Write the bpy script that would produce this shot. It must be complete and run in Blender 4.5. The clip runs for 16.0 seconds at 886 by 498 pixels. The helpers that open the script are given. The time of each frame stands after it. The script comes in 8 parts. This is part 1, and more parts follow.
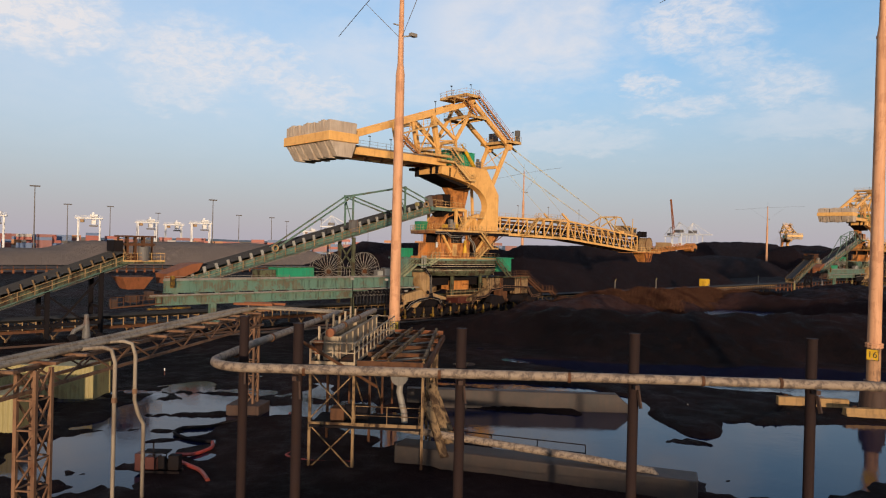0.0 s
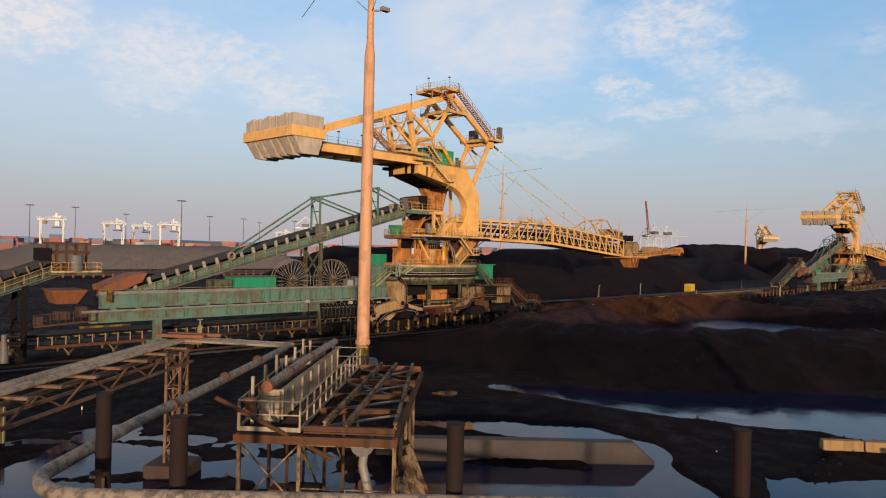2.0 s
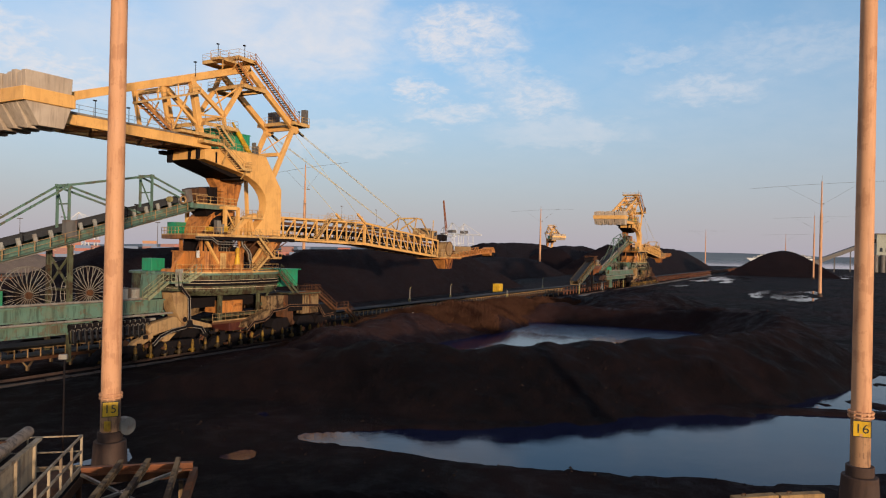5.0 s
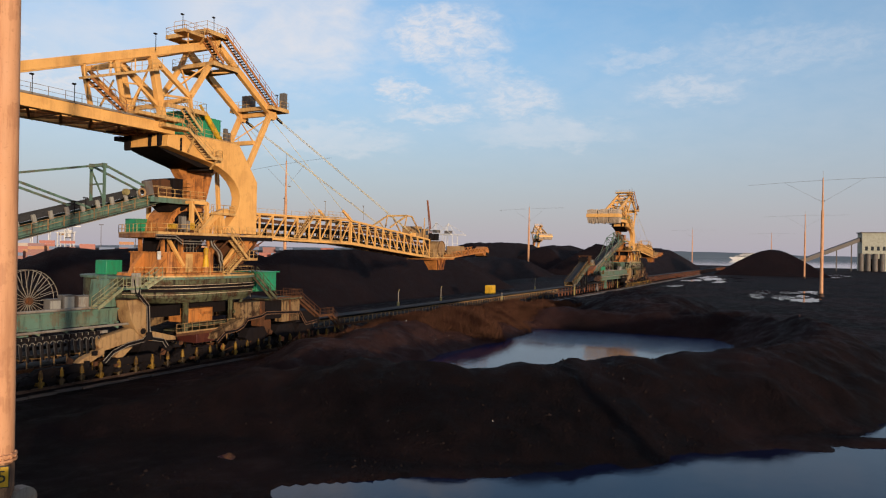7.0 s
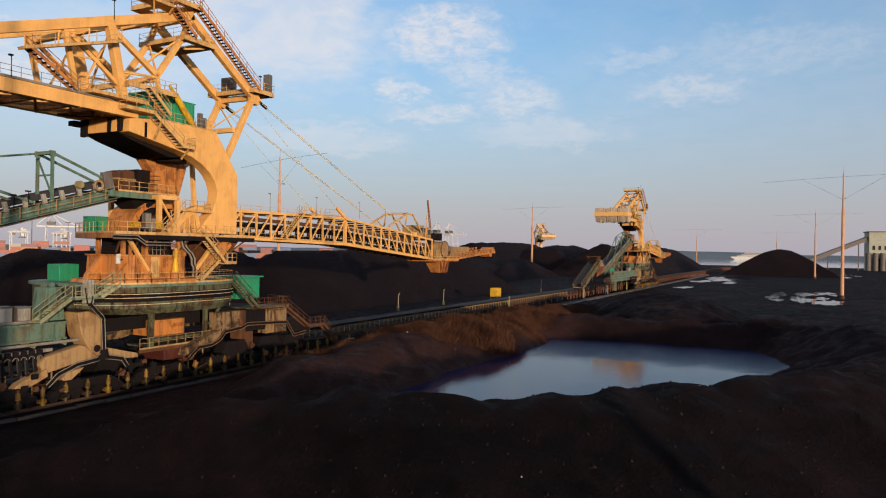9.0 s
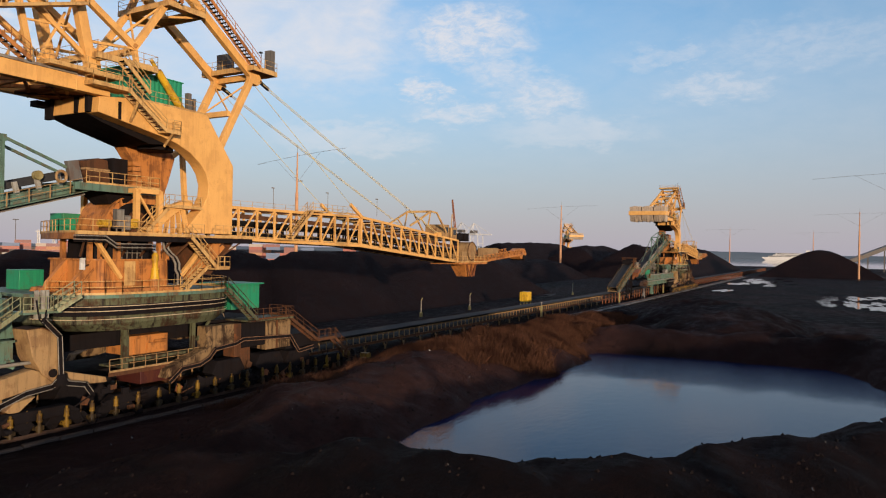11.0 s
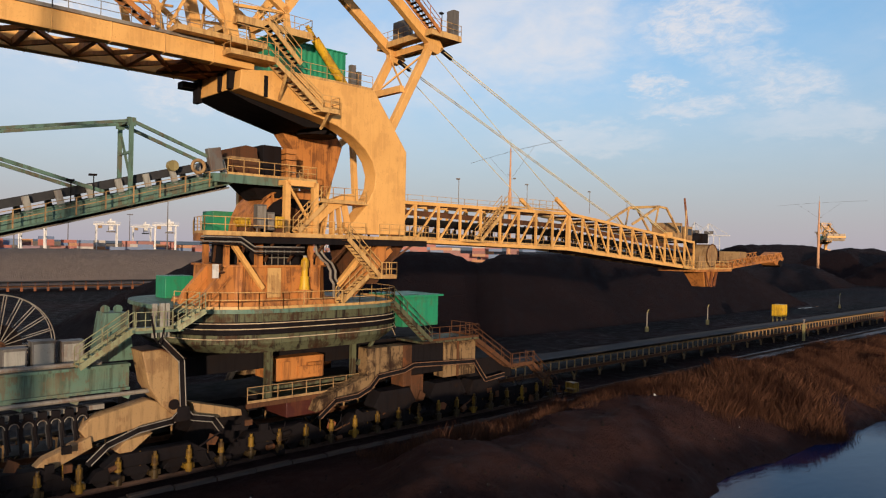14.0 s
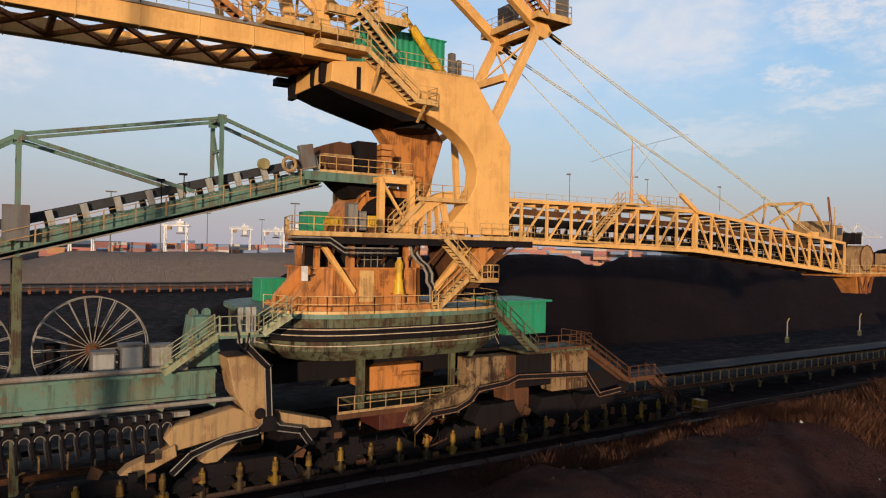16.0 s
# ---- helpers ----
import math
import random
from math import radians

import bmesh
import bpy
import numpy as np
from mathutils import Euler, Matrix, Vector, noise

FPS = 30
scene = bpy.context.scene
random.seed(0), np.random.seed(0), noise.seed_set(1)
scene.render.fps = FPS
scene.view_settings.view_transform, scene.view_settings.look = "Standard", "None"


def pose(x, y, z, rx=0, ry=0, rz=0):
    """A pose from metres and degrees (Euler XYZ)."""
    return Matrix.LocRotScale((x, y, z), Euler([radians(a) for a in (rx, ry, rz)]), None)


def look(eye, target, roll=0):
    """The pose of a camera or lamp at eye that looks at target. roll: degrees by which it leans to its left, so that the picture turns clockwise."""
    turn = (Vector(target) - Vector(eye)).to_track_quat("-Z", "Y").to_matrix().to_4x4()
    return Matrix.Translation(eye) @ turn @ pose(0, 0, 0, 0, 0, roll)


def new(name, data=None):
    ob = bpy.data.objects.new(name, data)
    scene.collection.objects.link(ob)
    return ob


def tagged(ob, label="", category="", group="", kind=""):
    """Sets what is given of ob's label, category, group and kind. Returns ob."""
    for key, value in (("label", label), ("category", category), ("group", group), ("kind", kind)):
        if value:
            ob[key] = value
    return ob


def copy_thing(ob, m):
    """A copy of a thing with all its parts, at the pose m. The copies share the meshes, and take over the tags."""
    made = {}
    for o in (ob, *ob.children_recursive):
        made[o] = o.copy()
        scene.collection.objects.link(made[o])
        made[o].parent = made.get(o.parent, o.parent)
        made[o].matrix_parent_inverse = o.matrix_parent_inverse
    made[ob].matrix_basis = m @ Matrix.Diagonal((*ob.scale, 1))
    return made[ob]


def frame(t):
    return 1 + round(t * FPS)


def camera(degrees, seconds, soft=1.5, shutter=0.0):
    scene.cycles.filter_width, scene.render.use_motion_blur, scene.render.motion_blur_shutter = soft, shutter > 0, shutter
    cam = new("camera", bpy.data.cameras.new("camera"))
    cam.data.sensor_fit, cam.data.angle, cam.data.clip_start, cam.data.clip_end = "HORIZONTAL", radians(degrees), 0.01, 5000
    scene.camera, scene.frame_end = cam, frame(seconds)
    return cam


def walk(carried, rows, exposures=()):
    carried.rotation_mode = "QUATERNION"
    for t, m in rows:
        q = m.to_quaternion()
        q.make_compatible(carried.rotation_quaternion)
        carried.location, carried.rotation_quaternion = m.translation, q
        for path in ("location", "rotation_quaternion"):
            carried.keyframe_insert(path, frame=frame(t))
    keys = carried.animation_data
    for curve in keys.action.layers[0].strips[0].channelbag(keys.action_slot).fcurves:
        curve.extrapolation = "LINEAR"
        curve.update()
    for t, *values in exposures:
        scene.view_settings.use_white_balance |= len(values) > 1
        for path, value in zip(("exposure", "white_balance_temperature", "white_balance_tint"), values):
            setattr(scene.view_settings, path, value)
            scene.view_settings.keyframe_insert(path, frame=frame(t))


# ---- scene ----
cam = camera(64.6, 16.0, soft=1.15)

PATH = [
    (0, (-79.143, -83.781, 11.474), (-77.77, -82.327, 11.465), 1.4),
    (0.5, (-77.481, -81.98, 11.724), (-76.108, -80.526, 11.718), 1.3),
    (1, (-75.924, -80.289, 11.929), (-74.551, -78.835, 11.922), 1.3),
    (1.5, (-74.345, -78.552, 12.123), (-72.967, -77.103, 12.117), 1.4),
    (2, (-72.814, -76.888, 12.219), (-71.391, -75.482, 12.215), 1.4),
    (2.5, (-71.175, -75.228, 12.398), (-69.678, -73.903, 12.394), 1.4),
    (3, (-69.578, -73.552, 12.528), (-68.005, -72.317, 12.526), 1.4),
    (3.5, (-67.952, -71.938, 12.635), (-66.303, -70.806, 12.634), 1.4),
    (4, (-66.255, -70.37, 12.725), (-64.529, -69.361, 12.727), 1.3),
    (4.2, (-65.555, -69.733, 12.742), (-63.808, -68.759, 12.745), 1.3),
    (6.3, (-56.987, -62.592, 12.613), (-55.216, -61.662, 12.617), 1.1),
    (6.5, (-56.147, -61.979, 12.612), (-54.368, -61.067, 12.616), 1.0),
    (7, (-54.014, -60.565, 12.604), (-52.233, -59.655, 12.609), 1.0),
    (7.5, (-51.832, -59.184, 12.628), (-50.05, -58.275, 12.632), 0.9),
    (8, (-49.598, -57.862, 12.673), (-47.816, -56.952, 12.678), 0.9),
    (8.5, (-47.326, -56.537, 12.722), (-45.545, -55.628, 12.726), 0.9),
    (9, (-44.998, -55.244, 12.772), (-43.217, -54.334, 12.777), 0.9),
    (9.2, (-44.04, -54.715, 12.778), (-42.259, -53.805, 12.783), 0.9),
    (11.3, (-33.703, -49.007, 13.125), (-31.974, -48.0, 13.128), 1.0),
    (11.5, (-32.737, -48.485, 13.137), (-31.024, -47.453, 13.14), 1.0),
    (12, (-30.33, -47.154, 13.201), (-28.635, -46.093, 13.203), 1.1),
    (12.5, (-27.892, -45.818, 13.219), (-26.237, -44.696, 13.22), 1.0),
    (13, (-25.593, -44.525, 13.242), (-24.015, -43.296, 13.242), 1.0),
    (13.5, (-23.53, -43.303, 13.247), (-22.094, -41.911, 13.245), 1.0),
    (14, (-21.822, -42.299, 13.353), (-20.466, -40.829, 13.348), 1.2),
    (14.5, (-20.294, -41.268, 13.38), (-18.938, -39.799, 13.376), 1.2),
    (15, (-19.122, -40.385, 13.356), (-17.803, -38.882, 13.354), 1.1),
    (15.5, (-18.57, -39.981, 13.301), (-17.349, -38.397, 13.3), 1.0),
    (16, (-18.394, -39.885, 13.244), (-17.307, -38.206, 13.241), 1.1),
]
walk(cam, [(t, look(eye, target, roll)) for t, eye, target, roll in PATH])

# ---------------------------------------------------------------- world, sun
SUN_TO = Vector((-0.60, -0.77, 0.078)).normalized()
world = bpy.data.worlds.new("sky")
scene.world = world
world.use_nodes = True
wn, wl = world.node_tree.nodes, world.node_tree.links
wn.clear()
w_out = wn.new("ShaderNodeOutputWorld")
w_bg = wn.new("ShaderNodeBackground")
w_bg.inputs["Strength"].default_value = 1.0
w_sky = wn.new("ShaderNodeTexSky")
w_sky.sky_type = "NISHITA"
w_sky.sun_disc = False
w_sky.sun_elevation = math.asin(SUN_TO.z)
w_sky.sun_rotation = math.atan2(SUN_TO.x, SUN_TO.y)
w_sky.air_density, w_sky.dust_density, w_sky.ozone_density = 1.0, 0.9, 3.6
w_co = wn.new("ShaderNodeTexCoord")


def wmath(op, a, b=None, c=None):
    n = wn.new("ShaderNodeMath")
    n.operation = op
    for k, v in enumerate((a, b, c)):
        if v is None:
            continue
        if isinstance(v, (int, float)):
            n.inputs[k].default_value = v
        else:
            wl.new(v, n.inputs[k])
    return n.outputs[0]


def wmix(fac, a, b):
    n = wn.new("ShaderNodeMix")
    n.data_type = "RGBA"
    for k, v in ((0, fac), (6, a), (7, b)):
        if isinstance(v, tuple):
            n.inputs[k].default_value = (*v, 1)
        elif isinstance(v, (int, float)):
            n.inputs[k].default_value = v
        else:
            wl.new(v, n.inputs[k])
    return n.outputs[2]


w_sep = wn.new("ShaderNodeSeparateXYZ")
wl.new(w_co.outputs["Generated"], w_sep.inputs[0])
w_up = w_sep.outputs[2]
w_scale = wn.new("ShaderNodeVectorMath")
w_scale.operation = "MULTIPLY"
wl.new(w_sky.outputs[0], w_scale.inputs[0])
w_scale.inputs[1].default_value = (0.415, 0.385, 0.345)
# thin veil of high cloud over the clear sky: a flat layer seen in perspective
w_den = wmath("MAXIMUM", wmath("ADD", w_up, 0.28), 0.05)
w_px, w_py = wmath("DIVIDE", w_sep.outputs[0], w_den), wmath("DIVIDE", w_sep.outputs[1], w_den)
w_cmb = wn.new("ShaderNodeCombineXYZ")
wl.new(w_px, w_cmb.inputs[0]), wl.new(w_py, w_cmb.inputs[1])


def wnoise(scale, detail, rough, shift, dist=0.0):
    mp = wn.new("ShaderNodeMapping")
    mp.inputs["Location"].default_value = shift
    mp.inputs["Rotation"].default_value = (0, 0, radians(20))
    mp.inputs["Scale"].default_value = (scale, scale * 0.9, 1)
    wl.new(w_cmb.outputs[0], mp.inputs[0])
    n = wn.new("ShaderNodeTexNoise")
    n.inputs["Scale"].default_value = 1.0
    n.inputs["Detail"].default_value = detail
    n.inputs["Roughness"].default_value = rough
    n.inputs["Distortion"].default_value = dist
    wl.new(mp.outputs[0], n.inputs["Vector"])
    return n.outputs[0]


def wramp(v, lo, hi):
    n = wn.new("ShaderNodeMapRange")
    n.interpolation_type = "SMOOTHSTEP"
    n.inputs["From Min"].default_value, n.inputs["From Max"].default_value = lo, hi
    wl.new(v, n.inputs[0])
    return n.outputs[0]


w_az = wmath("MULTIPLY", wmath("ARCTAN2", w_sep.outputs[1], w_sep.outputs[0]), 57.2958)
w_el = wmath("MULTIPLY", wmath("ARCSINE", w_up), 57.2958)
w_soft = wnoise(9.0, 6.0, 0.62, (1.3, 4.4, 0), 0.3)
w_fine = wramp(wnoise(26.0, 7.0, 0.66, (0.4, 5.2, 0), 0.5), 0.30, 0.66)
w_warp = wmath("MULTIPLY_ADD", w_soft, 7.0, -3.5)
w_warp2 = wmath("MULTIPLY_ADD", wnoise(14.0, 5.0, 0.6, (8.3, 0.9, 0)), 4.0, -2.0)


def bank(total, az, el, ra, re, k):
    """Adds a bank of high cloud round a bearing and height in degrees, with a ragged rim."""
    u = wmath("DIVIDE", wmath("SUBTRACT", wmath("ADD", w_az, w_warp), az), ra)
    v = wmath("DIVIDE", wmath("SUBTRACT", wmath("ADD", w_el, w_warp2), el), re)
    d = wmath("SQRT", wmath("ADD", wmath("MULTIPLY", u, u), wmath("MULTIPLY", v, v)))
    return wmath("MAXIMUM", total, wmath("MULTIPLY", wramp(wmath("SUBTRACT", 1.5, d), 0.0, 1.0), k))


w_puff = 0.0
for row in ((77, 15.2, 5.0, 2.2, 0.85), (66.5, 13.8, 5.0, 2.4, 0.62), (61.5, 13.8, 4.0, 1.6, 0.6), (57, 11.8, 3.6, 1.6, 0.62), (67.8, 11.0, 3.0, 1.2, 0.42),
            (27.6, 17.2, 4.6, 2.0, 0.85), (24.6, 14.4, 2.4, 1.4, 0.55), (21.4, 12.4, 3.0, 1.5, 0.6), (31.0, 12.9, 1.5, 0.9, 0.8),
            (28.2, 11.1, 3.2, 0.8, 0.55), (8.3, 12.7, 3.4, 1.1, 0.45), (11.5, 15.0, 4.0, 0.7, 0.3), (2.0, 15.0, 7.0, 1.6, 0.25), (96, 13, 8, 3, 0.6), (-24, 14, 9, 3, 0.5)):
    w_puff = bank(w_puff, *row)
w_thin = 0.0
for row in ((41, 17.5, 8.5, 4.4, 0.85), (51, 14.5, 8.0, 3.0, 0.45), (19, 9.6, 5.5, 1.1, 0.42), (37, 8.8, 5.5, 1.2, 0.45), (46, 26, 30, 6, 0.55), (110, 20, 30, 8, 0.6), (-40, 20, 30, 8, 0.5)):
    w_thin = bank(w_thin, *row)
w_else = wmath("MULTIPLY", wramp(wnoise(1.6, 6.0, 0.55, (3.1, 1.7, 0)), 0.42, 0.66), wramp(w_up, 0.33, 0.5))
w_flock = wmath("MULTIPLY", w_puff, wmath("MULTIPLY_ADD", w_fine, 0.70, 0.30))
w_sheet = wmath("MULTIPLY", w_thin, wmath("MULTIPLY_ADD", w_soft, 0.9, 0.25))
w_mask = wmath("MINIMUM", wmath("ADD", wmath("MAXIMUM", w_flock, w_sheet), wmath("MULTIPLY", w_else, 0.6)), 1.0)
w_haze = wmath("SUBTRACT", 1.0, wramp(w_up, -0.02, 0.36))
w_veil = wmath("MULTIPLY", wramp(w_up, 0.03, 0.22), wmath("MULTIPLY_ADD", wramp(w_az, 25.0, 80.0), 0.26, wmath("MULTIPLY_ADD", w_soft, 0.24, 0.02)))
HAZE = (0.455, 0.425, 0.500)
CLOUD = (0.815, 0.780, 0.790)
w_a = wmix(wmath("MULTIPLY", w_haze, 0.90), w_scale.outputs[0], HAZE)
w_b = wmix(wmath("MINIMUM", wmath("ADD", wmath("MULTIPLY", w_mask, 0.80), w_veil), 0.95), w_a, CLOUD)
wl.new(w_b, w_bg.inputs["Color"])
wl.new(w_bg.outputs[0], w_out.inputs[0])

sun = new("sun", bpy.data.lights.new("sun", "SUN"))
sun.data.energy, sun.data.angle, sun.data.color = 5.0, radians(1.5), (1.0, 0.78, 0.55)
sun.matrix_world = look(SUN_TO * 300, (0, 0, 0))
scene.view_settings.exposure = 0.0


# ---------------------------------------------------------------- materials
class Nodes:
    """A principled material with a few node helpers."""

    def __init__(self, name, rough=0.6, metal=0.0):
        self.mat = bpy.data.materials.new(name)
        self.mat.use_nodes = True
        self.n, self.l = self.mat.node_tree.nodes, self.mat.node_tree.links
        self.b = self.n["Principled BSDF"]
        self.b.inputs["Roughness"].default_value, self.b.inputs["Metallic"].default_value = rough, metal
        self.co = self.n.new("ShaderNodeTexCoord").outputs["Object"]

    def put(self, socket, v):
        if isinstance(v, tuple):
            socket.default_value = (*v, 1) if len(v) == 3 else v
        elif isinstance(v, (int, float)):
            socket.default_value = v
        else:
            self.l.new(v, socket)

    def stretch(self, sx, sy, sz):
        m = self.n.new("ShaderNodeMapping")
        m.inputs["Scale"].default_value = (sx, sy, sz)
        self.l.new(self.co, m.inputs[0])
        return m.outputs[0]

    def noise(self, scale, detail=4.0, rough=0.55, vec=None, dist=0.0):
        t = self.n.new("ShaderNodeTexNoise")
        for k, v in (("Scale", scale), ("Detail", detail), ("Roughness", rough), ("Distortion", dist)):
            t.inputs[k].default_value = v
        self.l.new(vec or self.co, t.inputs["Vector"])
        return t.outputs[0]

    def step(self, v, lo, hi, a=0.0, b=1.0):
        t = self.n.new("ShaderNodeMapRange")
        t.interpolation_type = "SMOOTHSTEP"
        for k, x in (("From Min", lo), ("From Max", hi), ("To Min", a), ("To Max", b)):
            t.inputs[k].default_value = x
        self.l.new(v, t.inputs[0])
        return t.outputs[0]

    def math(self, op, a, b):
        t = self.n.new("ShaderNodeMath")
        t.operation = op
        self.put(t.inputs[0], a), self.put(t.inputs[1], b)
        return t.outputs[0]

    def mix(self, fac, a, b):
        t = self.n.new("ShaderNodeMix")
        t.data_type = "RGBA"
        self.put(t.inputs[0], fac), self.put(t.inputs[6], a), self.put(t.inputs[7], b)
        return t.outputs[2]

    def random(self):
        return self.n.new("ShaderNodeObjectInfo").outputs["Random"]

    def bump(self, v, strength, distance):
        t = self.n.new("ShaderNodeBump")
        t.inputs["Strength"].default_value, t.inputs["Distance"].default_value = strength, distance
        self.l.new(v, t.inputs["Height"])
        self.l.new(t.outputs[0], self.b.inputs["Normal"])

    def colour(self, v):
        self.put(self.b.inputs["Base Color"], v)

    def rough(self, v):
        self.put(self.b.inputs["Roughness"], v)


def painted(name, base, dark, rust_amount=0.5, rust=(0.16, 0.055, 0.02), rough=0.55, grime=0.5, dust=None):
    """Weathered paint on steel: uneven tone, streaks that run down, patches of rust and grime."""
    m = Nodes(name, rough)
    m.b.inputs["Specular IOR Level"].default_value = 0.28
    tone = m.noise(0.35, 3, 0.6)
    streak = m.noise(1.0, 5, 0.65, m.stretch(2.6, 2.6, 0.22))
    patch = m.noise(0.9, 7, 0.68, None, 0.3)
    fine = m.noise(9.0, 5, 0.6)
    c = m.mix(m.step(tone, 0.35, 0.7), base, tuple(0.82 * a + 0.18 * b for a, b in zip(base, dark)))
    c = m.mix(m.math("MULTIPLY", m.step(streak, 0.48, 0.66), min(1.0, grime * 1.1)), c, dark)
    run = m.math("MULTIPLY", m.noise(1.0, 6, 0.7, m.stretch(7.5, 7.5, 0.30)), m.step(m.noise(0.7, 4, 0.6), 0.36, 0.62))
    c = m.mix(m.math("MULTIPLY", m.step(run, 0.37, 0.50), min(0.85, 0.85 * grime)), c, tuple(0.55 * a + 0.45 * b for a, b in zip(rust, dark)))
    hi = 0.80 - 0.30 * rust_amount
    c = m.mix(m.math("MULTIPLY", m.step(patch, hi - 0.08, hi + 0.07), 0.85), c, rust)
    c = m.mix(m.math("MULTIPLY", m.step(fine, 0.58, 0.72), 0.5), c, dark)
    if dust:
        c = m.mix(m.math("MULTIPLY", m.step(m.noise(0.6, 6, 0.6), 0.45, 0.7), 0.6), c, dust)
    m.colour(c)
    m.rough(m.step(patch, 0.3, 0.8, rough - 0.08, min(0.95, rough + 0.25)))
    m.bump(m.math("ADD", m.math("MULTIPLY", fine, 0.35), patch), 0.25, 0.02)
    return m.mat


ORANGE = painted("orange_paint", (0.65, 0.348, 0.108), (0.34, 0.155, 0.04), 0.24, rough=0.5, grime=0.18)
# worn orange; on the far frame wall it paints shade as well
ORANGE_WORN_SHADE = painted("worn_and_shaded_orange_paint", (0.43, 0.165, 0.042), (0.12, 0.042, 0.015), 0.36, (0.075, 0.028, 0.012), rough=0.6, grime=0.6)
CREAM = painted("faded_cream_orange_paint", (0.31, 0.188, 0.084), (0.05, 0.026, 0.016), 0.52, rough=0.65, grime=0.42)
CHALK = painted("chalky_cream_rail_paint", (0.31, 0.235, 0.155), (0.07, 0.047, 0.031), 0.52, (0.12, 0.055, 0.03), 0.7, 0.5)
SOILED = painted("coal_soiled_cream_paint", (0.205, 0.128, 0.064), (0.022, 0.013, 0.009), 0.78, (0.024, 0.012, 0.008), 0.75, 0.9)
RAIL_Y = painted("yellow_rail_paint", (0.52, 0.31, 0.115), (0.20, 0.10, 0.035), 0.36, rough=0.5)
GREEN = painted("faded_green_paint", (0.090, 0.158, 0.120), (0.035, 0.045, 0.03), 0.42, rough=0.55, grime=0.7, dust=(0.12, 0.125, 0.08))
GREEN_OLD = painted("rust_streaked_green_paint", (0.090, 0.094, 0.054), (0.016, 0.010, 0.008), 0.70, (0.05, 0.02, 0.010), 0.6, 0.95)
GREEN_BRIGHT = painted("bright_green_sheet_paint", (0.018, 0.21, 0.105), (0.012, 0.10, 0.06), 0.15, rough=0.45, grime=0.3)
BROWN = painted("rusty_and_shaded_brown_steel", (0.085, 0.038, 0.019), (0.025, 0.013, 0.009), 0.6, rough=0.75)
RUST_ORANGE = painted("rusted_orange_steel", (0.21, 0.070, 0.028), (0.09, 0.035, 0.016), 0.6, rough=0.75)
# sooty steel, also the colour of painted shade in openings and undersides
DARK = painted("sooty_and_shaded_dark_steel", (0.0118, 0.0096, 0.0104), (0.005, 0.0044, 0.0050), 0.35, (0.022, 0.012, 0.008), 0.75)
POST = painted("dark_rusted_pile_steel", (0.021, 0.012, 0.011), (0.010, 0.007, 0.006), 0.5, (0.036, 0.017, 0.011), 0.8)
YELLOW = painted("yellow_enamel", (0.56, 0.32, 0.018), (0.16, 0.08, 0.01), 0.42, rough=0.45)
YELLOW_OILY = painted("oily_yellow_drive_paint", (0.20, 0.108, 0.013), (0.012, 0.008, 0.005), 0.85, (0.03, 0.015, 0.008), 0.5, 0.8)
OILY_BLACK = painted("oil_caked_gear_case", (0.05, 0.03, 0.010), (0.010, 0.007, 0.005), 0.6, (0.02, 0.011, 0.006), 0.5, 0.8)
YELLOW_DULL = painted("dull_yellow_sheet", (0.25, 0.20, 0.085), (0.13, 0.10, 0.035), 0.45, rough=0.6)
GREY = painted("grey_cabinet_paint", (0.115, 0.103, 0.094), (0.05, 0.043, 0.037), 0.35, rough=0.55)
WHITE = painted("white_crane_paint", (0.60, 0.575, 0.55), (0.40, 0.37, 0.33), 0.15, rough=0.5)
SAND = painted("sandy_yellow_concrete", (0.27, 0.155, 0.06), (0.13, 0.075, 0.035), 0.3, (0.20, 0.12, 0.07), 0.85)
GILT = painted("polished_brassy_pipe", (0.55, 0.42, 0.28), (0.08, 0.045, 0.025), 0.3, rough=0.32)
PALE = painted("pale_idler_paint", (0.28, 0.265, 0.235), (0.12, 0.11, 0.09), 0.4, rough=0.6)
STEEL = painted("galvanised_steel", (0.21, 0.185, 0.155), (0.09, 0.07, 0.055), 0.35, rough=0.45)
RED = painted("red_paint", (0.055, 0.013, 0.010), (0.03, 0.010, 0.008), 0.25, rough=0.5)
RED_HOSE = painted("red_rubber_hose", (0.26, 0.035, 0.026), (0.10, 0.018, 0.015), 0.2, rough=0.5)
TAN_RUST = painted("tan_rusted_lattice_steel", (0.17, 0.088, 0.048), (0.04, 0.023, 0.015), 0.58, (0.09, 0.034, 0.016), 0.75, 0.55)
TAN_PIPE = painted("thin_tan_pipe_coat", (0.235, 0.185, 0.135), (0.05, 0.036, 0.028), 0.4, (0.10, 0.055, 0.03), 0.6, 0.5)
ROPE = painted("yellow_greased_rope", (0.66, 0.52, 0.26), (0.46, 0.34, 0.16), 0.1, rough=0.6, grime=0.2)
SAGE = painted("pale_sage_rail_paint", (0.22, 0.225, 0.13), (0.08, 0.075, 0.045), 0.5, rough=0.55, grime=0.6)
SHED = painted("pale_green_grey_sheet_wall", (0.33, 0.33, 0.27), (0.18, 0.17, 0.13), 0.2, rough=0.7, grime=0.4)
PLINTH = painted("rust_brown_plinth", (0.052, 0.029, 0.021), (0.018, 0.011, 0.009), 0.5, (0.07, 0.032, 0.018), 0.8)
POLE_LOW = painted("darker_pole_steel", (0.33, 0.175, 0.088), (0.09, 0.05, 0.032), 0.5, (0.13, 0.055, 0.028), 0.7, 0.8)
POLE = painted("peach_weathered_pole_steel", (0.52, 0.265, 0.138), (0.32, 0.145, 0.075), 0.18, (0.26, 0.10, 0.045), 0.6, 0.5)


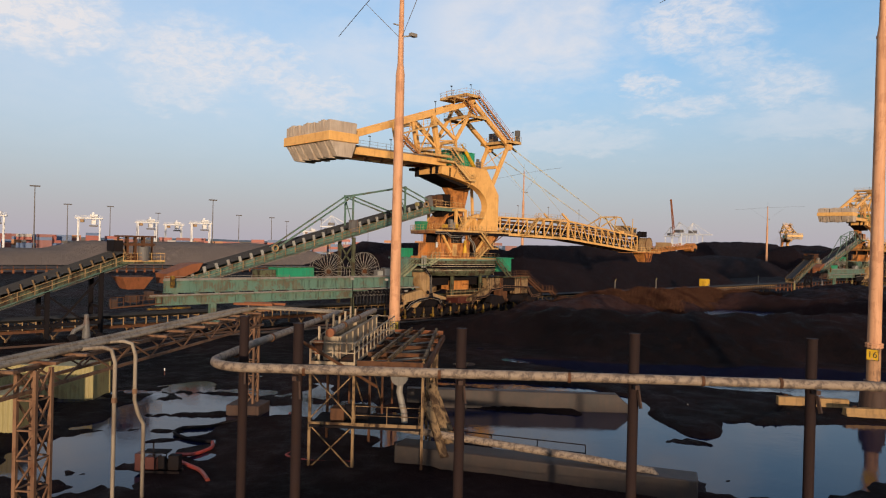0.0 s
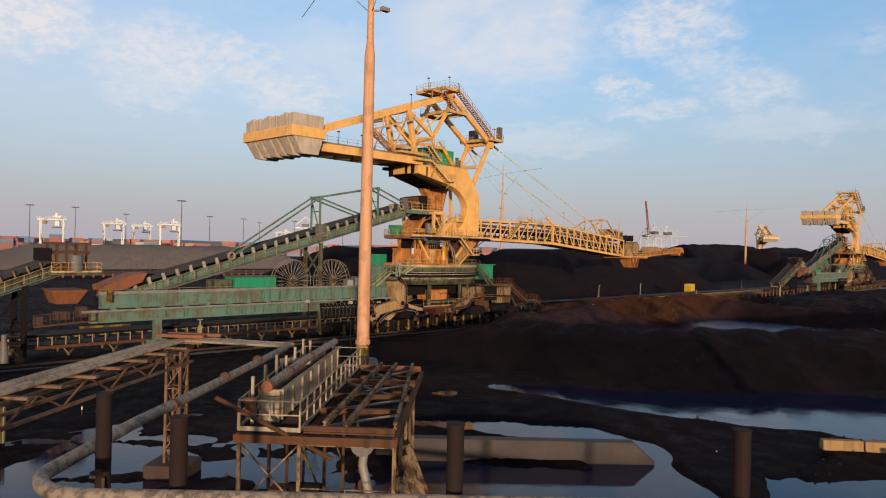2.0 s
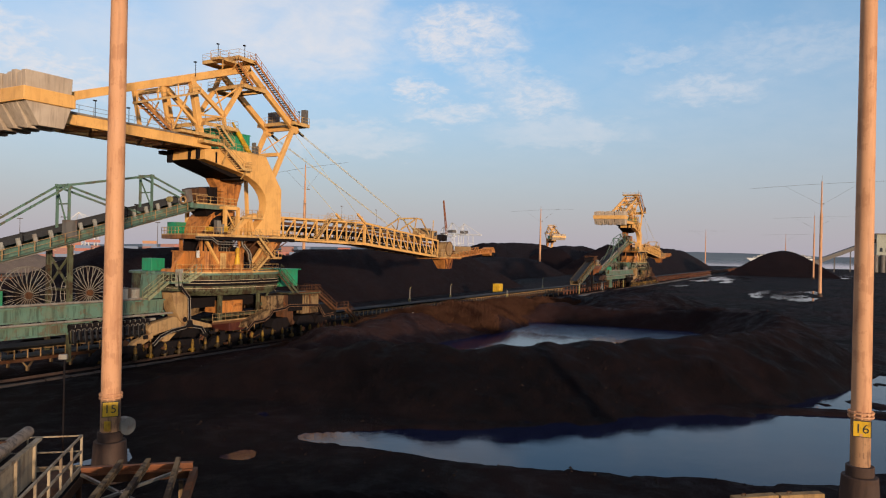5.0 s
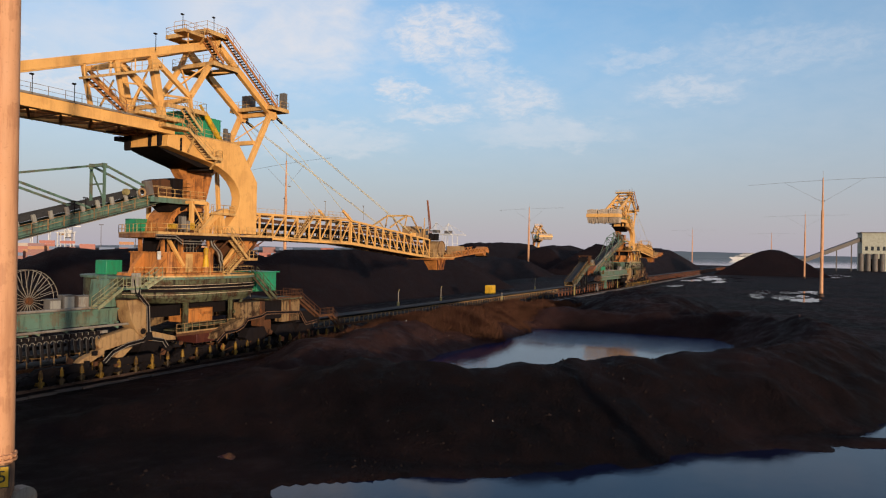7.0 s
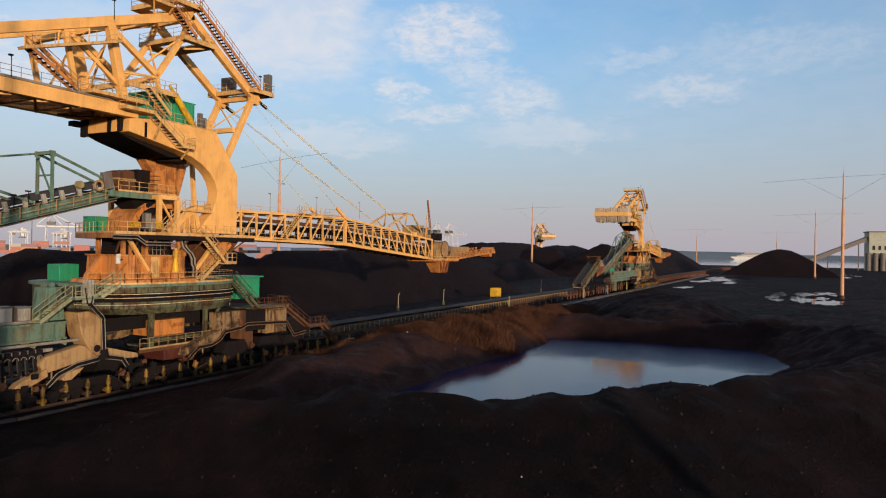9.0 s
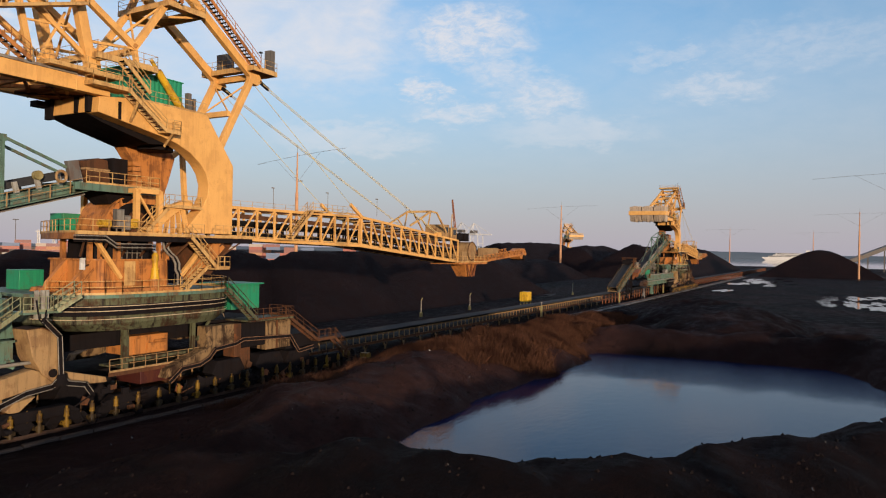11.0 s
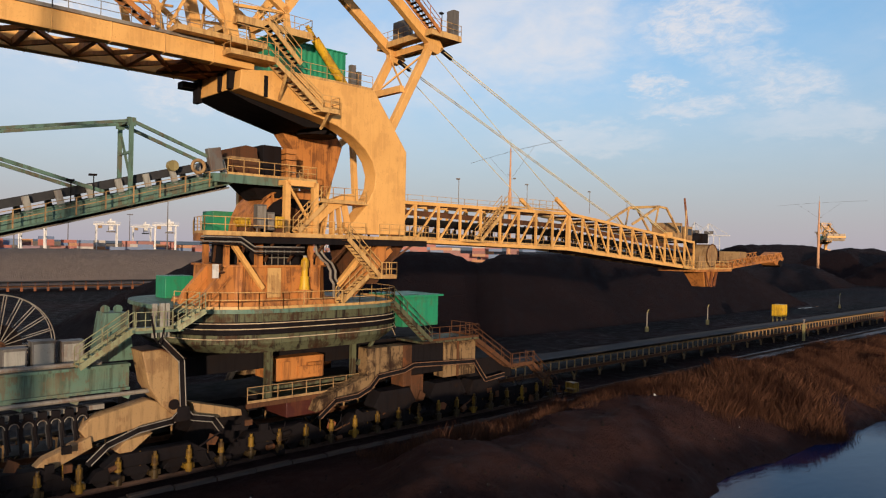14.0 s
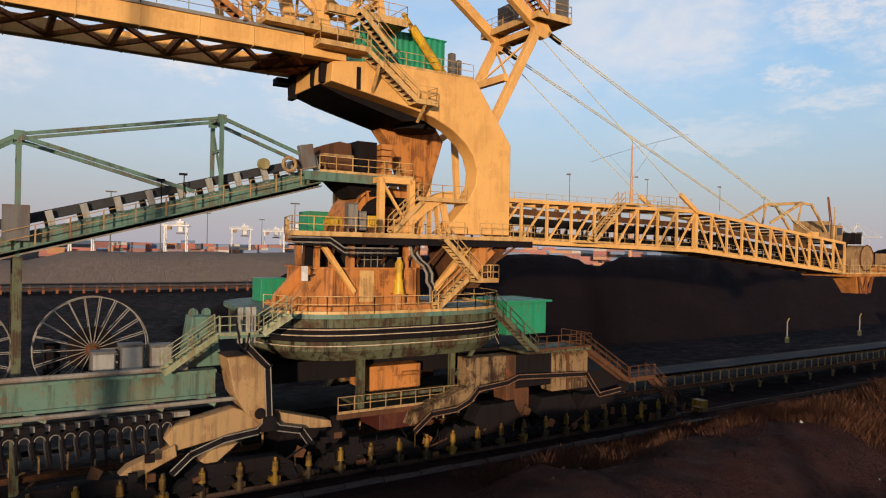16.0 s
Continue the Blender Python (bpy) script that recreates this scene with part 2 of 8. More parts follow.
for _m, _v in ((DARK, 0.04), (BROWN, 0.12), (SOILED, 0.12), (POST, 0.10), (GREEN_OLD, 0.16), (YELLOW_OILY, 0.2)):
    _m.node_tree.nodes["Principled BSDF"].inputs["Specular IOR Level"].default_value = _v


def make_concrete():
    m = Nodes("weathered_concrete", 0.85)
    big, fine = m.noise(0.5, 5, 0.6), m.noise(14, 5, 0.6)
    streak = m.noise(1.0, 5, 0.6, m.stretch(3.5, 3.5, 0.3))
    c = m.mix(m.step(big, 0.3, 0.7), (0.46, 0.355, 0.265), (0.35, 0.26, 0.19))
    c = m.mix(m.math("MULTIPLY", m.step(streak, 0.48, 0.72), 0.65), c, (0.19, 0.14, 0.10))
    m.colour(m.mix(m.math("MULTIPLY", fine, 0.3), c, (0.24, 0.20, 0.16)))
    m.bump(fine, 0.4, 0.02)
    return m.mat


def make_pipe():
    m = Nodes("stained_pipe_lagging", 0.7)
    blot, fine = m.noise(4.5, 7, 0.72, None, 0.4), m.noise(16, 4, 0.6)
    c = m.mix(m.step(blot, 0.44, 0.60), (0.215, 0.155, 0.108), (0.075, 0.050, 0.036))
    c = m.mix(m.math("MULTIPLY", m.step(m.noise(9.0, 6, 0.75), 0.62, 0.70), 0.6), c, (0.45, 0.38, 0.31))
    m.colour(c)
    m.bump(m.math("ADD", blot, m.math("MULTIPLY", fine, 0.3)), 0.5, 0.02)
    return m.mat


def make_coal(name, lo, hi, brown, wet=0.35, amount=0.55, soil=None):
    m = Nodes(name, 0.8)
    big, mid, fine = m.noise(0.05, 5, 0.6), m.noise(0.55, 7, 0.7), m.noise(5.0, 6, 0.7)
    c = m.mix(m.step(mid, 0.3, 0.75), lo, hi)
    c = m.mix(m.math("MULTIPLY", m.step(big, 0.42, 0.64), amount), c, brown)
    c = m.mix(m.math("MULTIPLY", m.step(fine, 0.56, 0.75), 0.5), c, tuple(2.0 * x for x in hi))
    if soil:
        # reddish earth washed over the bank between the rails and the pond
        sep = m.n.new("ShaderNodeSeparateXYZ")
        m.l.new(m.co, sep.inputs[0])
        wob = m.math("MULTIPLY", m.noise(0.12, 5, 0.6), 9.0)
        on = m.math("MULTIPLY", m.step(m.math("ADD", sep.outputs[1], wob), -24.5, -21.0), m.step(m.math("ADD", sep.outputs[1], wob), -4.5, -2.0, 1.0, 0.0))
        on = m.math("MULTIPLY", on, m.math("MULTIPLY", m.step(m.math("ADD", sep.outputs[0], wob), -18.0, 12.0), m.step(sep.outputs[0], 55.0, 85.0, 1.0, 0.0)))
        c = m.mix(m.math("MULTIPLY", on, m.step(m.noise(0.9, 6, 0.7), 0.30, 0.62, 0.45, 1.0)), c, soil)
    grit = m.noise(13.0, 3, 0.6)
    c = m.mix(m.math("MULTIPLY", m.step(grit, 0.66, 0.72), 0.6), c, tuple(2.6 * x for x in brown))
    m.colour(c)
    m.rough(m.step(mid, 0.35, 0.65, wet + 0.2, 0.92))
    m.b.inputs["Specular IOR Level"].default_value = 0.035
    m.bump(m.math("ADD", m.math("MULTIPLY", fine, 0.7), mid), 1.0, 0.6)
    return m.mat


COAL = make_coal("coal_ground", (0.0028, 0.0021, 0.0026), (0.0120, 0.0075, 0.0080), (0.0225, 0.0112, 0.0112), 0.35, 0.85, (0.044, 0.0205, 0.0178))
COAL_PILE = make_coal("stacked_coal", (0.0084, 0.0053, 0.0062), (0.0132, 0.0080, 0.0090), (0.0175, 0.0098, 0.0102), 0.5, 0.6)
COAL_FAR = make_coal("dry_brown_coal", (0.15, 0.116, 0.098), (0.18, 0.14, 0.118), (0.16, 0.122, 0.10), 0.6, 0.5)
CONCRETE, PIPE = make_concrete(), make_pipe()


def make_dark_concrete():
    m = Nodes("dark_stained_concrete", 0.7)
    big, fine = m.noise(0.8, 6, 0.65), m.noise(12, 5, 0.6)
    streak = m.noise(1.0, 5, 0.6, m.stretch(2.5, 2.5, 0.4))
    c = m.mix(m.step(big, 0.35, 0.68), (0.038, 0.021, 0.0145), (0.016, 0.0102, 0.0082))
    c = m.mix(m.math("MULTIPLY", m.step(streak, 0.45, 0.68), 0.8), c, (0.02, 0.015, 0.013))
    m.colour(m.mix(m.math("MULTIPLY", fine, 0.2), c, (0.06, 0.04, 0.03)))
    m.bump(fine, 0.4, 0.02)
    return m.mat


DARK_CONCRETE = make_dark_concrete()


def make_water(name, tint, ripple, size, spec=0.34):
    m = Nodes(name, 0.04)
    m.colour(tint)
    m.b.inputs["IOR"].default_value = 1.333
    m.b.inputs["Specular IOR Level"].default_value = spec
    a = m.noise(size, 4, 0.55, m.stretch(1.0, 2.2, 1.0), 0.2)
    b = m.noise(size * 0.13, 2, 0.5)
    m.bump(m.math("MULTIPLY", a, m.step(b, 0.35, 0.7, 0.25, 1.0)), ripple, 0.05)
    return m.mat


def make_pond():
    """Still water near the shore, ruffled by the wind over the open far half."""
    m = Nodes("wind_ruffled_pond_water", 0.04)
    m.colour((0.005, 0.0095, 0.040))
    m.b.inputs["IOR"].default_value = 1.333
    m.b.inputs["Specular IOR Level"].default_value = 0.20
    sep = m.n.new("ShaderNodeSeparateXYZ")
    m.l.new(m.co, sep.inputs[0])
    along = m.math("ADD", sep.outputs[0], m.math("MULTIPLY", m.noise(0.09, 4, 0.6), 16.0))
    open_side = m.step(along, 38.5, 47.0, 0.0, 1.0)
    small = m.noise(5.0, 3, 0.6, m.stretch(1.0, 1.6, 1.0), 0.2)
    slow = m.noise(1.6, 3, 0.5, m.stretch(0.7, 1.8, 1.0), 0.3)
    m.bump(m.math("ADD", m.math("MULTIPLY", small, m.math("ADD", m.math("MULTIPLY", open_side, 1.0), 0.05)), m.math("MULTIPLY", slow, 0.22)), 0.9, 0.05)
    m.rough(m.math("ADD", m.math("MULTIPLY", open_side, 0.10), 0.03))
    return m.mat


WATER = make_water("still_dark_water", (0.0040, 0.0065, 0.023), 0.16, 2.4, 0.25)
POND = make_pond()
SEA = make_water("open_water", (0.16, 0.19, 0.24), 0.10, 0.4, 0.5)


def make_belt():
    m = Nodes("conveyor_rubber", 0.75)
    m.b.inputs["Specular IOR Level"].default_value = 0.15
    m.colour(m.mix(m.noise(3.0, 5), (0.018, 0.018, 0.020), (0.045, 0.043, 0.045)))
    m.bump(m.noise(20, 3), 0.3, 0.02)
    return m.mat


def make_grass():
    m = Nodes("dry_reddish_grass", 0.9)
    m.b.inputs["Specular IOR Level"].default_value = 0.03
    r = m.n.new("ShaderNodeNewGeometry").outputs["Random Per Island"]
    c = m.mix(m.step(r, 0.0, 1.0), (0.034, 0.0160, 0.0105), (0.092, 0.0410, 0.0240))
    m.colour(m.mix(m.step(m.noise(0.25, 4), 0.45, 0.65), c, (0.034, 0.0150, 0.0100)))
    return m.mat


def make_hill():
    m = Nodes("hazed_wooded_shore", 0.95)
    # bluish base colour paints the haze over the far woods
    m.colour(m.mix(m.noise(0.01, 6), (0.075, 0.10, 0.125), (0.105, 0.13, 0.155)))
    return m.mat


def make_container():
    m = Nodes("painted_container_sheet", 0.55)
    r = m.random()
    c = m.mix(m.step(r, 0.30, 0.31), (0.30, 0.055, 0.03), (0.19, 0.045, 0.035))
    c = m.mix(m.step(r, 0.55, 0.56), c, (0.06, 0.115, 0.23))
    c = m.mix(m.step(r, 0.80, 0.81), c, (0.36, 0.31, 0.27))
    c = m.mix(m.step(r, 0.85, 0.86), c, (0.36, 0.13, 0.03))
    m.colour(m.mix(m.math("MULTIPLY", m.noise(0.4, 5), 0.45), c, (0.10, 0.07, 0.06)))
    return m.mat


_v = Nodes("pale_dusty_gravel", 0.9)
_v.colour(_v.mix(_v.step(_v.noise(0.35, 6, 0.7), 0.38, 0.60), (0.17, 0.155, 0.15), (0.012, 0.010, 0.010)))
_v.bump(_v.noise(9, 4), 0.5, 0.05)
GRAVEL = _v.mat
BELT, GRASS, HILL, BOXES = make_belt(), make_grass(), make_hill(), make_container()
_s = Nodes("coal_and_stone_lumps", 0.9)
_s.b.inputs["Specular IOR Level"].default_value = 0.1
_r = _s.n.new("ShaderNodeNewGeometry").outputs["Random Per Island"]
_s.colour(_s.mix(_s.step(_r, 0.992, 0.996), _s.mix(_r, (0.006, 0.0045, 0.0045), (0.017, 0.010, 0.009)), (0.30, 0.28, 0.26)))
STONE = _s.mat
_g = Nodes("window_glass", 0.08)
_g.colour((0.02, 0.025, 0.03))
GLASS = _g.mat
_k = Nodes("black_marking", 0.6)
_k.colour((0.012, 0.012, 0.012))
BLACK = _k.mat


# ---------------------------------------------------------------- mesh helpers
class G:
    """Collects vertices and faces of one part."""

    def __init__(self):
        self.v, self.f, self.cut = [], [], []

    def add(self, vs, fs):
        o = len(self.v)
        self.cut.append((o, len(self.f)))
        self.v += [tuple(p) for p in vs]
        self.f += [tuple(i + o for i in f) for f in fs]
        return self

    def box(self, x0, x1, y0, y1, z0, z1):
        vs = [(x, y, z) for z in (z0, z1) for y in (y0, y1) for x in (x0, x1)]
        return self.add(vs, [(0, 2, 3, 1), (4, 5, 7, 6), (0, 1, 5, 4), (1, 3, 7, 5), (3, 2, 6, 7), (2, 0, 4, 6)])

    def frustum(self, lo, hi, z0, z1):
        """A box whose foot lo and top hi are (x0, x1, y0, y1)."""
        vs = [(x, y, z) for r, z in ((lo, z0), (hi, z1)) for y in r[2:] for x in r[:2]]
        return self.add(vs, [(0, 2, 3, 1), (4, 5, 7, 6), (0, 1, 5, 4), (1, 3, 7, 5), (3, 2, 6, 7), (2, 0, 4, 6)])

    def beam(self, p, q, w, h=None, up=(0, 0, 1)):
        p, q = Vector(p), Vector(q)
        d = (q - p).normalized()
        u = Vector(up)
        if abs(d.dot(u)) > 0.98:
            u = Vector((0, 1, 0)) if abs(d.y) < 0.9 else Vector((1, 0, 0))
        s = d.cross(u).normalized()
        u = s.cross(d)
        h = h or w
        vs = [e + s * (a * w / 2) + u * (b * h / 2) for e in (p, q) for b in (-1, 1) for a in (-1, 1)]
        return self.add(vs, [(0, 1, 3, 2), (4, 6, 7, 5), (0, 4, 5, 1), (1, 5, 7, 3), (3, 7, 6, 2), (2, 6, 4, 0)])

    def ibeam(self, p, q, w, h, t=0.06, up=(0, 0, 1)):
        p, q = Vector(p), Vector(q)
        d = (q - p).normalized()
        s = d.cross(Vector(up)).normalized()
        u = s.cross(d)
        for c in (-1, 1):
            k = u * (c * (h - t) / 2)
            self.beam(p + k, q + k, w, t, up)
        return self.beam(p, q, t, h - 2 * t, up)

    def tube(self, p, q, r, n=8, r2=None):
        p, q = Vector(p), Vector(q)
        d = (q - p).normalized()
        u = Vector((0, 0, 1)) if abs(d.z) < 0.9 else Vector((1, 0, 0))
        s = d.cross(u).normalized()
        u = s.cross(d)
        r2 = r if r2 is None else r2
        vs = []
        for e, k in ((p, r), (q, r2)):
            vs += [e + s * (k * math.cos(a)) + u * (k * math.sin(a)) for a in (2 * math.pi * i / n for i in range(n))]
        fs = [(i, (i + 1) % n, n + (i + 1) % n, n + i) for i in range(n)]
        return self.add(vs, fs + [tuple(range(n - 1, -1, -1)), tuple(range(n, 2 * n))])

    def path(self, pts, r, n=8):
        """A bent tube through pts."""
        pts = [Vector(p) for p in pts]
        vs, k = [], len(pts)
        ref = None
        for i, p in enumerate(pts):
            d = (pts[min(i + 1, k - 1)] - pts[max(i - 1, 0)]).normalized()
            if ref is None:
                ref = Vector((0, 0, 1)) if abs(d.z) < 0.9 else Vector((1, 0, 0))
            s = d.cross(ref).normalized()
            ref = s.cross(d)
            vs += [p + s * (r * math.cos(a)) + ref * (r * math.sin(a)) for a in (2 * math.pi * j / n for j in range(n))]
        fs = [(i * n + j, i * n + (j + 1) % n, (i + 1) * n + (j + 1) % n, (i + 1) * n + j) for i in range(k - 1) for j in range(n)]
        return self.add(vs, fs + [tuple(range(n - 1, -1, -1)), tuple(range((k - 1) * n, k * n))])

    def prism(self, pts, a, b, axis="y"):
        """A flat outline given by pairs, pushed from a to b along an axis: y takes (x, z), x takes (y, z), z takes (x, y)."""
        def at(p, c):
            return {"y": (p[0], c, p[1]), "x": (c, p[0], p[1]), "z": (p[0], p[1], c)}[axis]
        n = len(pts)
        vs = [at(p, a) for p in pts] + [at(p, b) for p in pts]
        fs = [(i, (i + 1) % n, n + (i + 1) % n, n + i) for i in range(n)]
        return self.add(vs, fs + [tuple(range(n - 1, -1, -1)), tuple(range(n, 2 * n))])

    def rail(self, pts, h=1.05, gap=1.5, w=0.07):
        """A guard rail along pts: posts, knee rail, top rail and toe board."""
        w = w * 0.78
        for p, q in zip(pts[:-1], pts[1:]):
            p, q = Vector(p), Vector(q)
            n = max(1, round((q - p).length / gap))
            for i in range(n + 1):
                e = p.lerp(q, i / n)
                self.beam(e, e + Vector((0, 0, h)), w)
            for z in (h, 0.55 * h):
                self.beam(p + Vector((0, 0, z)), q + Vector((0, 0, z)), w * 0.9)
            self.beam(p + Vector((0, 0, 0.08)), q + Vector((0, 0, 0.08)), 0.03, 0.16)
        return self

    def wheel(self, c, r, w, n=16):
        """A disc on an axle along y."""
        x, y, z = c
        return self.tube((x, y - w / 2, z), (x, y + w / 2, z), r, n)


def part(name, g, material, parent, label="", bevel=0.0):
    me = bpy.data.meshes.new(name)
    me.from_pydata(g.v, [], g.f)
    bm = bmesh.new()
    bm.from_mesh(me)
    bmesh.ops.recalc_face_normals(bm, faces=bm.faces)
    bm.to_mesh(me)
    bm.free()
    me.materials.append(material)
    me.polygons.foreach_set("use_smooth", [True] * len(me.polygons))
    me.set_sharp_from_angle(angle=radians(40))
    ob = new(name, me)
    if parent is not None:
        ob.parent = parent
    if bevel:
        mod = ob.modifiers.new("edges", "BEVEL")
        mod.width, mod.segments, mod.limit_method = bevel, 2, "ANGLE"
    if label:
        tagged(ob, label)
    return ob


def pieces(name, g, material, parent, label=""):
    """Each solid collected in g becomes a part of its own."""
    ends = g.cut[1:] + [(len(g.v), len(g.f))]
    for (v0, f0), (v1, f1) in zip(g.cut, ends):
        h = G().add(g.v[v0:v1], [tuple(i - v0 for i in f) for f in g.f[f0:f1]])
        part(name, h, material, parent, label)


def frame_slab(x0, x1, y0, y1, w, z0, z1):
    """A flat rectangular ring of width w."""
    vs = []
    for z in (z0, z1):
        for d in (0, w):
            vs += [(x0 + d, y0 + d, z), (x1 - d, y0 + d, z), (x1 - d, y1 - d, z), (x0 + d, y1 - d, z)]
    fs = []
    for i in range(4):
        j = (i + 1) % 4
        fs += [(i, j, 4 + j, 4 + i), (8 + i, 12 + i, 12 + j, 8 + j), (i, 8 + i, 8 + j, j), (4 + i, 4 + j, 12 + j, 12 + i)]
    return G().add(vs, fs)


def thing(name, label, category, m=None, group="", kind=""):
    ob = new(name)
    ob.empty_display_size = 0.5
    if m is not None:
        ob.matrix_world = m
    return tagged(ob, label, category, group, kind)


def stairs(parent, p, q, width, material, tread_mat, across=(0, 1, 0), rails=True):
    """A flight from its foot p to its head q: stringers, treads and rails."""
    p, q, a = Vector(p), Vector(q), Vector(across).normalized()
    g = G()
    for s in (-1, 1):
        g.beam(p + a * (s * width / 2), q + a * (s * width / 2), 0.08, 0.30)
    flight = part("stair_flight", g, material, parent)
    n = max(3, round(abs(q.z - p.z) / 0.24))
    t = G()
    run = Vector((q.x - p.x, q.y - p.y, 0)).normalized()
    for i in range(n):
        c = p.lerp(q, (i + 0.5) / n)
        t.beam(c - a * (width / 2), c + a * (width / 2), 0.26, 0.05)
    part("tread", t, tread_mat, flight)
    if rails:
        r = G()
        for s in (-1, 1):
            e0, e1 = p + a * (s * width / 2), q + a * (s * width / 2)
            k = max(2, round((e1 - e0).length / 1.4))
            for i in range(k + 1):
                e = e0.lerp(e1, i / k)
                r.beam(e, e + Vector((0, 0, 1.0)), 0.045)
            for z in (1.0, 0.55):
                r.beam(e0 + Vector((0, 0, z)), e1 + Vector((0, 0, z)), 0.045)
        part("handrail", r, material, flight)
    return flight


# ---------------------------------------------------------------- ground
def lattice(ix, iy, seed):
    h = np.sin(ix * 127.1 + iy * 311.7 + seed * 74.7) * 43758.5453
    return h - np.floor(h)


def wave(x, y, size, seed):
    """Smooth value noise, -1 to 1."""
    x, y = np.asarray(x, float) / size, np.asarray(y, float) / size
    ix, iy = np.floor(x), np.floor(y)
    u, v = x - ix, y - iy
    u, v = u * u * (3 - 2 * u), v * v * (3 - 2 * v)
    a, b = lattice(ix, iy, seed), lattice(ix + 1, iy, seed)
    c, d = lattice(ix, iy + 1, seed), lattice(ix + 1, iy + 1, seed)
    return 2 * ((a * (1 - u) + b * u) * (1 - v) + (c * (1 - u) + d * u) * v) - 1


def rough_field(x, y, size, seed, octaves=4):
    return sum(wave(x, y, size / 2**k, seed + k) * 0.5**k for k in range(octaves))


def ridge(x, y, nodes, slope, round_off=1.5, base=-3.0):
    """The height of a bank with its crest along nodes (x, y, z)."""
    best = np.full(np.shape(x), base, float)
    for (ax, ay, az), (bx, by, bz) in zip(nodes[:-1], nodes[1:]):
        dx, dy = bx - ax, by - ay
        t = np.clip(((x - ax) * dx + (y - ay) * dy) / (dx * dx + dy * dy), 0, 1)
        d = np.hypot(x - ax - t * dx, y - ay - t * dy)
        best = np.maximum(best, az + t * (bz - az) - slope * (np.sqrt(d * d + round_off**2) - round_off))
    return best


def blob(x, y, cx, cy, rx, ry, turn=0.0):
    """1 inside an ellipse, falling to 0 at its rim and below outside."""
    c, s = math.cos(radians(turn)), math.sin(radians(turn))
    u, v = ((x - cx) * c + (y - cy) * s) / rx, ((y - cy) * c - (x - cx) * s) / ry
    return 1 - np.hypot(u, v)


def streak(x, y, nodes):
    """1 along a line of nodes (x, y, half width), falling to 0 at that width."""
    best = np.full(np.shape(x), -9.0)
    for (ax, ay, ar), (bx, by, br) in zip(nodes[:-1], nodes[1:]):
        dx, dy = bx - ax, by - ay
        t = np.clip(((x - ax) * dx + (y - ay) * dy) / (dx * dx + dy * dy), 0, 1)
        best = np.maximum(best, 1 - np.hypot(x - ax - t * dx, y - ay - t * dy) / (ar + t * (br - ar)))
    return best


POOL_Z, POND_Z = 0.2, 1.0
BUND = [(-34, -12, -0.4), (-19, -18.5, 1.7), (-12, -24, 3.3), (-9.5, -31, 4.6), (-8.5, -38, 4.9), (-4, -45, 4.45), (6, -52.5, 4.6), (16, -59.5, 4.5), (29, -63, 4.8), (45, -61, 4.3), (58, -52, 3.3)]
BANK = [(-19, -18.5, 1.7), (-6, -20.5, 2.6), (4, -18.3, 3.9), (24, -18.2, 4.0), (42, -18.8, 3.9), (56, -17.5, 3.4), (80, -15, 2.4), (130, -13, 1.2)]
EAST = [(56, -53, 4.0), (54, -42, 4.2), (54, -33, 4.0), (52, -22, 3.4)]
HEAPS = [(60, -42, 4.2), (68, -34, 4.6), (82, -38, 5.2), (96, -34, 4.8), (109, -28, 4.6), (104, -22, 3.6), (92, -26, 4.0)]


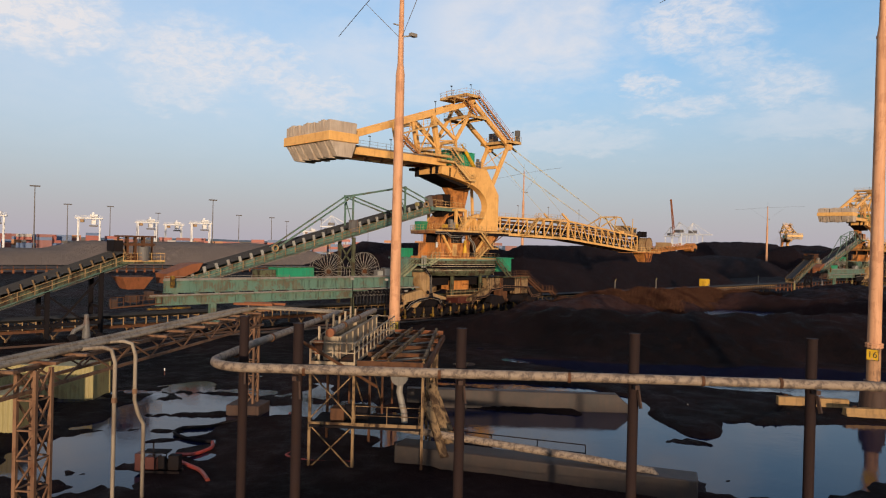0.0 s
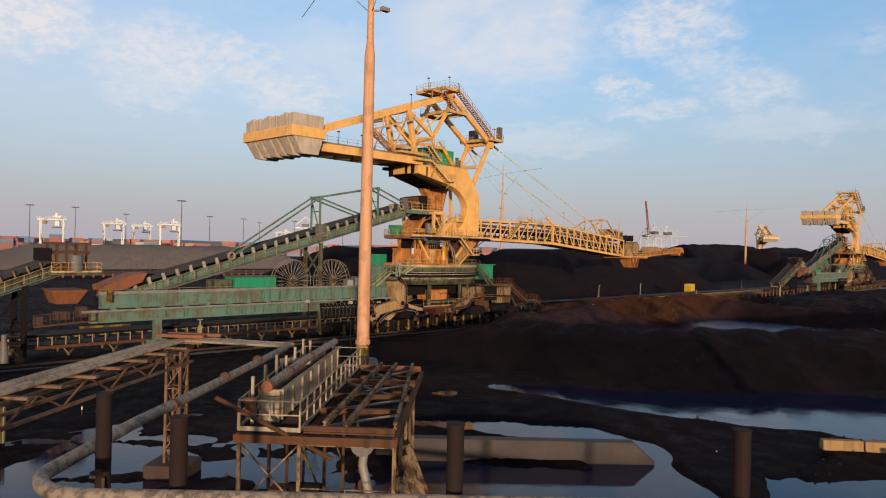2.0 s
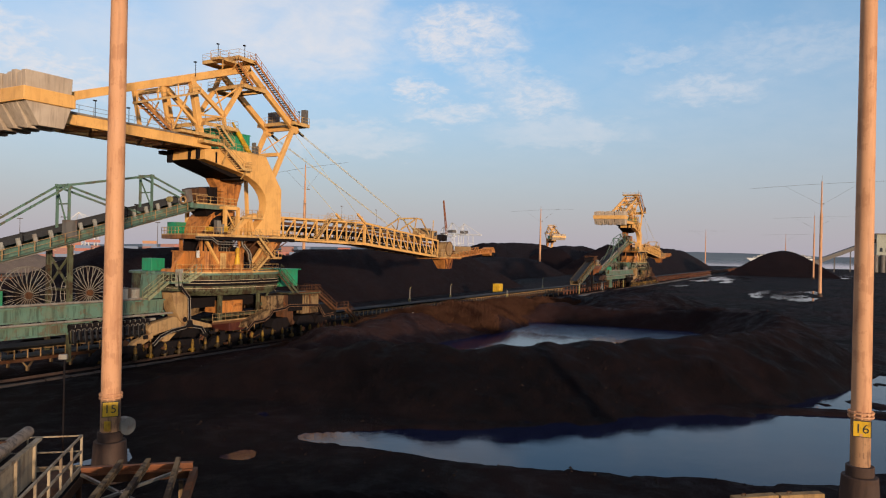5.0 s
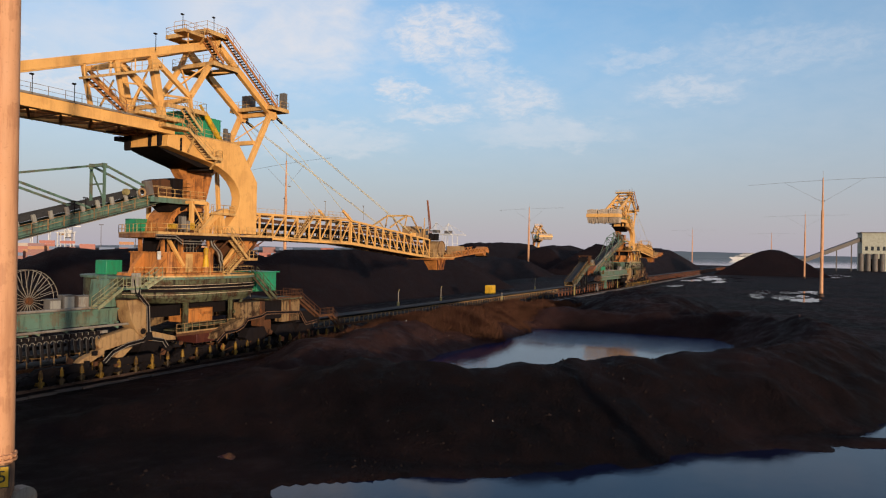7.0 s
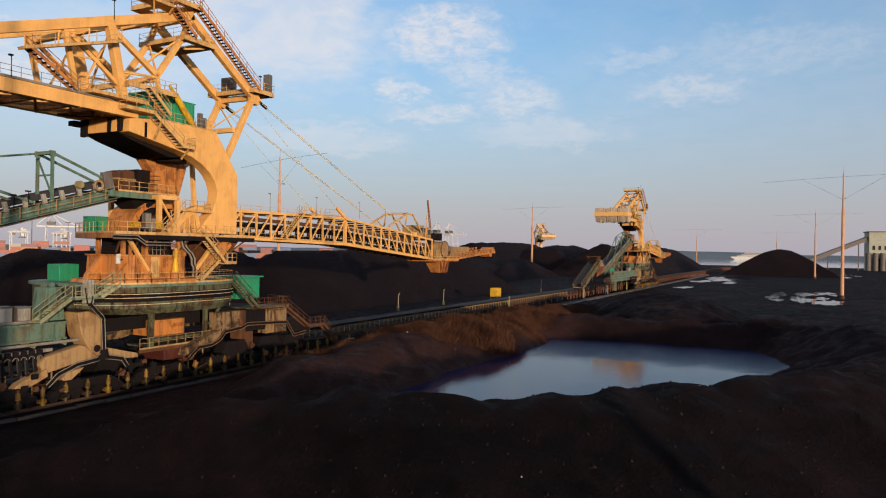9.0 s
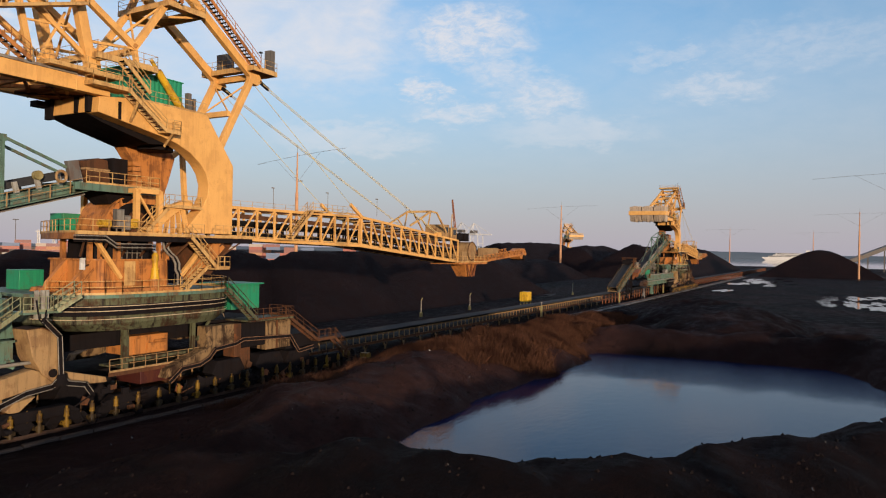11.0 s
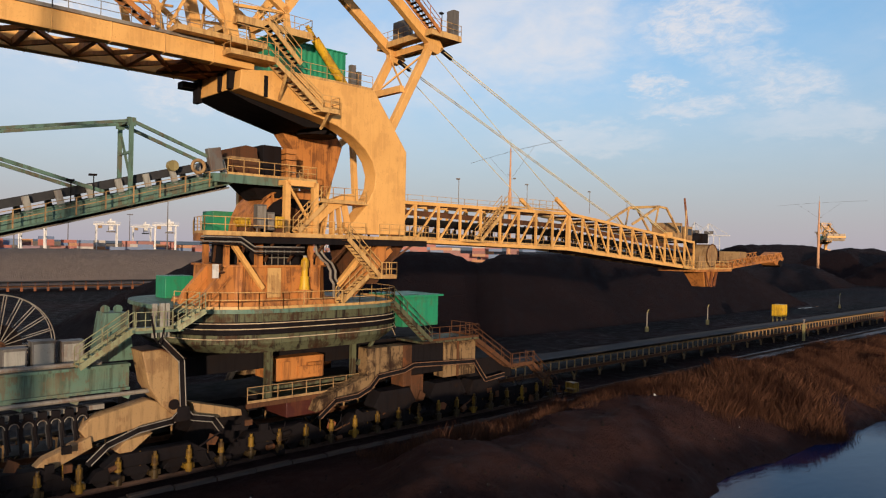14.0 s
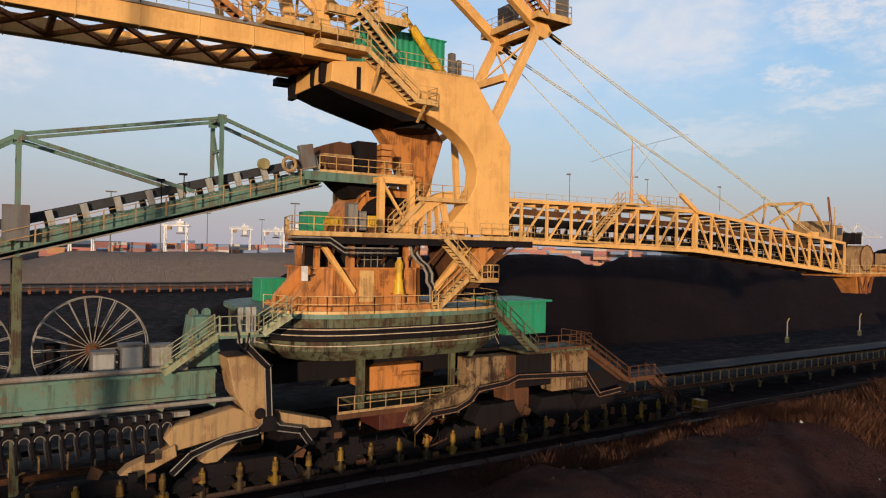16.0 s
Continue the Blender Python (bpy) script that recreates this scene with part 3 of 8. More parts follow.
def ground_z(x, y):
    x, y = np.asarray(x, float), np.asarray(y, float)
    rough = rough_field(x, y, 7.0, 3)
    z = 0.34 + 0.16 * rough + 0.22 * rough_field(x, y, 23.0, 9, 2)
    # the flooded yard before the bank
    channel = streak(x, y, [(-25.8, -37.8, 1.1), (-23.4, -42.6, 3.0), (-21.0, -49, 4.8), (-17.8, -54.5, 6.2), (-13, -61, 8.0), (-6, -70, 10.0), (8, -79, 12.0)])
    near = streak(x, y, [(-40.2, -41.6, 0.6), (-38.0, -44.2, 1.7), (-36.2, -47.2, 2.3), (-34.3, -51.6, 3.2), (-37, -60, 4.5), (-38, -66, 5.0), (-30, -76, 8.0)])
    near = np.maximum(near, streak(x, y, [(-46.5, -50.6, 2.6), (-43.4, -55.6, 3.4), (-40, -60, 3.4)]))
    basin = np.maximum.reduce([blob(x, y, -57.5, -38, 8, 7, 40), blob(x, y, -66, -44.5, 6, 3.6, 40), blob(x, y, -43, -63, 15, 8, -45), blob(x, y, -60, -76, 20, 9, -45), blob(x, y, 2, -74, 22, 8, 10)])
    wet = np.maximum(np.maximum(channel, near), basin)
    z = z - 0.85 * np.clip(np.where(basin >= np.maximum(channel, near), 1.15, 2.2) * wet + np.where(basin >= np.maximum(channel, near), 0.75, 0.26) * (rough + rough_field(x, y, 2.8, 51, 4)), 0, 1)
    spit = streak(x, y, [(-23.6, -54.5, 0.35), (-24.6, -57, 0.7), (-25.6, -60, 1.2)])
    z = np.maximum(z, 0.02 + 0.45 * np.clip(spit + 0.3 * rough, -0.3, 1))
    wedge = streak(x, y, [(-30.0, -56.5, 2.4), (-34.0, -60.0, 3.6), (-37.6, -63.4, 1.8)])
    far_bar = streak(x, y, [(0.5, -64.0, 2.0), (3.4, -71.0, 2.6), (5.0, -80.0, 3.0)])
    bars = np.maximum.reduce([streak(x, y, [(-62.0, -38.6, 0.4), (-58.6, -40.8, 0.9), (-56.4, -42.4, 0.4)]), streak(x, y, [(-68, -39, 1.6), (-64.2, -41.2, 1.0), (-62, -43.6, 0.6)]), streak(x, y, [(-64.5, -44.4, 0.7), (-60, -46.0, 1.3), (-55, -48.0, 1.8)]), streak(x, y, [(-57.5, -33.0, 0.5), (-54.5, -36.5, 0.8), (-53.5, -40.5, 1.4)])])
    z = np.maximum(z, 0.02 + 0.34 * np.clip(bars + 0.55 * rough_field(x, y, 2.4, 61, 4), -0.5, 0.9))
    shoal = np.maximum.reduce([streak(x, y, [(-26.0, -62.2, 1.6), (-23.0, -68.0, 2.2)]), streak(x, y, [(-22.0, -69.0, 1.6), (-16.2, -71.6, 3.4), (-14.5, -78.0, 4.5)]), wedge, far_bar])
    z = np.maximum(z, -0.2 + 1.1 * np.clip(shoal + 0.25 * rough, -0.5, 0.6))
    z = np.maximum(z, 0.02 + 0.35 * np.clip(1.6 * blob(x, y, -29.0, -31.5, 9, 6, 20), -1, 1))
    # banks round the pond
    z = np.where(blob(x, y, 27, -38, 26, 15, -14) > 0, -1.5, z)
    lump = 0.60 * rough_field(x, y, 9.0, 21) + 0.34 * rough_field(x, y, 3.0, 31, 4)
    bank = np.maximum.reduce([ridge(x, y, BUND, 0.56, 2.4), ridge(x, y, BANK, 0.62, 3.2), ridge(x, y, EAST, 0.85, 2.0)])
    heap = ridge(x, y, HEAPS, 0.42, 2.6)
    z = np.maximum(z, np.maximum(bank, heap) + lump * np.clip((np.maximum(bank, heap) + 0.6) / 2.0, 0, 1))
    # the level rail bed and the stacking ground beyond it
    bed = np.clip((y + 9.0) / 4.0, 0, 1)
    z = z * (1 - bed) + bed * (0.02 + 0.05 * rough * (np.abs(y - 3.5) > 12))
    west = np.clip((-38 - x) / 8, 0, 1) * np.clip((y + 34) / 8, 0, 1)
    z = z * (1 - west) + west * (0.15 + (0.13 + 0.10 * rough) * np.clip((-14 - y) / 6, 0, 1))
    far = np.clip((np.maximum.reduce([np.abs(x - 20) - 115, np.abs(y + 20) - 95])) / 20, 0, 1)
    return z * (1 - far) + far * 0.0


def spread(lo, hi, step, reach):
    """Even steps from lo to hi, then ever wider ones out to reach."""
    mid = list(np.arange(lo, hi + step / 2, step))
    out, d, s = [], 0.0, step
    while d < reach:
        s *= 1.35
        d += s
        out.append(d)
    return np.array([lo - d for d in out[::-1]] + mid + [mid[-1] + d for d in out])


def sheet(name, xs, ys, zf, material):
    X, Y = np.meshgrid(xs, ys)
    Z = zf(X, Y)
    nx, ny = len(xs), len(ys)
    me = bpy.data.meshes.new(name)
    verts = np.stack([X, Y, Z], -1).reshape(-1, 3)
    idx = np.arange(nx * ny).reshape(ny, nx)
    quads = np.stack([idx[:-1, :-1], idx[:-1, 1:], idx[1:, 1:], idx[1:, :-1]], -1).reshape(-1, 4)
    me.from_pydata(verts.tolist(), [], quads.tolist())
    me.materials.append(material)
    me.polygons.foreach_set("use_smooth", [True] * len(me.polygons))
    return new(name, me)


ground = tagged(sheet("ground", spread(-85, 110, 0.5, 4200), spread(-95, 0, 0.5, 4200), ground_z, COAL), "black coal-covered yard ground with brown dusty patches", "ground", kind="structure")


def pool(name, label, x0, x1, y0, y1, z, material):
    g = G().add([(x0, y0, z), (x1, y0, z), (x1, y1, z), (x0, y1, z)], [(0, 1, 2, 3)])
    return tagged(part(name, g, material, None), label, "water", kind="structure")


pool("water_yard", "still dark flood water lying on the coal yard", -85, 42, -95, -30, POOL_Z, WATER)
basin = [(-6, -24), (-5, -38), (1, -46), (11, -53), (22, -58.5), (40, -58), (53, -48), (54, -26), (45, -20), (0, -20)]
tagged(part("water_pond", G().add([(x, y, POND_Z) for x, y in basin], [tuple(range(len(basin)))]), POND, None), "dark settling pond between coal banks", "water", kind="structure")


def puddle(cx, cy, rx, ry, seed, z):
    g = G()
    n = 40
    ring = [(cx + rx * math.cos(a) * k, cy + ry * math.sin(a) * k, z) for a, k in ((2 * math.pi * i / n, 0.7 + 0.55 * float(wave(3 * math.cos(2 * math.pi * i / n) + seed * 7, 3 * math.sin(2 * math.pi * i / n), 1.3, seed))) for i in range(n))]
    g.add([(cx, cy, z)] + ring, [(0, 1 + i, 1 + (i + 1) % n) for i in range(n)])
    return tagged(part("water_puddle", g, WATER, None), "shallow puddle on black coal ground", "puddle", kind="structure")


rng = random.Random(21)
spots = [(222, 68, 26, 3.4), (234, 57, 16, 2.4), (146, 29, 9, 1.4), (165, 25, 8, 1.2), (101, -12.6, 7, 1.5), (240, -15, 12, 3.0), (395, 1, 50, 6)]
for cx, cy, dx, dy, n in ((345, -22, 46, 13, 26), (200, -56, 32, 9, 26), (485, -79, 40, 10, 10), (118, -66, 14, 12, 6)):
    for i in range(n):
        k = rng.uniform(0.35, 1.0)
        spots.append((cx + dx * rng.uniform(-1, 1), cy + dy * rng.uniform(-1, 1), 17 * k * dx / 45, 5.0 * k * dy / 15))
for k, (px, py, ra, rb) in enumerate(spots):
    puddle(px, py, ra, rb, k + 1, 0.09 + 0.0015 * k)

# rail bed strip and rails
g = G().box(-140, 64, -5.2, -2.2, 0.0, 0.12)
bed = tagged(part("pavement_near", g, COAL, None), "dusty rail bed strip", "rail bed", kind="structure")
tagged(part("pavement_gravel", G().box(64, 420, -4.6, -2.0, 0.0, 0.13), GRAVEL, None), "pale gravel strip beside the crane rail", "gravel strip", kind="structure")
kerb = part("kerb_stone", G().frustum((-1.17, 1.17, -0.22, 0.22), (-1.14, 1.14, -0.18, 0.18), 0.0, 0.20), DARK_CONCRETE, bed)
kerb.location = (-56, -5.1, 0.06)
rng = random.Random(3)
for i in range(1, 44):
    ob = new("kerb_stone", kerb.data)
    ob.parent = bed
    ob.location = (-56 + 2.4 * i, -5.1 + rng.uniform(-0.06, 0.06), 0.06 + rng.uniform(-0.05, 0.03))
    ob.rotation_euler = (rng.uniform(-0.03, 0.03), rng.uniform(-0.02, 0.02), rng.uniform(-0.03, 0.03))
for y0, nm in ((-3.2, "rail_near"), (10.2, "rail_far")):
    g = G().box(-140, 420, y0 - 0.12, y0 + 0.12, 0.10, 0.16).box(-140, 420, y0 - 0.03, y0 + 0.03, 0.16, 0.30).box(-140, 420, y0 - 0.06, y0 + 0.06, 0.30, 0.36)
    tagged(part(nm, g, PLINTH, None), "worn steel crane rail along the coal yard", "rail", kind="structure")


def stockpile(label, x0, x1, y0, y1, h, seed, material, flat=0.6, group="coal stockpiles", step=1.6, repose=0.72, bench=-1e6):
    """A long heap of coal with sloping ends, an uneven crest and slumped flanks."""
    w = (y1 - y0) / 2
    cy = (y0 + y1) / 2

    def zf(x, y):
        edge = np.minimum(np.minimum(x - x0, x1 - x), np.minimum(y - y0, y1 - y))
        u = np.clip(edge, 0, None) * repose
        crest = h * (1 + 0.10 * rough_field(x, y * 0 + cy, 30, seed, 3))
        crest = crest * (1 - 0.30 * np.clip((bench - x) / 12, 0, 1))
        k = 2.0
        z = -np.log(np.exp(-np.clip(u, 0, 60) / k) + np.exp(-crest / k)) * k
        return z + (0.35 * rough_field(x, y, 14, seed + 5) + 0.10 * rough_field(x, y, 3, seed + 8, 3)) * np.clip(z / 3, 0, 1) - 0.3

    ob = sheet("coal_stockpile", np.arange(x0, x1 + step, step), np.arange(y0, y1 + step, step), zf, material)
    return tagged(ob, label, "coal pile", group)


stockpile("long black coal stockpile behind the yard conveyor", 56, 178, 28, 66, 15.2, 3, COAL_PILE)
stockpile("black coal stockpile behind the slewing machine", 4, 87, 34, 72, 14.4, 13, COAL_PILE)
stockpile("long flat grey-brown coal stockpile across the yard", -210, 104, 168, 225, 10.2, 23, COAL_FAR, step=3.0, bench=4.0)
stockpile("distant black coal stockpile with several peaks", 290, 450, 84, 140, 20, 33, COAL_PILE, step=3.0)
stockpile("distant black coal stockpile with several peaks", 330, 620, 18, 75, 19, 37, COAL_PILE, step=3.0)
stockpile("cone-shaped black coal pile on the open yard", 440, 522, -78, -8, 18.8, 43, COAL_PILE, step=2.0, repose=0.62)
stockpile("distant black coal stockpile with several peaks", 342, 470, 56, 112, 18, 47, COAL_PILE, step=3.0)
stockpile("distant black coal stockpile with several peaks", 205, 316, 57, 110, 9, 53, COAL_PILE, step=3.0)
# added out of view: keeps the low sun off the near yard
stockpile("unseen coal heap added to shade the near yard", -170, -70, -140, -103, 7.4, 63, COAL_PILE)

# lumps of coal and stone strewn over the banks
rng = np.random.default_rng(29)
g = G()
rx, ry = rng.uniform(-32, 66, 5200), rng.uniform(-66, -6, 5200)
rz = ground_z(rx, ry)
for x, y, z, r, a, k in zip(rx, ry, rz, rng.uniform(0.03, 0.13, 5200), rng.uniform(0, 6.28, 5200), rng.uniform(0.6, 1.5, 5200)):
    if z < 0.3 or (z < 1.2 and x > -4 and y < -20):
        continue
    c, d = math.cos(a) * r, math.sin(a) * r
    g.add([(x + c * k, y + d * k, z - 0.3 * r), (x - d, y + c, z - 0.2 * r), (x - c * k, y - d * k, z - 0.3 * r), (x + d, y - c, z - 0.2 * r), (x + 0.3 * c, y + 0.3 * d, z + 0.9 * r), (x - 0.4 * c, y - 0.2 * d, z + 0.7 * r)],
          [(0, 1, 4), (1, 5, 4), (1, 2, 5), (2, 3, 5), (3, 4, 5), (3, 0, 4)])
tagged(part("coal_lumps", g, STONE, None), "loose coal lumps and stones on the banks", "rubble", kind="stuff")


# ---------------------------------------------------------------- slewing stacker
AX = 3.5            # the yard line's axis
NEAR, FAR = -0.5, 5.8


def beams(name, rows, material, parent):
    """Each row (p, q, width[, height]) becomes a bar of its own."""
    for p, q, *size in rows:
        part(name, G().beam(p, q, *size), material, parent)


def build_stacker():
    s = thing("stacker", "huge orange slewing coal stacker with lattice boom standing on rails", "stacker")
    # counterweight: a steel band that holds rows of concrete slabs
    g = G().box(-24.5, -19.4, -2.5, 9.5, 25.75, 27.05)
    part("counterweight_band", g, ORANGE, s, bevel=0.06)
    for y0, y1 in ((-2.3, 1.45), (1.65, 5.35), (5.55, 9.3)):
        n = 5
        for i in range(n):
            a, b = y0 + (y1 - y0) * i / n + 0.03, y0 + (y1 - y0) * (i + 1) / n - 0.03
            k = 0.12 * ((i * 7 + int(y0 * 10)) % 3)
            part("concrete_slab", G().frustum((-24.2, -19.7, a, b), (-24.3 + k * 0.5, -19.6, a, b), 27.0, 28.75 - k), CONCRETE, s, bevel=0.05)
            part("concrete_slab", G().frustum((-23.0 + k, -20.4, a, b), (-24.2, -19.7, a, b), 23.5 + k, 25.8), CONCRETE, s, bevel=0.05)
    # arm
    for y in (NEAR, FAR - 0.8):
        g = G().box(-19.4, -0.2, y, y + 0.8, 24.55, 25.65)
        for x in range(-18, 0, 3):
            g.box(x, x + 0.06, y - 0.03, y + 0.83, 24.5, 25.7)
        part("arm_girder", g, ORANGE, s, bevel=0.03)
    g = G()
    for i in range(6):
        x = -19 + 3.15 * i
        g.beam((x, NEAR + 0.8, 24.75), (x, FAR - 0.8, 24.75), 0.3, 0.4)
        g.beam((x, NEAR + 0.8, 24.7), (x + 3.15, FAR - 0.8, 24.7), 0.22, 0.25)
        g.beam((x, FAR - 0.8, 24.7), (x + 3.15, NEAR + 0.8, 24.7), 0.22, 0.25)
    pieces("arm_bracing", g, ORANGE_WORN_SHADE, s, "rust-stained bracing under the arm")
    part("arm_floor", G().box(-4.4, -0.3, NEAR + 0.8, FAR - 0.8, 24.62, 24.72), RUST_ORANGE, s, "rusty floor plate of the arm")
    beams("floor_brace", [((-4.4, NEAR + 0.8, 24.56), (-0.4, FAR - 0.8, 24.56), 0.16), ((-4.4, FAR - 0.8, 24.56), (-0.4, NEAR + 0.8, 24.56), 0.16)], BROWN, s)
    w = part("walkway", G().box(-19.4, -3, NEAR - 0.1, NEAR + 0.9, 25.66, 25.74), STEEL, s)
    part("handrail", G().rail([(-19.4, NEAR - 0.05, 25.7), (-3, NEAR - 0.05, 25.7)], 0.95, 1.6, 0.05), STEEL, w)
    # C-shaped frames
    outer = [(-1.1, 24.45), (1.7, 24.85), (9.5, 24.85), (12.7, 20.6), (12.7, 14.2), (7.0, 14.2)]
    inner = [(7.9, 15.1), (9.0, 16.3), (9.7, 17.6), (9.8, 18.6), (9.45, 19.6), (8.8, 20.4), (7.7, 21.2), (6.2, 21.85), (4.7, 22.2), (1.7, 22.75), (-1.2, 23.25)]
    wall = [(-0.3, 24.3), (1.7, 24.85), (9.0, 24.85), (9.0, 22.75), (10.1, 21.2), (9.3, 18.6), (8.6, 17.0), (7.4, 17.0), (6.2, 19.8), (4.0, 22.6), (-0.3, 23.35)]
    # darker orange than the near frame: its shade is in the colour
    part("c_frame", G().prism(wall, FAR - 1.4, FAR), ORANGE_WORN_SHADE, s, "rust-streaked orange side wall, painted darker as in shade", bevel=0.05)
    beams("frame_strut", [((9.7, FAR - 0.7, 20.8), (8.4, FAR - 0.7, 14.0), 0.5), ((9.6, FAR - 0.7, 21.0), (11.5, FAR - 0.7, 22.4), 0.45), ((11.5, FAR - 0.7, 22.4), (12.2, FAR - 0.7, 14.0), 0.4)], ORANGE, s)
    for y in (NEAR,):
        part("c_frame", G().prism(outer + inner, y, y + 1.4), ORANGE, s, "smooth orange curved box frame", bevel=0.05)
    for x, z in ((11.0, 14.9), (6.5, 23.6)):
        part("cross_box", G().box(x - 0.3, x + 0.3, NEAR + 1.4, FAR - 1.4, z - 0.5, z + 0.5), ORANGE, s)
    # head box
    part("head_box", G().prism([(-1.4, 23.3), (-1.3, 24.6), (5.5, 24.6), (5.5, 22.9), (2.0, 23.0)], 0.95, 5.6), ORANGE, s, bevel=0.05)
    # dark strips paint the shaded gaps and slot; the far-corner pieces are solid
    g = G()
    for y in (0.55, 1.9):
        g.box(-1.5, -0.5, y - 0.2, y + 0.2, 23.3, 24.7)
    g.box(-2.5, -1.4, 5.3, 6.2, 23.95, 24.4).box(-1.62, -1.28, 4.9, 5.7, 23.0, 24.6)
    g.box(0.5, 0.78, NEAR - 0.03, NEAR + 0.3, 22.95, 24.35)
    pieces("bearing_block", g, DARK, s, "black piece on the head: solid block and dark-painted gap")
    # near-black colour paints the shade on the head's soffit
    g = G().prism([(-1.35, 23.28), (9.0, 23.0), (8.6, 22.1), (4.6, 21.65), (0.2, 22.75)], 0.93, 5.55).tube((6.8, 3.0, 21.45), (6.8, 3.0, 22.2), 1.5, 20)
    part("head_underside", g, DARK, s, "chute under the head, painted dark for its shade")
    pieces("chute_brace", G().beam((5.6, 4.9, 16.5), (8.2, 4.9, 21.5), 0.45).beam((9.6, 4.9, 16.0), (6.8, 4.9, 20), 0.16), ORANGE, s)
    # machinery house on the frame
    rib = [(1.6 + 0.45 * i + d, 1.0 - k) for i in range(14) for d, k in ((0, 0), (0.08, 0.05), (0.22, 0.05), (0.30, 0))]
    house = part("machinery_house", G().prism(rib + [(7.9, 1.0), (7.9, 4.8), (1.6, 4.8)], 24.85, 27.5, "z"), GREEN_BRIGHT, s, "bright green sheet-metal machinery house")
    part("house_roof", G().box(1.5, 8.0, 0.9, 4.9, 27.5, 27.58), GREEN_BRIGHT, house)
    g = G().tube((5.0, 0.6, 27.9), (7.7, 0.6, 24.9), 0.32, 12).tube((4.3, 0.6, 28.7), (5.0, 0.6, 27.9), 0.16, 10)
    part("hydraulic_cylinder", g, YELLOW, s, "bright yellow luffing cylinder")
    # mast: two alike side trusses
    for y in (0.1, 5.0):
        part("tie_beam", G().beam((-19.4, y, 27.05), (6.6, y, 36.2), 0.55, 0.85), ORANGE, s, bevel=0.03)
        part("mast_column", G().beam((-2.9, y, 32.6), (-1.3, y, 25.7), 0.65, 0.75), ORANGE, s, bevel=0.03)
        part("mast_strut", G().beam((6.3, y, 36.0), (15.6, y, 29.7), 0.55, 0.75), ORANGE, s, bevel=0.03)
        foot = (11.4, NEAR + 0.5 if y < AX else FAR - 0.9, 22.2)
        part("mast_leg", G().beam((15.6, y, 29.9), foot, 0.52, 0.6), ORANGE, s, bevel=0.03)
        beams("mast_bar", [((-2.6, y, 32.2), (2.4, y, 29.1), 0.42, 0.5), ((2.2, y, 29.0), (5.5, y, 33.9), 0.42, 0.5), ((5.4, y, 33.8), (6.4, y, 36.0), 0.42, 0.5), ((2.3, y, 29.2), (2.6, y, 27.4), 0.35),
                           ((-7.2, y, 31.0), (-6.0, y, 25.8), 0.32, 0.42), ((-6.6, y, 30.6), (-2.0, y, 27.4), 0.26, 0.32), ((-3.6, y, 30.2), (-5.6, y, 26.2), 0.16), ((-6.4, y, 28.9), (-3.4, y, 29.2), 0.14), ((-1.7, y, 28.6), (2.2, y, 29.0), 0.2)], ORANGE, s)
        part("anchor_plate", G().prism([(15.0, 30.3), (16.2, 30.1), (16.7, 29.4), (16.0, 28.9), (15.0, 29.1)], y - 0.3, y + 0.3), ORANGE, s, bevel=0.04)
    beams("mast_crossing", [((x, 0.1, z), (x, 5.0, z), 0.4, 0.5) for x, z in ((6.4, 35.9), (-2.9, 32.4), (2.0, 34.3), (15.6, 29.7), (12.6, 25.6), (2.4, 28.9), (-6.8, 30.6))], ORANGE, s)
    for (xa, za), (xb, zb), w in (((-2.9, 32.4), (2.0, 34.4), 0.16), ((-2.8, 32.2), (-1.6, 26.6), 0.16), ((2.0, 34.4), (6.4, 36.0), 0.16), ((2.3, 29.2), (5.4, 33.8), 0.16), ((15.3, 29.2), (12.8, 25.4), 0.12)):
        beams("mast_lacing", [((xa, 0.1, za), (xb, 5.0, zb), w), ((xa, 5.0, za), (xb, 0.1, zb), w)], ORANGE, s)
    # platforms
    for x0, x1, y0, y1, z, w in ((3.8, 7.0, -0.8, 5.7, 37.0, 1.1), (4.9, 8.8, -0.8, 5.8, 33.6, 1.3), (14.6, 17.8, -1.0, 6.0, 30.4, 1.3), (-1.6, 3.8, -0.9, 5.7, 27.6, 0.9)):
        p = part("platform", frame_slab(x0, x1, y0, y1, w, z - 0.12, z), RAIL_Y, s)
        part("edge_beam", frame_slab(x0 - 0.04, x1 + 0.04, y0 - 0.04, y1 + 0.04, 0.1, z - 0.32, z + 0.03), RAIL_Y, p)
        part("handrail", G().rail([(x0, y0, z), (x1, y0, z), (x1, y1, z), (x0, y1, z), (x0, y0, z)], 1.0, 1.5, 0.045), RAIL_Y, p)
    p = part("platform", G().box(0.4, 3.8, -1.0, 0.6, 35.85, 36.0), RAIL_Y, s)
    part("handrail", G().rail([(3.2, -1.0, 36.0), (0.4, -1.0, 36.0), (0.4, 0.6, 36.0)], 1.0, 1.2, 0.05), RAIL_Y, p)
    beams("platform_bracket", [((1.0, -0.9, 35.8), (1.8, 0.0, 34.7), 0.14), ((3.2, -0.9, 35.8), (3.4, 0.0, 35.2), 0.14), ((8.6, 0.0, 33.4), (5.6, 0.1, 32.6), 0.18), ((8.6, 5.0, 33.4), (5.6, 5.0, 32.6), 0.18)], ORANGE, s)
    # sloping walkway under the tie beam
    p = part("walkway", G().beam((-11.3, -0.7, 28.15), (-2.6, -0.7, 31.0), 1.0, 0.22), RAIL_Y, s)
    r = G()
    for i in range(8):
        e = Vector((-11.3, -1.15, 28.2)).lerp(Vector((-2.6, -1.15, 31.05)), i / 7)
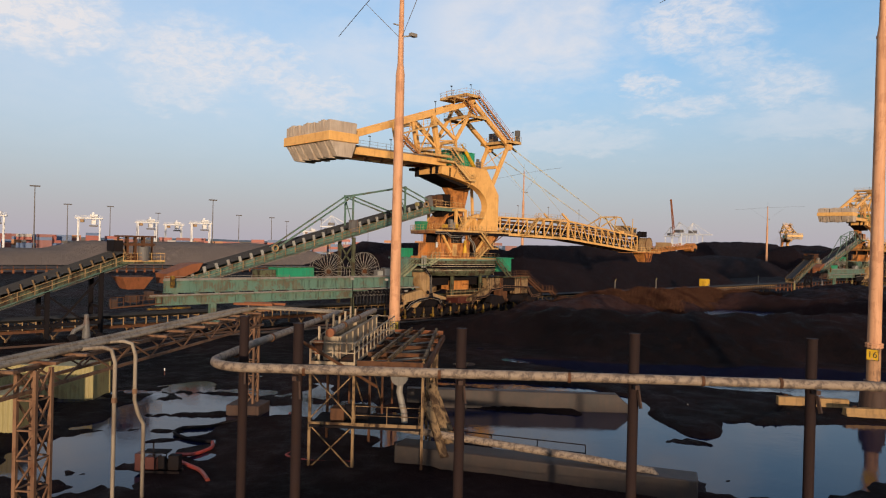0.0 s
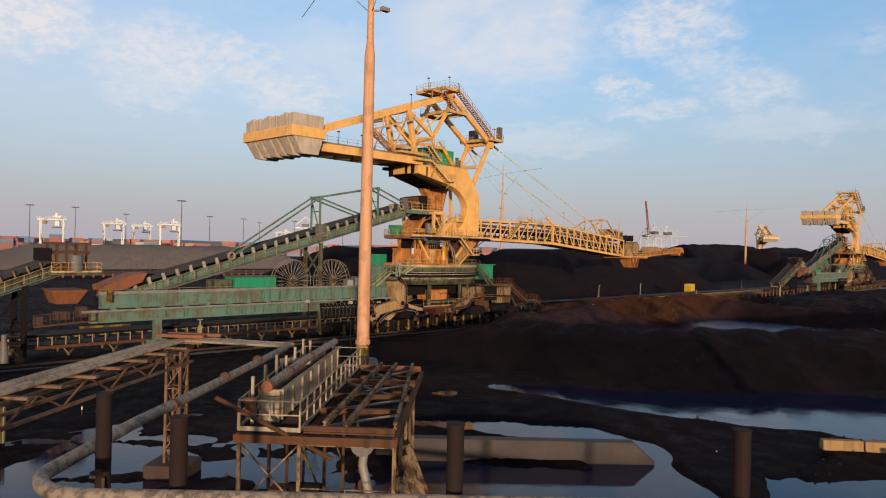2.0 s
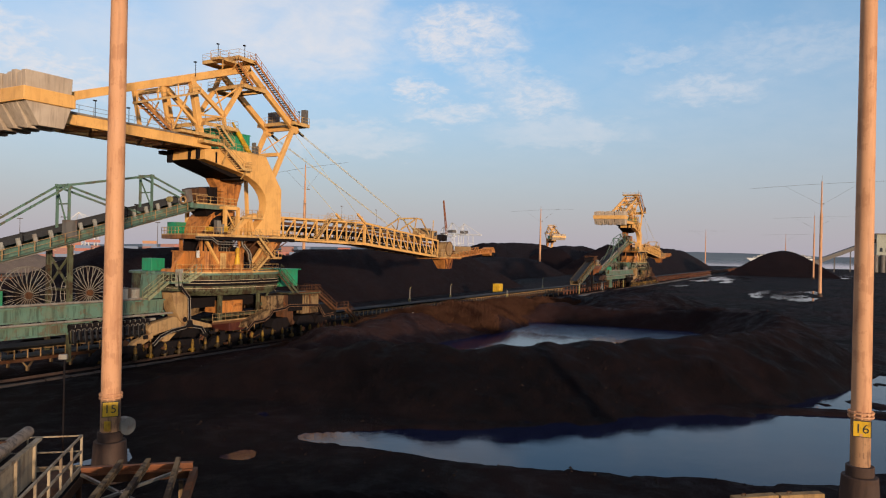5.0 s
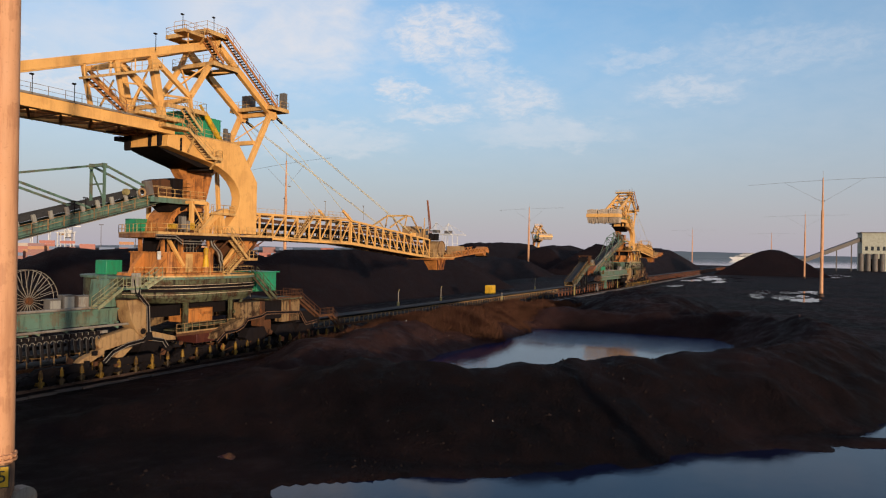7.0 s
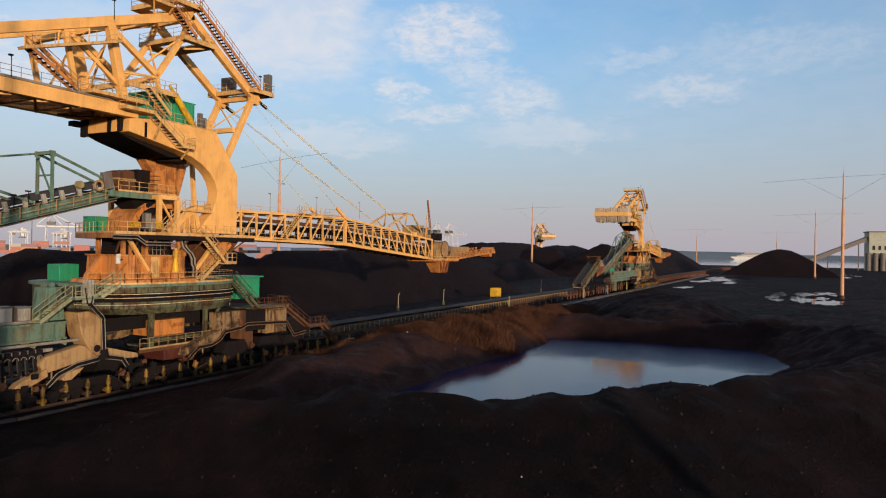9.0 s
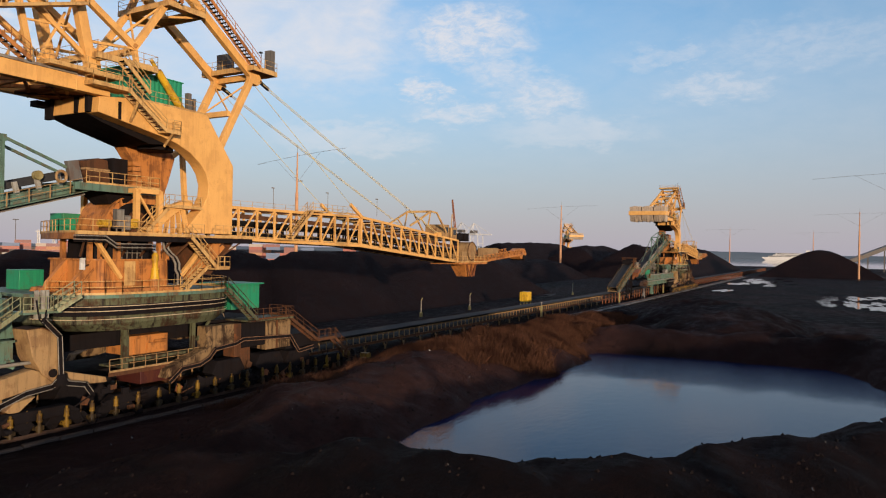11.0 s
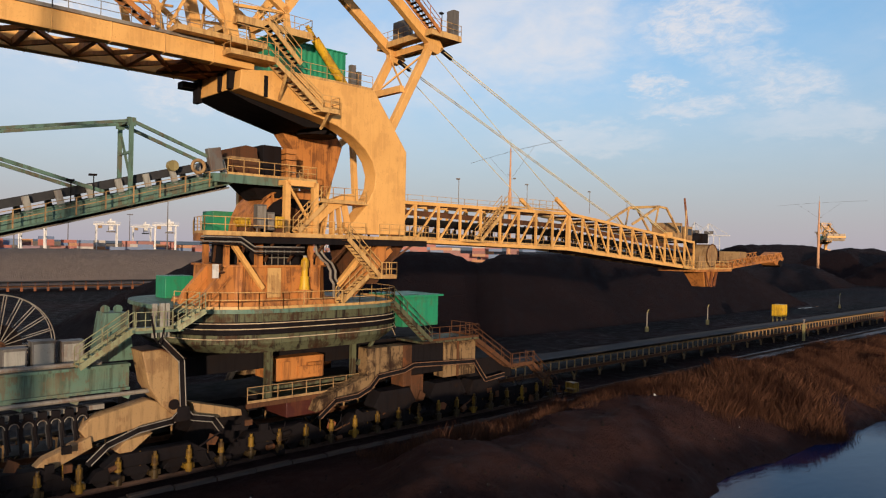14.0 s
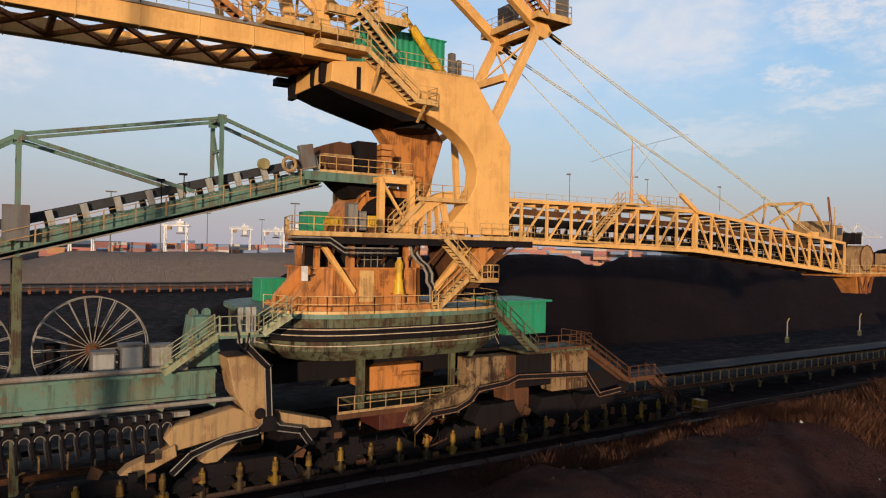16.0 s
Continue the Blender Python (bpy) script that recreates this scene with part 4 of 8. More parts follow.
        r.beam(e, e + Vector((0, 0, 1.0)), 0.05)
    for z in (0.55, 1.0):
        r.beam((-11.3, -1.15, 28.2 + z), (-2.6, -1.15, 31.05 + z), 0.045)
    part("handrail", r, RAIL_Y, p)
    beams("walkway_hanger", [((x, -0.3, 28.2 + (x + 11.3) * 0.327), (x + 0.3, 0.1, 29.9 + (x + 11.3) * 0.352), 0.12) for x in (-10.8, -8.0, -5.2)], ORANGE, s)
    stairs(s, (15.4, -0.7, 30.4), (6.4, -0.7, 37.0), 0.9, ORANGE_WORN_SHADE, DARK)
    stairs(s, (6.0, -0.8, 33.7), (3.4, -0.8, 36.0), 0.8, ORANGE_WORN_SHADE, DARK)
    stairs(s, (-6.8, -0.7, 25.9), (-10.7, -0.7, 28.3), 0.8, ORANGE_WORN_SHADE, DARK)
    stairs(s, (2.6, -1.2, 25.3), (0.2, -1.2, 27.5), 0.8, RAIL_Y, DARK)
    p = part("platform", G().box(-5.6, 0.2, -1.4, 0.2, 25.85, 26.0), RAIL_Y, s)
    part("handrail", G().rail([(-5.6, 0.2, 26.0), (-5.6, -1.4, 26.0), (0.2, -1.4, 26.0)], 1.0, 1.3, 0.05), RAIL_Y, p)
    f = stairs(s, (4.3, -1.1, 22.55), (0.7, -1.1, 25.2), 0.9, RAIL_Y, BROWN)
    p = part("landing", G().box(4.2, 5.7, -1.6, NEAR, 22.4, 22.55), RAIL_Y, s)
    beams("stair_bracket", [((4.9, NEAR, 21.4), (4.9, -1.5, 22.4), 0.14), ((1.6, NEAR, 22.9), (1.6, -1.5, 24.6), 0.16)], RAIL_Y, s)
    part("handrail", G().rail([(4.3, -1.6, 22.55), (5.7, -1.6, 22.55), (5.7, NEAR, 22.55)], 1.0, 0.9, 0.055), RAIL_Y, p)
    p = part("landing", G().box(-2.4, 1.0, -1.6, 0.2, 25.05, 25.2), RAIL_Y, s)
    part("handrail", G().rail([(-2.4, 0.2, 25.2), (-2.4, -1.6, 25.2), (0.9, -1.6, 25.2)], 1.0, 1.0, 0.055), RAIL_Y, p)
    part("handrail", G().rail([(1.4, NEAR + 0.1, 24.85), (9.4, NEAR + 0.1, 24.85)], 1.0, 1.4, 0.05), RAIL_Y, s)
    g = G().box(17.0, 17.6, -0.9, -0.1, 30.4, 32.6).box(15.0, 16.0, 3.0, 4.4, 30.4, 32.2)
    pieces("cabinet", g, GREY, s, "grey electrical cabinet on the mast platform")
    pieces("vent_pipe", G().box(7.9, 8.3, 0.2, 0.6, 24.9, 26.6).box(8.5, 8.8, 0.2, 0.5, 24.9, 26.2), GREY, s)
    g = G()
    for x, z in ((-16, 25.7), (-12, 25.7), (-3, 32.9), (0.5, 36.0), (5, 37), (16, 30.4)):
        g.beam((x, -0.6, z), (x, -0.6, z + 1.7), 0.05).box(x - 0.2, x + 0.1, -0.7, -0.45, z + 1.65, z + 1.78)
    part("lamp_post", g, DARK, s)
    # stay ropes
    for a, e, b, c in (((16.7, -0.1, 29.2), 1.1, (15.8, -0.1, 28.8), (33.2, 1.1, 18.4)), ((15.4, 3.6, 28.65), 5.6, (15.0, 3.6, 28.4), (32.2, 4.8, 18.4))):
        for dy in (-0.14, 0.14):
            part("stay_rope", G().tube((a[0], a[1] + dy, a[2]), (54.6, e + dy, 15.5), 0.036, 6), ROPE, s)
        part("stay_rope", G().tube(b, c, 0.030, 6), ROPE, s)
        pieces("rope_anchor", G().beam(c, (c[0] + 2.5, c[1], c[2] - 1.5), 0.26, 0.36).box(54.2, 55.3, e - 0.3, e + 0.3, 15.0, 15.7), ORANGE, s)
        part("rope_socket", G().beam((a[0] - 0.4, a[1], a[2] + 0.2), (a[0] + 0.9, a[1], a[2] - 0.33), 0.2, 0.3), DARK, s)
    # boom: lattice trusses either side of a belt
    B0, B1, B2 = (12.7, 13.9, 16.9), (35.6, 13.45, 17.0), (61.5, 11.3, 14.6)

    def chord(x, top):
        (xa, la, ta), (xb, lb, tb) = (B0, B1) if x <= B1[0] else (B1, B2)
        k = (x - xa) / (xb - xa)
        return (ta + k * (tb - ta)) if top else (la + k * (lb - la))

    xs = [12.7 + 22.9 * i / 9 for i in range(10)] + [35.6 + 25.9 * i / 11 for i in range(1, 12)]
    for y in (1.3, 5.7):
        g = G()
        for (xa, la, ta), (xb, lb, tb) in ((B0, B1), (B1, B2)):
            g.beam((xa, y, la), (xb, y, lb), 0.26, 0.32).beam((xa, y, ta), (xb, y, tb), 0.24, 0.28)
        part("boom_chord", g, ORANGE, s)
        for i, x in enumerate(xs):
            g = G().beam((x, y, chord(x, 0)), (x, y, chord(x, 1)), 0.38 if abs(x - 35.6) < 0.1 else 0.19)
            part("boom_post", g, ORANGE, s)
            if i + 1 < len(xs):
                x2 = xs[i + 1]
                lo, hi = ((x, chord(x, 0)), (x2, chord(x2, 1))) if x < 35 else ((x2, chord(x2, 0)), (x, chord(x, 1)))
                part("boom_diagonal", G().beam((lo[0], y, lo[1]), (hi[0], y, hi[1]), 0.14), ORANGE, s)
    for x in xs:
        beams("boom_crossing", [((x, 1.3, chord(x, 0)), (x, 5.7, chord(x, 0)), 0.2, 0.3), ((x, 1.3, chord(x, 1)), (x, 5.7, chord(x, 1)), 0.16, 0.22)], BROWN, s)
    for z, nm in ((1.55, "boom_belt"), (0.45, "return_belt")):
        vs, fs = [], []
        for xa, la, _ in (B0, B1, B2):
            vs += [(xa, y, la + z + d) for y, d in ((2.3, 0.35), (2.9, 0), (4.1, 0), (4.7, 0.35), (4.7, 0.30), (4.1, -0.05), (2.9, -0.05), (2.3, 0.30))]
        for i in range(2):
            fs += [(8 * i + j, 8 * i + (j + 1) % 8, 8 * i + 8 + (j + 1) % 8, 8 * i + 8 + j) for j in range(8)]
        part(nm, G().add(vs, fs), BELT, s, "black rubber belt")
    g = G()
    x = 13.4
    while x < 61:
        z = chord(x, 0)
        g.beam((x, 1.9, z + 1.4), (x, 5.1, z + 1.4), 0.12).beam((x, 1.9, z + 0.2), (x, 1.9, z + 2.0), 0.14).beam((x, 5.1, z + 0.2), (x, 5.1, z + 2.0), 0.14)
        x += 1.25
    part("idler_set", g, DARK, s, "dark idler frames under the belt")
    g = G()
    for (xa, la, ta), (xb, lb, tb) in ((B0, B1), (B1, B2)):
        g.beam((xa, 1.5, la + 2.25), (xb, 1.5, lb + 2.25), 0.10, 0.45).beam((xa, 1.7, la + 0.15), (xb, 1.7, lb + 0.15), 0.7, 0.06)
    part("cable_tray", g, BROWN, s)
    g = G()
    for (xa, la, ta), (xb, lb, tb) in ((B0, B1), (B1, B2)):
        g.rail([(xa, 1.6, la + 0.2), (xb, 1.6, lb + 0.2)], 0.9, 1.8, 0.035)
        g.rail([(xa, 5.6, ta + 0.15), (xb, 5.6, tb + 0.15)], 0.9, 1.8, 0.045)
    part("handrail", g, RAIL_Y, s)
    g = G().rail([(26, 1.3, 17.2), (35, 1.3, 17.2)], 0.9, 1.0, 0.05)
    part("handrail", g, RAIL_Y, s)
    stairs(s, (22.2, 0.9, 14.0), (25.6, 0.9, 17.2), 0.8, RAIL_Y, BROWN)
    pieces("landing", G().box(20.4, 22.6, 0.4, 1.3, 13.85, 13.95).box(25.4, 27.5, 0.4, 1.4, 17.1, 17.2), RAIL_Y, s)
    for x, z in ((20, 17), (29, 17.2), (39, 17.2), (46, 16.6)):
        lamp = part("lamp_post", G().beam((x, 1.2, z), (x, 1.2, z + 2.2), 0.04), STEEL, s)
        part("lamp_head", G().box(x - 0.25, x + 0.05, 1.1, 1.3, z + 2.2, z + 2.3), STEEL, lamp)
    # boom head
    g = G().box(61.5, 71.5, 1.0, 6.2, 10.9, 11.2)
    p = part("head_platform", g, ORANGE_WORN_SHADE, s)
    part("handrail", G().rail([(58.5, 0.9, 11.4), (61.5, 0.9, 11.2), (71.5, 0.9, 11.2), (71.5, 6.2, 11.2)], 1.0, 1.2, 0.07), RAIL_Y, p)
    part("head_drum_casing", G().tube((67.6, 1.9, 13.0), (67.6, 5.1, 13.0), 1.5, 14).box(66.2, 69.0, 2.1, 4.9, 11.2, 12.4), CREAM, s, "faded pinkish casing of the head drum", bevel=0.06)
    part("casing_rim", G().path([(67.6 + 1.52 * math.cos(a), 1.88, 13.0 + 1.52 * math.sin(a)) for a in (2 * math.pi * i / 12 for i in range(13))], 0.07, 6), BROWN, s)
    part("dust_hood", G().path([(64.6, 3.5, 12.6), (64.6, 3.5, 13.8), (65.2, 3.5, 14.8), (66.2, 3.5, 15.4), (67.2, 3.5, 15.2)], 0.6, 12), DARK, s, "black bent dust hood")
    part("hood_cap", G().box(66.4, 67.8, 2.6, 4.4, 14.6, 15.9), DARK, s, bevel=0.05)
    part("service_tank", G().box(64.0, 65.6, 1.8, 5.0, 11.3, 12.9), CREAM, s, bevel=0.05)
    g = G().frustum((67.4, 68.8, 2.8, 4.6), (66.0, 69.6, 2.2, 5.2), 8.8, 10.9)
    part("discharge_chute", g, ORANGE_WORN_SHADE, s, "rusty orange discharge chute", bevel=0.05)
    pieces("chute_rib", G().beam((67.4, 2.1, 8.9), (66.2, 2.1, 10.9), 0.2).beam((68.7, 2.1, 8.9), (69.4, 2.1, 10.8), 0.24).beam((68.0, 2.1, 8.8), (68.0, 2.1, 10.9), 0.2), RUST_ORANGE, s)
    g = G().box(58.0, 59.8, 2.0, 5.2, 14.7, 17.0).box(60.2, 61.6, 1.6, 3.0, 14.6, 16.6)
    pieces("control_cabin", g, CREAM, s, "small weathered cabin on the boom")
    pieces("cabin_window", G().box(58.2, 59.5, 1.97, 2.0, 15.8, 16.6).box(60.4, 61.4, 1.57, 1.6, 15.5, 16.3), GLASS, s)
    g = G()
    for y in (1.5, 5.5):
        g.beam((47.6, y, 16.4), (53.2, y, 18.7), 0.18, 0.26).beam((53.2, y, 18.7), (55.0, y, 18.6), 0.18, 0.24).beam((55.0, y, 18.6), (58.0, y, 15.8), 0.18, 0.24).beam((53.2, y, 18.7), (52.4, y, 16.2), 0.16).beam((50.6, y, 17.5), (52.4, y, 16.2), 0.14)
    g.beam((53.4, 1.5, 18.7), (53.4, 5.5, 18.7), 0.3).tube((59.5, 1.5, 14.6), (59.8, 1.5, 18.6), 0.09, 8)
    pieces("service_crane", g, RAIL_Y, s, "pale yellow service gantry on the boom")
    g = G().beam((71.5, 1.6, 11.3), (90.0, 1.6, 12.7), 0.22, 0.3).beam((71.5, 5.4, 11.3), (90.0, 5.4, 12.7), 0.22, 0.3)
    for i in range(12):
        x, z = 71.5 + 1.5 * i, 11.5 + 0.113 * i
        for y in (1.6, 5.4):
            g.beam((x, y, z), (x + 0.75, y, z + 0.8), 0.10).beam((x + 0.75, y, z + 0.8), (x + 1.5, y, z + 0.1), 0.14)
        g.beam((x, 1.6, z), (x, 5.4, z), 0.2)
    g.beam((71.5, 1.6, 12.3), (89.4, 1.6, 13.6), 0.12).beam((71.5, 5.4, 12.3), (89.4, 5.4, 13.6), 0.12)
    pieces("tip_truss_bar", g, ORANGE_WORN_SHADE, s)
    part("tip_floor", G().beam((71.5, 3.5, 11.35), (88.0, 3.5, 12.55), 3.4, 0.1), ORANGE_WORN_SHADE, s)
    part("tip_hoist", G().box(76.0, 78.2, 2.0, 5.0, 11.8, 13.6), CREAM, s, bevel=0.05)
    part("tip_pulley_box", G().prism([(89.0, 12.0), (89.6, 11.6), (91.2, 11.8), (92.2, 12.5), (91.8, 13.3), (90.4, 13.7), (89.0, 13.2)], 2.4, 4.6), ORANGE_WORN_SHADE, s, bevel=0.05)
    part("tip_pulley", G().wheel((90.8, 3.5, 11.9), 0.55, 2.6), DARK, s)
    # slewing deck
    dk = [(-4.4, -2.9), (12.8, -2.9), (14.0, -1.0), (14.0, 8.0), (12.8, 9.9), (2.4, 9.9), (-0.6, 7.6), (-3.6, 0.4)]
    deck = part("slewing_deck", G().prism(dk, 13.45, 13.9, "z"), ORANGE_WORN_SHADE, s)
    part("handrail", G().rail([(8.4, -2.9, 13.9), (13, -2.9, 13.9), (14, -1.0, 13.9)], 1.0, 1.0, 0.06).rail([(2.4, 9.9, 13.9), (-0.6, 7.6, 13.9), (-3.6, 0.4, 13.9), (-4.4, -2.9, 13.9), (7.2, -2.9, 13.9)], 1.0, 1.25, 0.06), RAIL_Y, deck)
    part("deck_edge", G().box(-4.5, 12.9, -2.98, -2.9, 13.80, 14.0), RAIL_Y, deck)
    part("deck_fascia", G().box(-4.4, 12.8, -2.97, -2.91, 13.36, 13.78), DARK, deck)
    for i in range(9):
        part("deck_hanger", G().beam((-3.6 + 1.9 * i, -2.7, 13.45), (-3.2 + 1.7 * i, -1.6, 12.2), 0.14), BROWN, deck)
    for k in range(4):
        z = 13.70 - 0.14 * k
        part("deck_pipe", G().path([(-4.7, -3.1, z), (-2.2, -3.1, z), (-1.3, -3.1, z - 0.55), (1.9, -3.1, z - 0.55), (2.5, -2.6, z - 0.55)], 0.05, 6), STEEL if k % 2 == 0 else DARK, deck)
    part("deck_cabinet", G().box(-0.1, 1.8, 5.4, 7.2, 13.9, 15.6), GREEN_BRIGHT, s, "green equipment cabin on the deck", bevel=0.04)
    panel = part("control_panel", G().box(-0.75, -0.08, -2.3, -1.8, 14.3, 15.8), GREY, s, "grey control cabinet on legs", bevel=0.03)
    part("cabinet_door", G().box(-0.70, -0.13, -2.33, -2.29, 14.4, 15.7), STEEL, panel, bevel=0.01)
    pieces("cabinet_leg", G().box(-0.72, -0.64, -2.25, -2.15, 13.9, 14.3).box(-0.2, -0.12, -2.25, -2.15, 13.9, 14.3), STEEL, panel)
    panel = part("control_panel", G().box(0.02, 0.55, -2.2, -1.8, 14.2, 15.35), GREY, s, bevel=0.03)
    part("cabinet_door", G().box(0.07, 0.50, -2.23, -2.19, 14.3, 15.25), STEEL, panel, bevel=0.01)
    g = G().tube((-1.9, -1.9, 14.65), (-1.1, -1.9, 14.65), 0.33, 14).tube((-2.05, -1.9, 14.65), (-1.9, -1.9, 14.65), 0.16, 10)
    part("slewing_motor", g, YELLOW, s, "yellow drive motor")
    part("motor_foot", G().box(-1.8, -1.2, -2.1, -1.7, 13.9, 14.35), BROWN, s)
    part("slewing_motor", G().box(0.62, 1.25, -2.2, -1.6, 14.35, 15.1).tube((0.9, -2.2, 14.7), (0.9, -2.35, 14.7), 0.22, 12), YELLOW, s, bevel=0.04)
    part("motor_foot", G().box(0.7, 1.2, -2.1, -1.7, 13.9, 14.35), BROWN, s)
    # domed gear cowl; a dark sheet on its near side paints the shaded inside
    arcs = [(1.0 + 2.6 * (1 - math.cos(a)), 13.9 + 3.3 * math.sin(a)) for a in (math.pi / 2 * i / 7 for i in range(8))]
    cowl = part("gear_cowl", G().prism(arcs + [(6.4, 17.2), (6.4, 13.9)], 1.9, 5.4), ORANGE_WORN_SHADE, s, "rusted orange gear cowl", bevel=0.06)
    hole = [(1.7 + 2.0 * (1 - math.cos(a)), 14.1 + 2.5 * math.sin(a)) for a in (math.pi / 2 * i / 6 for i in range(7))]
    part("cowl_mouth", G().prism(hole + [(6.2, 16.6), (6.2, 14.1)], 1.86, 1.89), DARK, cowl, "dark sheet painting the shaded inside of the cowl")
    for i in (0, 2, 4, 6):
        part("cowl_rib", G().beam((hole[i][0] - 0.1, 1.78, hole[i][1]), (arcs[i + 1][0], 1.78, arcs[i + 1][1]), 0.12, 0.3, (0, 1, 0)), ORANGE_WORN_SHADE, cowl)
    rim = G()
    for (xa, za), (xb, zb) in zip(arcs[:-1], arcs[1:]):
        rim.beam((xa, 1.8, za), (xb, 1.8, zb), 0.14, 0.3, (0, 1, 0))
    part("cowl_rim", rim, ORANGE_WORN_SHADE, cowl)
    gears = G().wheel((4.0, 1.7, 15.2), 0.75, 0.24, 22).wheel((2.9, 1.7, 14.6), 0.4, 0.3, 16).wheel((4.0, 1.6, 15.2), 0.25, 0.3, 12)
    part("gear_wheel", gears, BROWN, cowl)
    g = G()
    for x0 in (2.4, 4.6):
        g.beam((x0, -0.4, 13.9), (x0, -0.4, 17.6), 0.4).beam((x0, 6.4, 13.9), (x0, 6.4, 17.6), 0.4)
    g.beam((2.4, -0.4, 17.5), (4.6, -0.4, 17.5), 0.4).beam((2.6, -0.4, 17.2), (4.5, -0.4, 14.5), 0.16).beam((2.4, -0.4, 17.5), (2.4, 6.4, 17.5), 0.35)
    pieces("bearing_frame", g, ORANGE, s)
    web = [(3.3 + 4.6 * u, 14.1 + 3.0 * (1 - (1 - u)**1.9)) for u in (i / 8 for i in range(9))]
    low = [(4.2 + 4.0 * u, 14.0 + 2.5 * (1 - (1 - u)**1.9)) for u in (i / 8 for i in range(9))]
    for (xa, za), (xb, zb), (xc, zc), (xd, zd) in zip(web[:-1], web[1:], low[:-1], low[1:]):
        part("curved_stiffener", G().prism([(xa, za), (xb, zb), (xd, zd), (xc, zc)], -0.45, 0.15), ORANGE, s)
    beams("stiffener_web", [((5.4 + 0.8 * i, -0.15, 13.9), (low[3 + i][0], -0.15, low[3 + i][1]), 0.12, 0.5) for i in range(4)], ORANGE, s)
    p = part("upper_landing", G().box(4.9, 8.9, -0.8, 1.0, 16.3, 16.42), RAIL_Y, s)
    part("handrail", G().rail([(4.9, -0.8, 16.4), (8.7, -0.8, 16.4)], 1.0, 0.9, 0.06), RAIL_Y, p)
    stairs(s, (3.2, -0.3, 14.2), (5.4, -0.3, 16.3), 0.7, RAIL_Y, DARK)
    # turntable body under the deck
    cx, cy = 2.1, 3.5
    rng = random.Random(5)

    def octagon(rx, ry, k=0.55):
        return [(cx - rx * k, cy - ry), (cx + rx * k, cy - ry), (cx + rx, cy - ry * k), (cx + rx, cy + ry * k), (cx + rx * k, cy + ry), (cx - rx * k, cy + ry), (cx - rx, cy + ry * k), (cx - rx, cy - ry * k)]

    def taper(lo, hi, z0, z1):
        n = len(lo)
        return G().add([(*p, z0) for p in lo] + [(*p, z1) for p in hi], [(i, (i + 1) % n, n + (i + 1) % n, n + i) for i in range(n)] + [tuple(range(n - 1, -1, -1)), tuple(range(n, 2 * n))])

    cx, cy = 1.4, 1.3
    body = part("turntable_body", taper(octagon(3.7, 3.2, 0.74), octagon(3.6, 3.15, 0.74), 9.4, 11.85), ORANGE_WORN_SHADE, s, "smooth rust-stained orange turntable drum", bevel=0.04)
    part("drum_flange", taper(octagon(3.75, 3.28, 0.74), octagon(3.75, 3.28, 0.74), 11.85, 11.97), ORANGE_WORN_SHADE, body)
    part("turntable_skirt", taper(octagon(4.9, 4.1, 0.7), octagon(4.8, 4.0, 0.7), 9.38, 9.72), ORANGE_WORN_SHADE, s, "low orange skirt round the drum", bevel=0.03)
    # dark block paints the shaded opening between drum and deck
    part("turntable_neck", taper(octagon(2.8, 2.6), octagon(2.8, 2.5), 11.97, 13.45), DARK, s)
    for x in (-1.35, -0.85, 0.2, 1.28, 1.95, 3.35, 4.15):
        part("drum_rib", G().box(x - 0.035, x + 0.035, cy - 3.26, cy - 3.1, 9.7, 11.84), ORANGE_WORN_SHADE, body)
    for i in range(9):
        part("ladder_rung", G().box(1.4, 1.85, cy - 3.30, cy - 3.24, 9.9 + 0.22 * i, 9.93 + 0.22 * i), ORANGE_WORN_SHADE, body)
    for x0, x1, z0, z1 in ((-0.7, 0.0, 10.2, 11.4), (3.5, 4.0, 10.3, 11.5)):
        part("inspection_panel", G().box(x0, x1, cy - 3.26, cy - 3.16, z0, z1), ORANGE_WORN_SHADE, body, bevel=0.02)
    part("yellow_panel", G().box(0.26, 1.22, cy - 3.27, cy - 3.16, 9.9, 11.8), RAIL_Y, body, "yellow-painted panel", bevel=0.02)
    # sloping buttress and posts between the drum and the deck
    for y in (-1.5, 1.5):
        part("drum_buttress", G().prism([(-3.95, 9.4), (-3.7, 10.2), (-2.2, 11.9), (-1.7, 11.9), (-1.7, 9.4)], y, y + 0.45), ORANGE_WORN_SHADE, body, bevel=0.03)
        part("buttress_rib", G().beam((-3.4, y - 0.05, 9.7), (-2.0, y - 0.05, 11.3), 0.10, 0.12), ORANGE_WORN_SHADE, body)
    beams("neck_post", [((x, y, 11.95), (x, y, 13.45), w, 0.3) for x, y, w in ((-2.25, -1.3, 0.3), (-1.2, -1.0, 0.22), (-0.3, -1.75, 0.46), (3.55, -1.7, 0.26), (4.4, -1.5, 0.5), (4.4, 0.5, 0.4), (-1.9, 2.5, 0.35))], ORANGE_WORN_SHADE, s)
    beams("cage_bar", [((x, -1.55, 11.97), (x, -1.55, 13.0), 0.05) for x in (0.3, 0.75, 1.2, 1.65, 2.1)] + [((0.3, -1.55, z), (2.1, -1.55, z), 0.05) for z in (12.45, 13.0)], STEEL, s)
    part("deck_strut", G().beam((-2.3, -2.15, 13.35), (-0.15, -2.05, 10.5), 0.34, 0.28), ORANGE, s, bevel=0.02)
    part("deck_strut", G().beam((9.6, -2.0, 13.4), (6.4, -1.8, 10.2), 0.9, 1.2), ORANGE_WORN_SHADE, s, bevel=0.04)
    part("deck_strut", G().beam((8.0, -2.2, 13.4), (5.4, -2.2, 10.6), 0.35), ORANGE, s, bevel=0.02)
